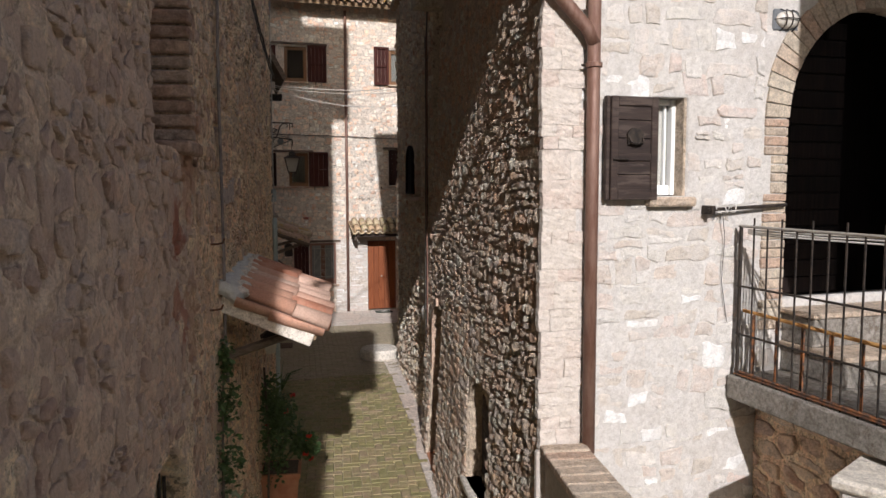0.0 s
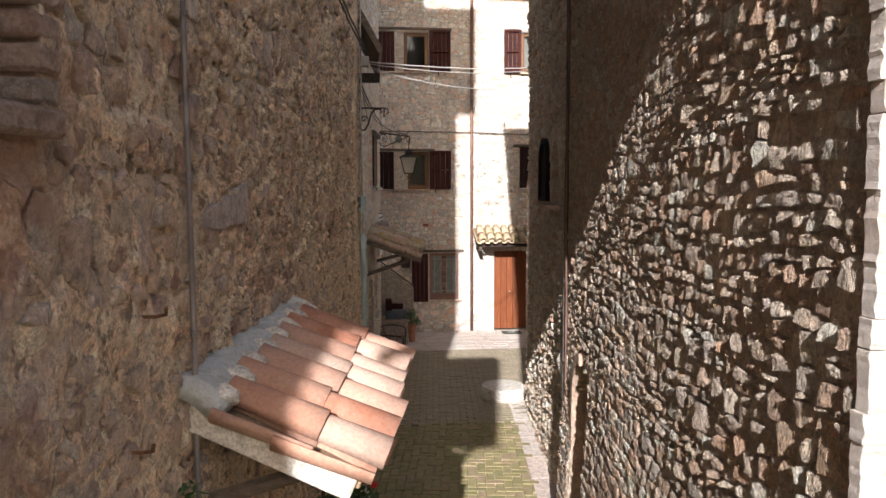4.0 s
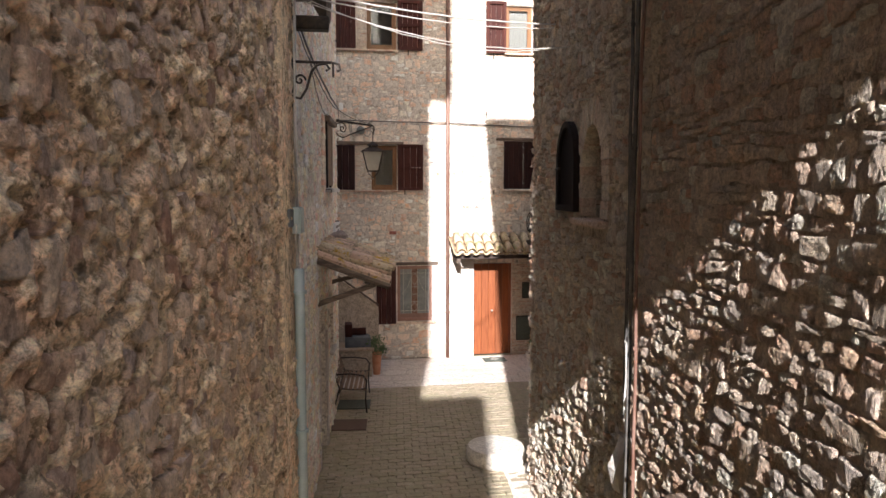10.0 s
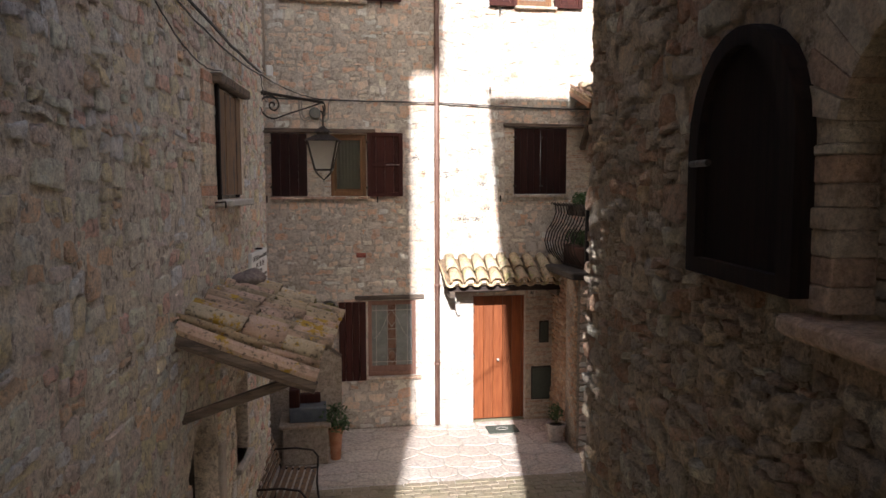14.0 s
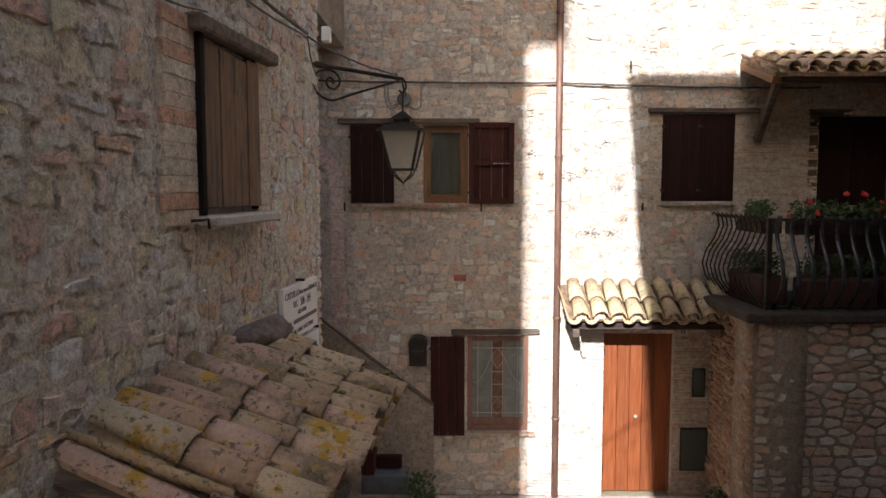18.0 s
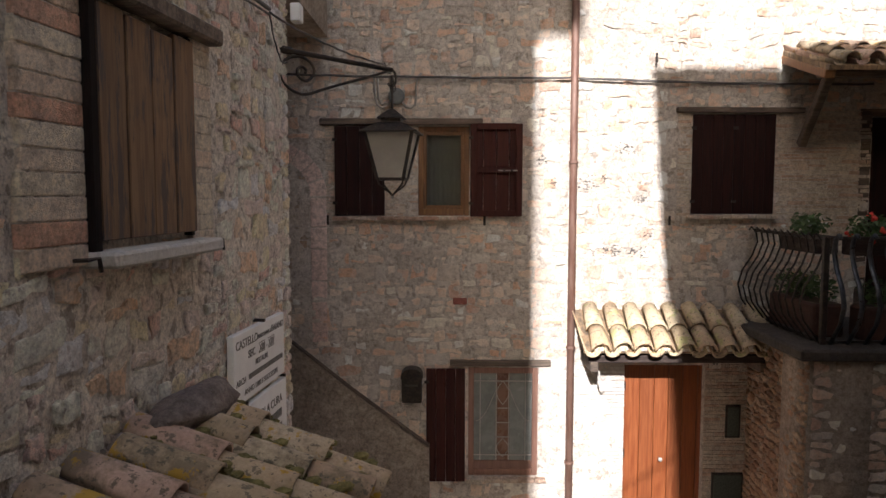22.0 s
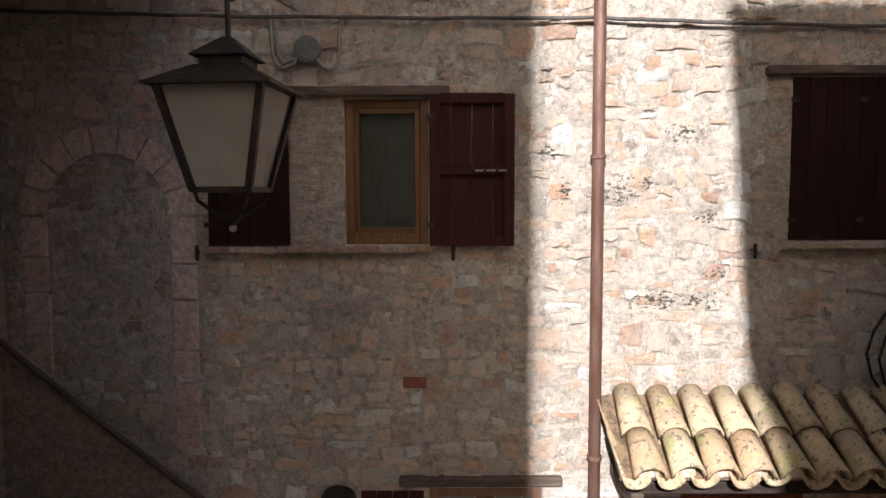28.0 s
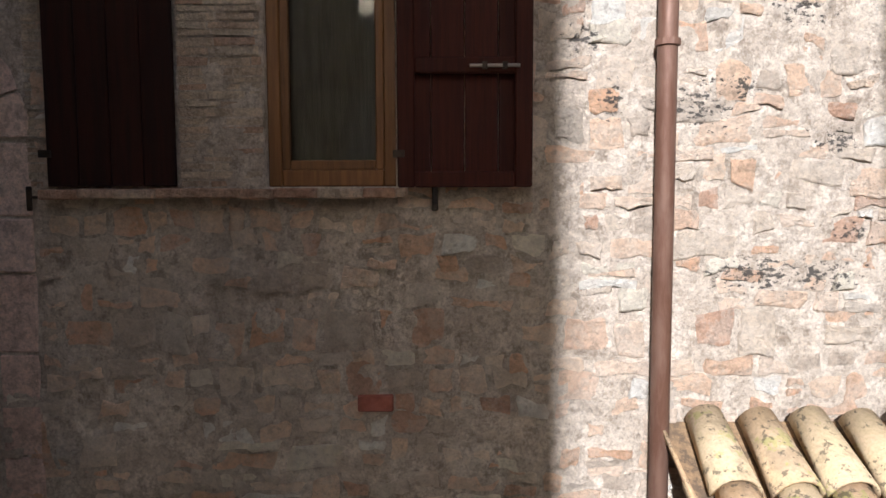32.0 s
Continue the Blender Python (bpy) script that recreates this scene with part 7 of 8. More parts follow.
part("chain", rod(bmesh.new(), (0, 0, 0.22), (0, 0, 0.62), 0.006, n=6), M_IRON, sl)
# arched cellar grille at the wall's foot
gr = thing("cellar_grille", (0, 0, 0), "dark iron grille in the arched opening of the rubble wall", "grille")
fa2 = Matrix.Translation((*on_a(3.8, -0.12), 0)) @ pose(0, 0, 0, 0, 0, 81.5)
bm = bmesh.new()
for k in range(8):
    x = -0.40 + k * 0.115
    rod(bm, (x, 0, 0.0), (x, 0, 1.75 + math.sqrt(max(0.0, 0.45 ** 2 - x * x)) - 0.02), 0.01, n=6)
for z in (0.5, 1.0, 1.5, 1.75):
    rod(bm, (-0.44, 0, z), (0.44, 0, z), 0.01, n=6)
part("bars", bm, M_IRON, gr).matrix_basis = fa2
part("dark_back", boxes((-0.5, 0.5, 0.3, 0.32, 0, 2.2)), M_HOLLOW_SHADE, gr).matrix_basis = fa2
ivy = thing("climbing_plant", (*on_a(4.9, 0.06), 0.0), "pale variegated climber growing up the rubble wall", "climber")
part("stems", tube(bmesh.new(), [(0, 0, 0), (0.03, 0.1, 0.6), (0.02, 0.25, 1.2), (0.03, 0.42, 1.9), (0.05, 0.55, 2.3)], lambda f: 0.016 * (1 - 0.6 * f), 6), M_BEAM, ivy)
part("stems", tube(bmesh.new(), [(0.02, 0.05, 0), (0.08, -0.1, 0.5), (0.05, -0.3, 1.0), (0.1, -0.4, 1.5)], lambda f: 0.014 * (1 - 0.6 * f), 6), M_BEAM, ivy)
leaves(ivy, [(0.06, 0.42, 2.0, 0.11, 0.22), (0.06, 0.3, 1.6, 0.12, 0.25), (0.05, 0.2, 1.2, 0.13, 0.25), (0.05, 0.48, 2.3, 0.08, 0.18)], M_LEAF, 0.05, 650, 11)
leaves(ivy, [(0.12, -0.3, 1.45, 0.22, 0.2), (0.14, -0.1, 1.2, 0.25, 0.22), (0.12, -0.45, 1.2, 0.2, 0.25)], M_LEAF_PALE, 0.055, 420, 12, "pale_foliage")
leaves(ivy, [(0.12, -0.25, 1.1, 0.26, 0.35), (0.1, 0.05, 0.8, 0.25, 0.4)], M_LEAF, 0.055, 650, 13, "lower_foliage")
pt = thing("clay_planter", (0.62, 8.0, 0), "square terracotta planter with a bushy red-flowered plant against the wall", "planter", turn=-8)
part("planter_body", frustum(frustum(bmesh.new(), 0.17, 0, 0.205, 0.36), 0.22, 0.36, 0.225, 0.42), M_POT, pt)
part("soil", boxes((-0.19, 0.19, -0.19, 0.19, 0.40, 0.425)), M_SOIL, pt)
stems(pt, (0, 0, 0.4), [(0.2, 0.1, 0.8), (-0.1, 0.2, 0.95), (-0.15, -0.1, 0.8), (0.05, 0.25, 1.1), (0.3, -0.05, 0.7)])
leaves(pt, [(0, 0.1, 0.75, 0.3, 0.25), (-0.1, 0.35, 0.95, 0.28, 0.3), (0.28, 0.0, 0.66, 0.16, 0.16), (-0.1, 0.7, 0.8, 0.25, 0.3)], M_LEAF, 0.06, 1500, 21)
blooms(pt, [(0.32, -0.06, 0.78), (0.36, 0.02, 0.62), (0.28, -0.12, 0.6), (0.34, 0.0, 0.5), (0.3, 0.05, 0.7), (-0.1, 0.3, 1.05), (0.05, 0.2, 1.0), (-0.15, 0.1, 0.9), (0.12, 0.5, 1.1)], 3)
hang = thing("potted_climber", (*on_a(7.4, 0.12), 0), "dark leafy climber beside the porch", "climber")
part("stems", tube(bmesh.new(), [(0, 0, 0), (0.03, 0.05, 0.9), (0.0, 0.1, 1.7)], 0.012, 6), M_BEAM, hang)
leaves(hang, [(0.08, 0.0, 1.3, 0.16, 0.4), (0.08, 0.1, 0.8, 0.18, 0.4), (0.06, 0.6, 1.2, 0.14, 0.3)], M_LEAF, 0.055, 750, 23)

# ---- on the rough right-hand wall and the tower ----
frame_c = Matrix.Translation((*on_c(9.6), 0)) @ pose(0, 0, 0, 0, 0, -98.7)


cdoor = thing("side_door", (0, 0, 0), "arched doorway with a worn plaster surround and a dark red door", "doorway")
cdoor.matrix_basis = frame_c @ Matrix.Translation((0, -0.09, 0))
ua0, ua1 = uc(8.85), uc(8.02)
mid, rr = (ua0 + ua1) / 2, (ua1 - ua0) / 2
part("surround", prism(bmesh.new(), [(ua0 - 0.12, 0.0), (ua0 - 0.12, 1.7), *[(mid - (rr + 0.10) * math.cos(radians(a)), 1.655 + (rr + 0.10) * math.sin(radians(a))) for a in range(10, 100, 15)], *[(mid - rr * math.cos(radians(a)), 1.655 + rr * math.sin(radians(a))) for a in range(90, -1, -15)], (ua0, 0.0)], -0.05, 0.12), M_BRICK, cdoor, "worn plaster jamb")
for k in range(5):
    x = ua0 + 0.02 + k * (2 * rr - 0.04) / 5
    part("plank", boxes((x, x + (2 * rr - 0.04) / 5 - 0.004, 0.22, 0.26, 0, 2.05, 0.004)), M_SHUTTER, cdoor)
part("threshold", boxes((ua0 - 0.1, ua1 + 0.1, -0.12, 0.2, 0.0, 0.05, 0.01)), M_POT, cdoor, "red tile threshold")
part("dark_back", boxes((ua0 - 0.1, ua1 + 0.1, 0.45, 0.47, 0, 2.2)), M_HOLLOW_SHADE, cdoor)
cg = thing("slatted_hatch", (0, 0, 0), "dark arched wooden hatch in the rough wall", "hatch")
cg.matrix_basis = frame_c @ Matrix.Translation((0, -0.10, 0))
h0, h1 = uc(6.35), uc(5.62)
hm, hr = (h0 + h1) / 2, (h1 - h0) / 2
z = 0.78
while z < 1.72:
    hw = hr - 0.02 if z < 1.395 else math.sqrt(max(0.0, hr ** 2 - (z + 0.1 - 1.395) ** 2)) - 0.02
    if hw > 0.05:
        part("slat", boxes((hm - hw, hm + hw, 0.10, 0.13, z, z + 0.11, 0.006)), M_SHUTTER_DARK, cg)
    z += 0.115
part("dark_back", boxes((h0 - 0.1, h1 + 0.1, 0.3, 0.32, 0.7, 1.8)), M_HOLLOW_SHADE, cg)
part("sill", boxes((h0 - 0.08, h1 + 0.08, -0.10, 0.1, 0.68, 0.75, 0.015)), M_WHITE_STONE, cg)
wall_conduit("rusty_conduit", 9.38, 0.0, 5.6, 0.011, 0.06, M_COPPER, "thin reddish conduit up the rough wall", on_c, 0.8)
wall_conduit("dark_conduit", 9.80, 2.3, 8.2, 0.011, 0.06, M_CABLE_DARK, "dark cable conduit up the tower corner", on_c, 0.7)
wall_conduit("dark_conduit", 9.52, 0.0, 5.6, 0.014, 0.05, M_CABLE_DARK, "dark cable conduit up the tower corner", on_c, 0.9)
rope = thing("rope_and_hook", (*on_c(9.72, 0.08), 0), "pale rope with a shackle hanging on the tower wall", "rope")
part("rope", tube(bmesh.new(), [(0.004 * math.sin(k), 0.004 * math.cos(k * 1.3), 4.6 - 0.1 * k) for k in range(20)], 0.006, 6), M_CABLE_DARK, rope)
part("shackle", tube(bmesh.new(), [(0.018 * math.cos(a), 0.018 * math.sin(a) * 0.6, 2.62 + 0.05 * math.sin(a * 0.5)) for a in [k * 0.5 for k in range(14)]], 0.005, 6), M_GREY_PIPE, rope)
part("lower_rope", tube(bmesh.new(), [(0, 0, 2.66), (0.005, 0, 2.45), (-0.004, 0, 2.25), (0, 0, 2.12), (0.01, -0.03, 2.03), (0.0, -0.05, 2.0), (-0.01, -0.02, 2.06)], 0.009, 6), M_CABLE, rope)
fin = thing("projecting_stone", (*on_c(9.85, 0.0), 1.62), "pale slab of stone sticking out of the tower wall", "stone", turn=8)
part("slab", prism(bmesh.new(), [(-0.10, 0.0), (-0.14, 0.16), (-0.05, 0.36), (0.05, 0.36), (0.05, 0.0)], -0.05, 0.05), M_PALE, fin)

frame_d = Matrix.Translation((*on_c(13.7), 0)) @ pose(0, 0, 0, 0, 0, -96.74)
tw = thing("tower_window", (0, 0, 0), "arched tower window with a brick-lined reveal and stone sill", "window")
tw.matrix_basis = frame_d
w0, w1 = ud(11.22), ud(10.60)
wm, wr = (w0 + w1) / 2, (w1 - w0) / 2
sp = 4.19 - wr
n = 17
for k in range(n):
    a0, a1 = math.pi * k / n + 0.005, math.pi * (k + 1) / n - 0.005
    r0, r1 = wr - 0.015, wr + 0.20 + rng.uniform(-0.02, 0.02)
    part("arch_brick", prism(bmesh.new(), [(wm + r * math.cos(a), sp + r * math.sin(a)) for r, a in ((r0, a0), (r1, a0), (r1, a1), (r0, a1))], -0.02 - rng.uniform(0, 0.012), 0.1), M_BRICK, tw)
for sx in (-1, 1):
    z = 3.43
    while z < sp - 0.01:
        h = min(rng.uniform(0.055, 0.08), sp - z)
        x = (wm - wr - 0.19, wm - wr + 0.015) if sx < 0 else (wm + wr - 0.015, wm + wr + 0.19)
        part("jamb_brick", boxes((x[0], x[1], -0.018 - rng.uniform(0, 0.012), 0.1, z + 0.001, z + h - 0.001, 0.004)), M_BRICK, tw)
        z += h
for sx in (-1, 1):
    z = 3.43
    while z < sp + 0.22:
        h = rng.uniform(0.042, 0.055)
        dz = max(0.0, z + h - sp)
        off = wr - math.sqrt(max(0.0, wr * wr - dz * dz)) if dz < wr else wr
        a = wm + sx * (wr - off)
        part("reveal_brick", boxes((a - 0.03 - rng.uniform(0, 0.01), a + 0.02, 0.10, 0.40, z, z + h - 0.008, 0.008)) if sx > 0 else boxes((a - 0.02, a + 0.03 + rng.uniform(0, 0.01), 0.10, 0.40, z, z + h - 0.008, 0.008)), M_BRICK, tw)
        z += h
part("sill_slab", boxes((w0 - 0.14, w1 + 0.14, -0.09, 0.3, 3.355, 3.415, 0.015)), M_BRICK, tw, "worn stone sill slab")
part("dark_back", boxes((w0 - 0.1, w1 + 0.1, 0.42, 0.44, 3.3, 4.4)), M_HOLLOW_SHADE, tw)
ts = thing("arched_shutter", (0, 0, 0), "black arched shutter swung open flat beside the tower window", "shutter")
ts.matrix_basis = frame_d @ Matrix.Translation((0, 0.035, 0))
s0, s1 = ud(12.02), ud(11.30)
smid, sr = (s0 + s1) / 2, (s1 - s0) / 2
outer = [(s0, 3.46), *[(smid - sr * math.cos(radians(a)), 4.27 - sr + sr * math.sin(radians(a))) for a in range(0, 181, 15)], (s1, 3.46)]
part("board", prism(bmesh.new(), outer, -0.085, -0.055), M_BLACK_WOOD_AND_SHADE, ts)
inner = [(smid + (x - smid) * 0.78, 3.86 + (z - 3.86) * 0.86) for x, z in outer]
bm = bmesh.new()
k = len(outer)
for y in (-0.115,):
    A_ = [bm.verts.new((x, y, z)) for x, z in outer]
    B_ = [bm.verts.new((x, y, z)) for x, z in inner]
    A2 = [bm.verts.new((x, -0.085, z)) for x, z in outer]
    B2 = [bm.verts.new((x, -0.085, z)) for x, z in inner]
    for q in range(k):
        j = (q + 1) % k
        bm.faces.new((A_[q], A_[j], B_[j], B_[q]))
        bm.faces.new((A2[q], A2[j], A_[j], A_[q]))
        bm.faces.new((B_[q], B_[j], B2[j], B2[q]))
bmesh.ops.recalc_face_normals(bm, faces=bm.faces[:])
part("rim", bm, M_BLACK_WOOD_AND_SHADE, ts)
part("bolt", rod(bmesh.new(), (s0 + 0.06, -0.125, 3.85), (s0 + 0.2, -0.125, 3.85), 0.012), M_IRON, ts)


# ---- the rosy house: window, plaques, porch, door, bench ----
frame_b = Matrix.Translation((*on_b(11.95), 0)) @ pose(0, 0, 0, 0, 0, 84.29)   # x along the wall, -y out of it

bp = thing("black_downpipe", (0.578, 11.885, 0), "thick black downpipe at the house corner", "downpipe")
part("tube", tube(bmesh.new(), [(0, 0, 0.0), (0, 0, 2.5), (0, 0, 5.2), (-0.05, 0, 5.5), (-0.05, 0, 7.9)], 0.047, 14), M_BLACK, bp, smooth=True)
for z in (1.6, 4.33):
    part("collar", lathe(bmesh.new(), [(0.048, -0.03), (0.058, -0.025), (0.058, 0.025), (0.048, 0.03)], 14, (0, 0, z)), M_BLACK, bp)
rng = random.Random(77)
qn = thing("corner_bricks", (0, 0, 0), "ragged rosy corner stones of the house", "quoins")
qn.matrix_basis = frame_b
z = 0.0
while z < 7.9:
    h = rng.uniform(0.07, 0.2)
    w = rng.uniform(0.12, 0.34)
    part("corner_stone", boxes((-0.012, w, -0.03 - rng.uniform(0, 0.03), 0.2, z + 0.012, z + h - 0.008, 0.014)), M_HOUSE, qn)
    z += h

q2 = thing("corner_stones", (0, 0, 0), "beige and rosy corner stones at the far end of the house", "quoins")
q2.matrix_basis = frame_b
z = 0.0
while z < 7.9:
    h = rng.uniform(0.06, 0.14)
    w = rng.uniform(0.07, 0.17)
    bm = boxes((BL - w, BL + 0.004 + rng.uniform(-0.012, 0.008), 0.022 - rng.uniform(0, 0.008), 0.2, z + 0.006, z + h - 0.006, 0.014))
    bmesh.ops.subdivide_edges(bm, edges=bm.edges[:], cuts=2, use_grid_fill=True)
    for v in bm.verts:
        v.co += 0.010 * noise.noise_vector((v.co.x * 14, v.co.y * 14 + z * 9, v.co.z * 14))
    part("corner_stone", bm, M_HOUSE, q2)
    z += h

bw = thing("house_window", (0, 0, 0), "window closed by a weathered four-plank shutter, with brick jambs", "window")
bw.matrix_basis = frame_b
w0, w1, s0, s1 = ub(15.55), ub(16.33), 3.695, 4.60
for k in range(4):
    a = w0 + 0.03 + k * (w1 - w0 - 0.03) / 4
    part("plank", boxes((a, a + (w1 - w0 - 0.03) / 4 - 0.010, -0.045 - 0.004 * (k % 2), -0.015, s0 + 0.02, s1 - 0.02 - 0.01 * (k % 3), 0.004)), M_OLD_PLANK, bw)
part("batten", boxes((w0 + 0.05, w1 - 0.03, -0.014, 0.008, s0 + 0.15, s0 + 0.23, 0.004), (w0 + 0.05, w1 - 0.03, -0.014, 0.008, s1 - 0.25, s1 - 0.17, 0.004)), M_OLD_PLANK, bw)
# Black strips paint the shadow between the planks and the jambs.
part("side_post", boxes((w0 - 0.03, w0 + 0.02, -0.05, 0.1, s0 - 0.02, s1 + 0.02, 0.006)), M_BLACK_WOOD_AND_SHADE, bw, "black strip for the shade beside the jamb")
part("shadow_strip", boxes((w1 - 0.028, w1 + 0.004, -0.03, 0.1, s0, s1, 0.004)), M_BLACK_WOOD_AND_SHADE, bw, "black strip for the shade beside the jamb")
part("dark_back", boxes((w0 - 0.1, w1 + 0.1, 0.2, 0.22, s0 - 0.1, s1 + 0.1)), M_HOLLOW_SHADE, bw)
part("lintel", boxes((w0 - 0.10, w1 + 0.22, -0.10, 0.12, s1 + 0.005, s1 + 0.085, 0.012)), M_BEAM, bw, "cracked oak lintel")
part("sill", boxes((w0 - 0.04, w1 + 0.08, -0.14, 0.1, s0 - 0.075, s0 - 0.015, 0.012)), M_PALE, bw, "pale stone sill")
for sx, a, b in ((0, w0 - 0.36, w0 - 0.03), (1, w1 + 0.005, w1 + 0.22)):
    z = s0 - 0.06
    while z < s1:
        h = rng.uniform(0.072, 0.085)
        if z == s0 - 0.06:
            part("brick_bed", boxes((a + 0.006, b - 0.001, -0.017, 0.05, z, s1 - 0.002)), M_HOUSE_MORTAR, bw, "pale mortar between the bricks")
        part("jamb_brick", boxes((a + rng.uniform(-0.006, 0.006), b, -0.022 - rng.uniform(0, 0.004), 0.1, z + 0.0025, z + h - 0.0025, 0.004)), M_BRICK_PALE, bw)
        z += h
for a in (w0 - 0.12, w1 + 0.12):
    ct = thing("shutter_hook", (0, 0, 0), "black iron shutter hook beside the sill", "hook", "iron hooks")
    ct.matrix_basis = frame_b
    part("shank", tube(bmesh.new(), [(a, 0.02, s0 - 0.04), (a, -0.08, s0 - 0.035), (a + 0.03, -0.10, s0 - 0.03), (a + 0.04, -0.10, s0 - 0.08)], 0.008, 6), M_IRON, ct)


def lettering(text, size, parent, m):
    cu = bpy.data.curves.new("letters", "FONT")
    cu.body, cu.size, cu.align_x, cu.extrude = text, size, "CENTER", 0.0015
    tmp = new("letters", cu)
    me = bpy.data.meshes.new_from_object(tmp.evaluated_get(bpy.context.evaluated_depsgraph_get()))
    bpy.data.objects.remove(tmp)
    me.materials.clear()
    me.materials.append(M_INK)
    ob = new("lettering", me)
    ob.parent = parent
    ob.matrix_basis = m


pq = thing("marble_plaque", (0, 0, 0), "white marble plaque with engraved dark lettering screwed to the house wall", "plaque", "plaques")
pq.matrix_basis = frame_b
a, b = ub(16.71), ub(17.51)
slab_1 = part("slab", boxes((a, b, -0.045, -0.005, 2.74, 3.13, 0.004)), M_MARBLE, pq)
mid = (a + b) / 2
for text, size, x, z in (("CASTELLO", 0.068, -0.215, 3.045), ("MADONNA DI", 0.036, 0.065, 3.05), ("BAIANO", 0.058, 0.275, 3.05), ("SEC", 0.064, -0.15, 2.97), ("XIII - XIV", 0.064, 0.09, 2.97), ("RESTAURI", 0.045, 0.0, 2.91),
                         ("ARCH", 0.05, -0.31, 2.845), ("ANNO 1980 E SUCCESSIVI", 0.046, 0.0, 2.775)):
    lettering(text, size, slab_1, pose(mid + x, -0.046, z, 90))
part("name_bar", boxes((mid - 0.20, mid + 0.36, -0.047, -0.044, 2.848, 2.878)), M_INK, slab_1)
for z in (2.963, 3.020):
    part("numeral_line", boxes((mid - 0.04, mid + 0.06, -0.047, -0.044, z, z + 0.004), (mid + 0.11, mid + 0.22, -0.047, -0.044, z, z + 0.004)), M_INK, pq)
for x, z in ((a + 0.4, 3.15), (a + 0.12, 2.735), (b - 0.06, 2.735)):
    part("clamp", rod(bmesh.new(), (x, 0, z), (x, -0.07, z), 0.01), M_IRON, pq)
p2 = thing("marble_plaque", (0, 0, 0), "lower marble plaque with dark lettering, partly behind the roof", "plaque", "plaques")
p2.matrix_basis = frame_b
slab_2 = part("slab", boxes((a, b, -0.055, -0.02, 2.30, 2.71, 0.004)), M_MARBLE, p2)
lettering("RESTAURI A CURA", 0.075, slab_2, pose(mid, -0.056, 2.58, 90))
part("unreadable_line", boxes((mid - 0.25, mid + 0.3, -0.057, -0.054, 2.49, 2.54), (mid - 0.2, mid + 0.3, -0.057, -0.054, 2.40, 2.45)), M_INK, p2)
rk = thing("ridge_stone", (*on_b(16.06, 0.15), 2.925), "dark veined stone wedged between the wall and the porch roof", "stone", turn=80)
rk.location.z += 0.04
bm = bmesh.new()
bmesh.ops.create_icosphere(bm, subdivisions=3, radius=1.0)
for v in bm.verts:
    q = 1 + 0.25 * noise.noise(v.co * 1.6)
    v.co = Vector((v.co.x * 0.30 * q, v.co.y * 0.12 * q, v.co.z * 0.09 * q))
part("boulder", bm, M_SLATE, rk, smooth=True)
wb = thing("white_wall_box", (*on_b(17.80, 0.03), 5.02), "small white electrical box at the house corner", "junction box")
part("box", boxes((0, 0.07, -0.05, 0.05, 0, 0.12, 0.008)), M_WHITE, wb)

# old porch: timbers and the rough verge
part("verge_log", tube(bmesh.new(), [tuple(o2 + Vector((0.0, -0.10, -0.02))), tuple(o2 + dn2 * 0.5 + Vector((0, -0.10, -0.03))), tuple(o2 + dn2 * 0.98 + Vector((0, -0.10, -0.02)))], 0.05, 8), M_TILE_OLD, porch_b, "mossy verge tile")
part("gutter_beam", tube(bmesh.new(), [tuple(o2 + Vector((-0.02, -0.12, -0.10))), tuple(o2 + dn2 * 0.97 + Vector((0, -0.12, -0.10)))], 0.045, 8), M_BEAM, porch_b)
for k in (0.02, 0.95, 1.80):
    p = o2 + al2 * k
    part("rafter", tube(bmesh.new(), [tuple(p + Vector((0, 0, -0.07))), tuple(p + dn2 * 0.96 + Vector((0, 0, -0.07)))], 0.035, 6), M_BEAM, porch_b)
part("eave_purlin", tube(bmesh.new(), [tuple(o2 + dn2 * 0.85 + Vector((0, 0, -0.13))), tuple(o2 + dn2 * 0.85 + al2 * 1.85 + Vector((0, 0, -0.13)))], 0.04, 6), M_BEAM, porch_b)
part("strut", tube(bmesh.new(), [tuple(o2 + al2 * 0.05 + dn2 * 0.78 + Vector((0, 0, -0.16))), (*on_b(14.5, 0.0), 2.20)], 0.042, 4), M_BEAM, porch_b, "weathered diagonal strut")
part("strut", tube(bmesh.new(), [tuple(o2 + al2 * 1.75 + dn2 * 0.78 + Vector((0, 0, -0.16))), (*on_b(16.3, 0.0), 2.25)], 0.042, 4), M_BEAM, porch_b, "weathered diagonal strut")
bm = bmesh.new()
vs = [bm.verts.new(tuple(o2 + al2 * u + dn2 * d + Vector((0, 0, z)))) for z in (-0.035, -0.01) for u, d in ((-0.05, 0), (1.88, 0), (1.88, 0.95), (-0.05, 0.95))]
for f in ((0, 1, 2, 3), (7, 6, 5, 4), (0, 4, 5, 1), (1, 5, 6, 2), (2, 6, 7, 3), (3, 7, 4, 0)):
    bm.faces.new([vs[q] for q in f])
bmesh.ops.recalc_face_normals(bm, faces=bm.faces[:])
part("deck_board", bm, M_OLD_WOOD, porch_b)
# moss and litter on the outer end of that roof
rg = random.Random(9)
bm = bmesh.new()
for _ in range(170):
    p = o2 + al2 * (1.52 + rg.uniform(-0.35, 0.32)) + dn2 * rg.uniform(0.1, 0.95) + Vector((0, 0, 0.08 + rg.uniform(0, 0.05)))
    bmesh.ops.create_icosphere(bm, subdivisions=1, radius=rg.uniform(0.012, 0.035), matrix=Matrix.Translation(p) @ Matrix.Diagonal((1.3, 1.3, 0.6, 1)))
tagged(part("moss", bm, M_MOSS, porch_b, "clumps of dry moss"), kind="stuff")

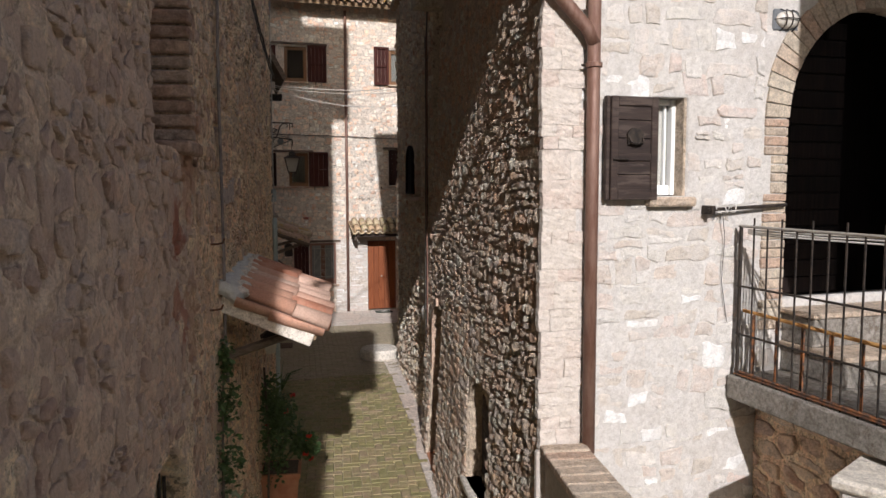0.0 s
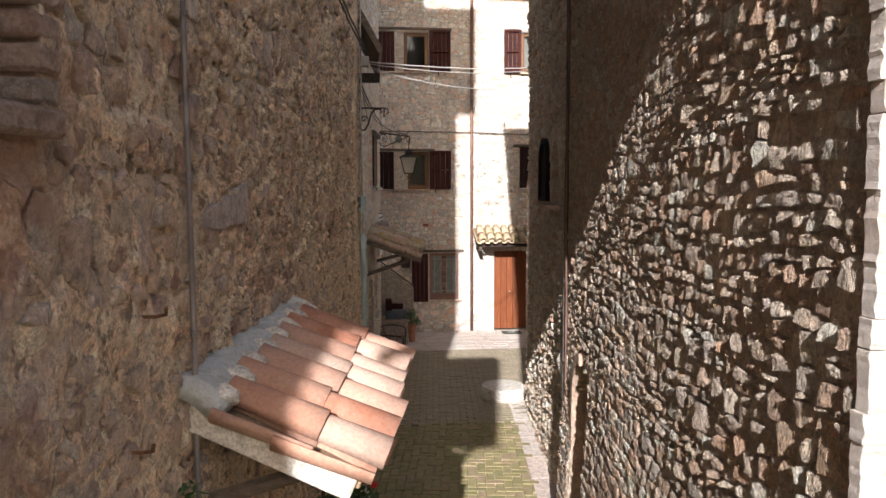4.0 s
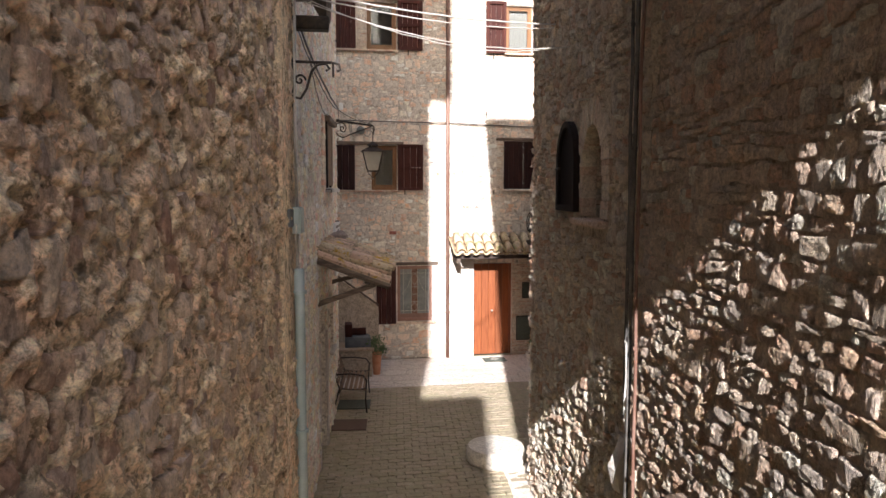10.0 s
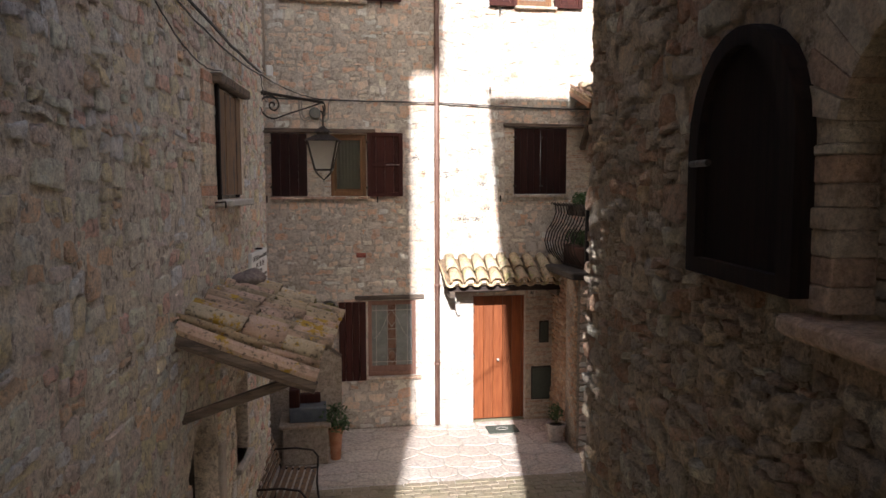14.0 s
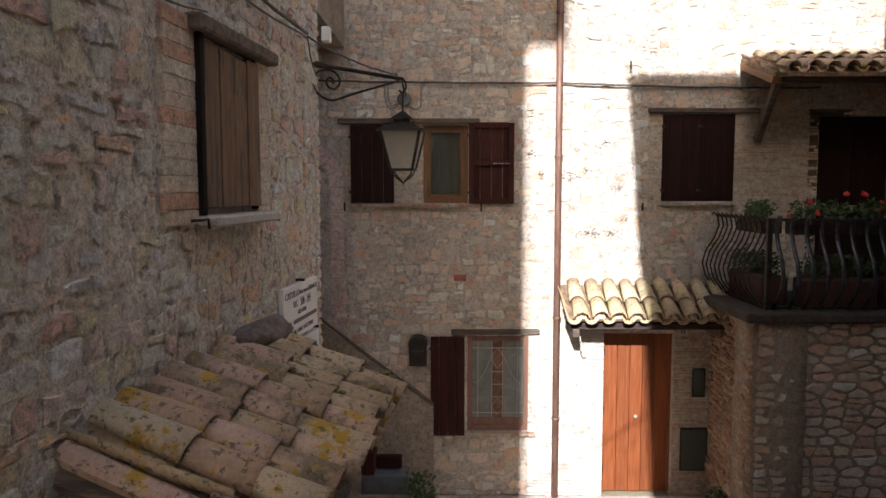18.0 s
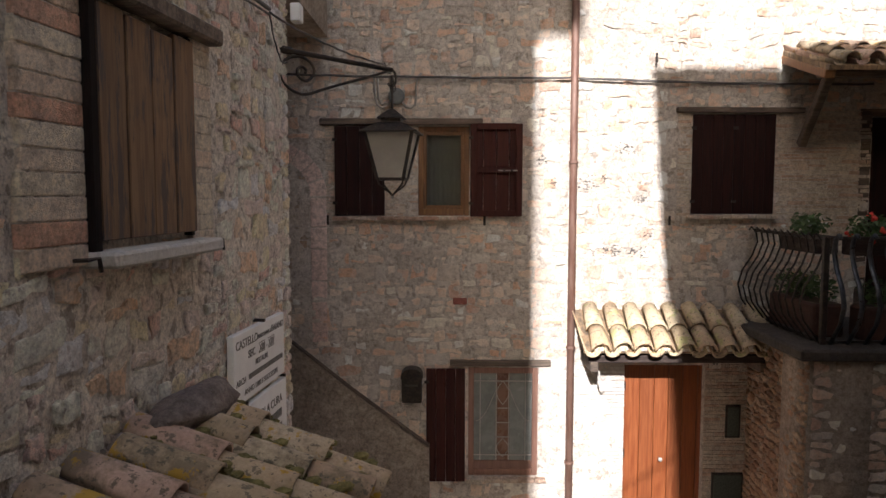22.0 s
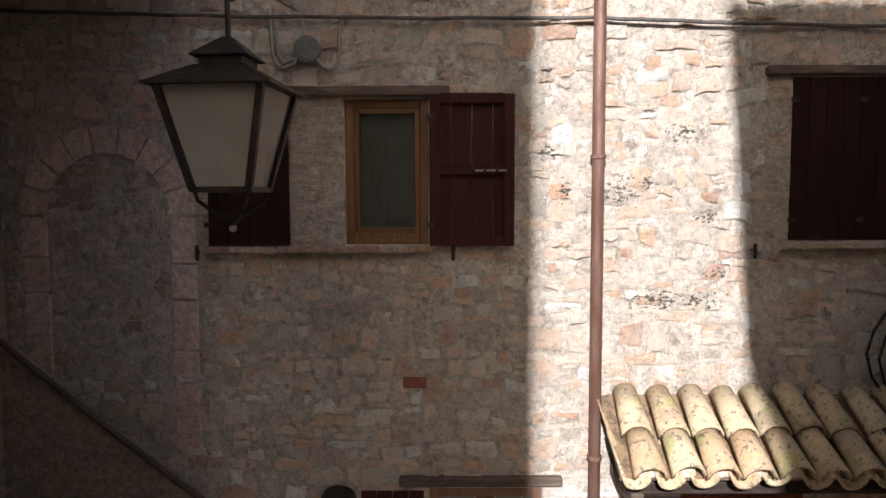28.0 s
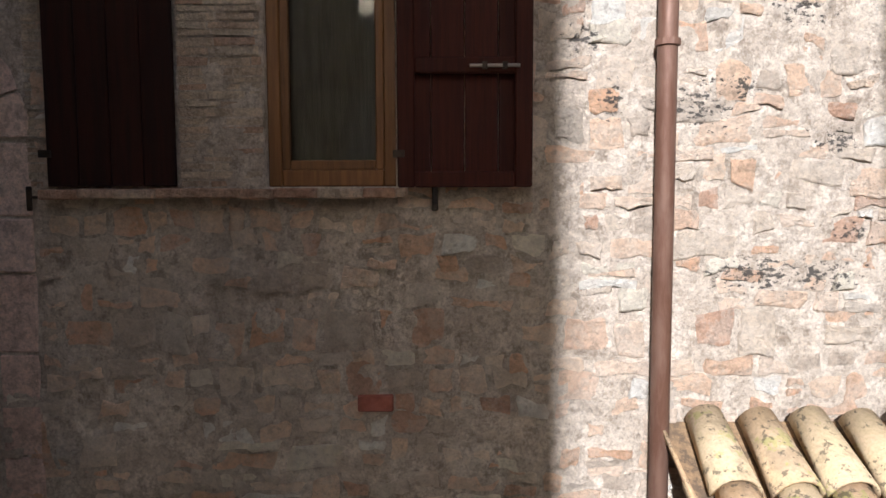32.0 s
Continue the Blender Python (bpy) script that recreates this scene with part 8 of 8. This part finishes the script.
bd = thing("house_door", (0, 0, 0), "dark arched doorway with a plastered jamb under the old porch", "doorway")
bd.matrix_basis = frame_b
d0, d1 = ub(14.62), ub(15.42)
part("door_leaf", boxes((d0, d1, 0.20, 0.25, 0, 2.05, 0.005)), M_SHUTTER_DARK, bd)
part("jamb_stone", boxes((d1, d1 + 0.15, -0.025, 0.15, 0, 1.68, 0.012)), M_PALE, bd)
part("jamb_stone", boxes((d0 - 0.14, d0, -0.02, 0.15, 0, 1.68, 0.012)), M_PALE, bd)
sw = thing("small_window", (0, 0, 0), "small deep window beside the old porch door", "window")
sw.matrix_basis = frame_b
# Solid dark panel across the opening, painted as the shade inside.
part("frame", boxes((ub(16.0), ub(16.5), 0.12, 0.16, 1.25, 2.0, 0.01)), M_HOLLOW_SHADE, sw)
part("sill", boxes((ub(15.97), ub(16.53), -0.06, 0.12, 1.19, 1.25, 0.01)), M_PALE, sw)
np_ = thing("number_plate", (0, 0, 0), "small pale tile with dark marks beside the old porch door", "plate")
np_.matrix_basis = frame_b
part("tile", boxes((ub(15.7), ub(15.7) + 0.1, -0.02, 0.0, 1.80, 1.92, 0.003)), M_PLASTER, np_)
part("marks", boxes((ub(15.7) + 0.035, ub(15.7) + 0.065, -0.023, -0.019, 1.83, 1.89)), M_INK, np_)
# small arched window in the side passage
sv = thing("slit_window", (B0[0] - 3.0 + 2.60, 11.95, 3.77), "narrow arched window in a dark side wall", "window")
arch = lambda w, h, o: [(o, o), (w - o, o), (w - o, h), *[(w / 2 + (w / 2 - o) * math.cos(radians(q)), h + (w / 2 - o) * math.sin(radians(q))) for q in range(15, 180, 15)], (o, h)]
part("frame", prism(bmesh.new(), arch(0.20, 0.43, 0.0), -0.006, 0.018), M_SHUTTER_DARK, sv)
for k in range(2):
    part("shutter_leaf", boxes((0.018 + 0.083 * k, 0.098 + 0.083 * k, -0.014, -0.004, 0.02, 0.44, 0.003)), M_SHUTTER, sv)
part("sill", boxes((-0.03, 0.21, -0.04, 0.10, -0.05, 0.0, 0.008)), M_SHUTTER_DARK, sv)

bench = thing("garden_bench", (1.04, 17.45, 0.0), "slatted garden bench with curled iron sides against the house wall", "bench", turn=-5.7)
for k in range(6):
    part("seat_slat", boxes((0.12 + k * 0.075, 0.17 + k * 0.075, -0.62, 0.62, 0.42 - 0.004 * k, 0.44 - 0.004 * k, 0.004)), M_OLD_PLANK, bench)
for k in range(8):
    f = k / 7
    m = pose(0.10 - 0.13 * f, 0, 0.50 + 0.42 * f, 0, -18)
    part("back_slat", boxes((-0.008, 0.012, -0.62, 0.62, 0, 0.038, 0.004)), M_OLD_PLANK, bench).matrix_basis = m
for y in (-0.58, 0.58):
    part("side_frame", tube(bmesh.new(), [(0.56, y, 0.0), (0.54, y, 0.25), (0.55, y, 0.42), (0.3, y, 0.41), (0.12, y, 0.43), (0.06, y, 0.6), (-0.03, y, 0.93), (-0.07, y, 0.98), (-0.11, y, 0.96), (-0.10, y, 0.91)], 0.014, 6), M_IRON, bench, smooth=True)
    part("back_leg", tube(bmesh.new(), [(0.12, y, 0.43), (0.05, y, 0.2), (0.02, y, 0.0)], 0.014, 6), M_IRON, bench)
    part("armrest", tube(bmesh.new(), [(0.04, y, 0.66), (0.3, y, 0.67), (0.5, y, 0.64), (0.56, y, 0.56), (0.55, y, 0.42)], 0.013, 6), M_IRON, bench, smooth=True)
for x0, y0 in ((0.98, 17.06), (0.86, 16.02)):
    fm = thing("floor_mat", (x0, y0, 0.02), "dark mat lying on the paving before the house", "doormat", "floor mats", turn=-6)
    part("mat_body", boxes((0, 0.62, 0, 0.5, 0, 0.015, 0.004)), M_GREEN_MAT if y0 > 17 else M_MAT_BROWN, fm)
yu = thing("spiky_plant", (*on_b(12.6, 0.35), 0), "spiky green plant at the foot of the house wall", "plant")
rg = random.Random(4)
for k in range(22):
    a = rg.uniform(0, 6.28)
    l = rg.uniform(0.3, 0.55)
    part("blade", tube(bmesh.new(), [(0, 0, 0), (l * 0.4 * math.cos(a), l * 0.4 * math.sin(a), l * 0.7), (l * 0.8 * math.cos(a), l * 0.8 * math.sin(a), l * 0.85)], lambda f: 0.014 * (1 - 0.85 * f), 4), M_LEAF, yu)

# ---- overhead: eave and iron arm at the house corner, wires over the alley ----
ce = thing("corner_eave", (0, 0, 0), "dark wooden eave end over the side passage", "eave")
part("soffit", prism(bmesh.new(), [(0.55, 5.75), (0.60, 5.80), (0.98, 5.12), (0.94, 5.06)], 10.4, 11.9), M_BEAM, ce)
part("fascia", boxes((0.62, 0.96, 11.0, 11.12, 4.86, 4.96, 0.01)), M_IRON, ce)
ca = thing("lamp_bracket", (0.725, 10.02, 4.20), "empty wrought-iron lamp arm with scrolls", "bracket")
ca.matrix_basis = ca.matrix_basis @ Matrix.Scale(0.75, 4)
part("arm", tube(bmesh.new(), [(0, 0, 0.32), (0.20, 0, 0.32), (0.32, 0, 0.32)], 0.012, 6), M_IRON, ca)
part("brace", tube(bmesh.new(), [(0.0, 0, 0.03), (0.06, 0, 0.02), (0.11, 0, 0.10), (0.15, 0, 0.24), (0.20, 0, 0.30), (0.27, 0, 0.31), (0.30, 0, 0.27), (0.27, 0, 0.25)], 0.011, 6), M_IRON, ca, smooth=True)
part("scroll", tube(bmesh.new(), [(0.055 + (0.05 - 0.003 * k) * math.cos(k * 0.55), 0, 0.17 + (0.05 - 0.003 * k) * math.sin(k * 0.55)) for k in range(16)], 0.009, 6), M_IRON, ca, smooth=True)
part("curl", tube(bmesh.new(), [(0.32, 0, 0.32), (0.38, 0, 0.31), (0.39, 0, 0.26), (0.36, 0, 0.25)], 0.010, 6), M_IRON, ca, smooth=True)
part("pendant", rod(bmesh.new(), (0.33, 0, 0.31), (0.33, 0, 0.20), 0.010, n=6), M_IRON, ca)
part("back_plate", boxes((-0.03, 0.0, -0.02, 0.02, -0.08, 0.36, 0.005)), M_IRON, ca)
W0 = (0.78, 10.6, 5.02)
for k, (b, sag, r, mt) in enumerate((((3.35, 12.6, 5.35), 0.05, 0.007, M_CABLE), ((3.35, 12.6, 5.32), 0.08, 0.005, M_CABLE), ((3.35, 12.6, 5.12), 0.16, 0.004, M_CABLE), ((3.30, 11.9, 5.0), 0.14, 0.004, M_CABLE))):
    cable("overhead_wire", (W0[0], W0[1], W0[2] - 0.02 * k), b, sag, r, mt, "pale electric wire strung across the alley", group="overhead wires")
ins = thing("wire_clamp", W0, "grey wire clamp at the corner of the rubble house", "clamp")
part("body", boxes((-0.06, 0.05, -0.04, 0.04, -0.06, 0.05, 0.01)), M_GREY_PIPE, ins)
for z0, z1, y0, y1, sag in ((5.6, 5.02, 7.0, 10.5, 0.1), (5.9, 5.06, 6.2, 10.5, 0.12)):
    a3, b3 = on_a(y0, 0.05), on_a(min(y1, 9.95), 0.07)
    cable("wall_wire", (*a3, z0), (*b3, z1), sag, 0.009, M_CABLE_DARK, "dark wire slung along the rubble wall", group="wall wires")
for z0, z1, sag, r in ((5.35, 4.98, 0.10, 0.012), (5.3, 4.95, 0.16, 0.007)):
    cable("wall_wire", (*on_b(12.0, 0.06), z0), (*on_b(17.3, 0.06), z1), sag, r, M_CABLE_DARK, "dark wire slung along the house wall", group="wall wires")
cable("wall_wire", (*on_b(13.6, 0.05), 5.12), (*on_b(15.6, 0.06), 4.72), 0.2, 0.005, M_CABLE_DARK, "thin loose wire hanging on the house wall", group="wall wires")
cable("wall_wire", (*on_b(17.3, 0.06), 4.96), (1.72, 18.4, 4.86), 0.04, 0.007, M_CABLE_DARK, "wire running out to the lantern", group="wall wires")
cable("wall_wire", (1.72, 18.4, 4.87), (1.6, FY - 0.04, 5.14), 0.03, 0.006, M_CABLE_DARK, "wire running from the lantern to the house front", group="wall wires")
cable("wall_wire", (*on_b(17.3, 0.06), 4.96), (*on_b(17.55, 0.08), 4.72), 0.1, 0.005, M_CABLE_DARK, "thin loose wire end", group="wall wires")

# the recess beside the stairs, kept dark by an added ceiling out of view
rec = tagged(part("wall_recess", boxes((-0.75, -0.33, 17.95, 20.45, 0, 5.6)), M_PIER_MORTAR), "rendered wall of the dark recess by the stairs", "wall", kind="structure")
tagged(part("ceiling_recess", boxes((-0.75, 0.72, 17.95, 20.45, 5.55, 5.7)), M_PIER_MORTAR), "unseen ceiling added over the stairs to keep light out", "ceiling", kind="structure")
rdoor = thing("recess_shutter", (-0.325, 19.5, 3.1), "dark shutter in the recess wall", "shutter")
part("board", boxes((0, 0.04, 0, 0.5, 0, 0.9, 0.006)), M_SHUTTER_DARK, rdoor)


# ---- paving ----
def brick_piece(l, w, seed):
    rg = random.Random(seed)
    j = lambda: rg.uniform(-0.004, 0.004)
    g = 0.005
    lo = [(g, g), (l - g, g), (l - g, w - g), (g, w - g)]
    v = [(x, y, -0.02) for x, y in lo] + [(x + j(), y + j(), 0.012) for x, y in lo] + [(x + (0.006 if x < l / 2 else -0.006), y + (0.006 if y < w / 2 else -0.006), 0.018 + j() * 0.4) for x, y in lo]
    f = [(8, 9, 10, 11)] + [(a, (a + 1) % 4, 4 + (a + 1) % 4, 4 + a) for a in range(4)] + [(4 + a, 4 + (a + 1) % 4, 8 + (a + 1) % 4, 8 + a) for a in range(4)]
    return v, f


def alley_x(y):
    """The paved width at y: from the left wall to the right wall."""
    left = on_a(y)[0] if y < 10.0 else (on_b(y)[0] if y > 12.0 else 0.4)
    right = on_c(y)[0] if y < 14.0 else 3.42 + (y - 14.0) * 1.4
    if y < 4.2:
        right = 2.0
    return left - 0.1, min(right, 7.5) + 0.05


paving = tagged(mesh_object("paving", [(-2.0, -4.0, -0.012), (8.0, -4.0, -0.012), (8.0, 18.4, -0.012), (-2.0, 18.4, -0.012)], [(0, 1, 2, 3)], M_JOINT), "mossy brick paving of the alley", "pavement", kind="structure")
BL_, BW_ = 0.22, 0.11
shapes = [brick_piece(BL_, BW_, s) for s in range(6)]
brick_meshes = []
for v, f in shapes:
    me = bpy.data.meshes.new("paver")
    me.from_pydata(v, [], f)
    me.materials.append(M_PAVER)
    brick_meshes.append(me)
rg = random.Random(31)
spots = []
turn0 = radians(-8.6)
ct, st = math.cos(turn0), math.sin(turn0)
for j in range(-60, 130):
    for n in range(-16, 24):
        for kind in (0, 1):
            if kind == 0:
                x, y, a = (j % 4 + 4 * n) * BW_, j * BW_, 0.0
            else:
                x, y, a = ((j % 4) - 1 + 4 * n + 1) * BW_, j * BW_, math.pi / 2
            cx, cy = (x + BL_ / 2, y + BW_ / 2) if kind == 0 else (x - BW_ / 2, y + BL_ / 2)
            wx, wy = cx * ct - cy * st, cx * st + cy * ct
            if not (3.0 < wy < 13.2):
                continue
            l, r = alley_x(wy)
            if l < wx < r - (0.28 if wy < 13 else 0.0):
                spots.append((x * ct - y * st, x * st + y * ct, a + turn0, wy))
y = 13.2
row = 0
while y < 18.25:
    l, r = alley_x(y)
    x = l - (0.11 if row % 2 else 0.0)
    while x < r:
        spots.append((x, y, 0.0, y))
        x += BL_
    y += BW_
    row += 1
singles, verts, faces, far_verts, far_faces = 0, [], [], [], []
for x, y, a, wy in spots:
    k = rg.randrange(6)
    h = rg.uniform(-0.004, 0.004)
    if 8.3 < wy < 11.2 and singles < 300:
        ob = new("paver", brick_meshes[k])
        ob.parent = paving
        ob.matrix_basis = Matrix.Translation((x, y, h)) @ Matrix.Rotation(a, 4, "Z")
        singles += 1
    else:
        v, f = shapes[k]
        vv, ff = (far_verts, far_faces) if wy >= 13.2 else (verts, faces)
        b = len(vv)
        c, s = math.cos(a), math.sin(a)
        vv += [(x + px * c - py * s, y + px * s + py * c, pz + h) for px, py, pz in v]
        ff += [tuple(b + q for q in g) for g in f]
tagged(mesh_object("dusty_pavers", far_verts, far_faces, M_PAVER_FAR), "dusty worn paving bricks", kind="stuff").parent = paving
tagged(mesh_object("pavers", verts, faces, M_PAVER), "worn mossy paving bricks", kind="stuff").parent = paving
# a dressed stone kerb strip along the right-hand wall
ks = thing("edge_slabs", (0, 0, 0), "row of pale stone slabs along the foot of the right wall", "kerb")
y = 4.4
while y < 13.9:
    l = rg.uniform(0.5, 0.8)
    x0, x1 = on_c(y)[0], on_c(min(y + l, 13.99))[0]
    bm = bmesh.new()
    vs = [bm.verts.new((px, py, z)) for z in (-0.02, 0.02) for px, py in ((x0 - 0.27, y), (x0 + 0.1, y), (x1 + 0.1, y + l - 0.015), (x1 - 0.27, y + l - 0.015))]
    for f in ((3, 2, 1, 0), (4, 5, 6, 7), (0, 1, 5, 4), (1, 2, 6, 5), (2, 3, 7, 6), (3, 0, 4, 7)):
        bm.faces.new([vs[q] for q in f])
    part("slab", bm, M_FLAG, ks)
    y += l
# flagstones before the house front
flags = tagged(mesh_object("flagstone_floor", [(0.8, 18.25, -0.004), (9.0, 17.75, -0.004), (9.0, 20.5, -0.004), (0.8, 20.5, -0.004)], [(0, 1, 2, 3)], M_FLAG_JOINT), "irregular pale flagstones before the house front", "pavement", kind="structure")
rg2 = random.Random(55)
for poly in rubble_cells(7.0, 2.7, 0.34, 0.46, rg2, 0.3):
    poly = [(1.55 + u, 17.78 + v + (0.26 - 0.06 * u)) for u, v in poly]
    poly = clip(poly, 0, 20.49, 0, 1)
    poly = clip(poly, 1.6, 0, -1, 0)
    poly = clip(poly, 1.6, 18.42, -0.16, -0.987)
    if len(poly) < 3:
        continue
    cx, cy = sum(p[0] for p in poly) / len(poly), sum(p[1] for p in poly) / len(poly)
    if cx > 6.5:
        continue
    v3, fs, c = stone_mesh(poly, 0.005, 0.006, rg2, 0.2, 0.02, 14)
    ob = mesh_object("flagstone", v3, fs, M_FLAG)
    ob.parent = flags


# ---- single pieces, last ----
for wall_ob, pieces, material, nm, smooth in LATE:
    for ring, fs in pieces:
        p = mesh_object(nm, ring, fs, material, smooth)
        p.parent = wall_ob
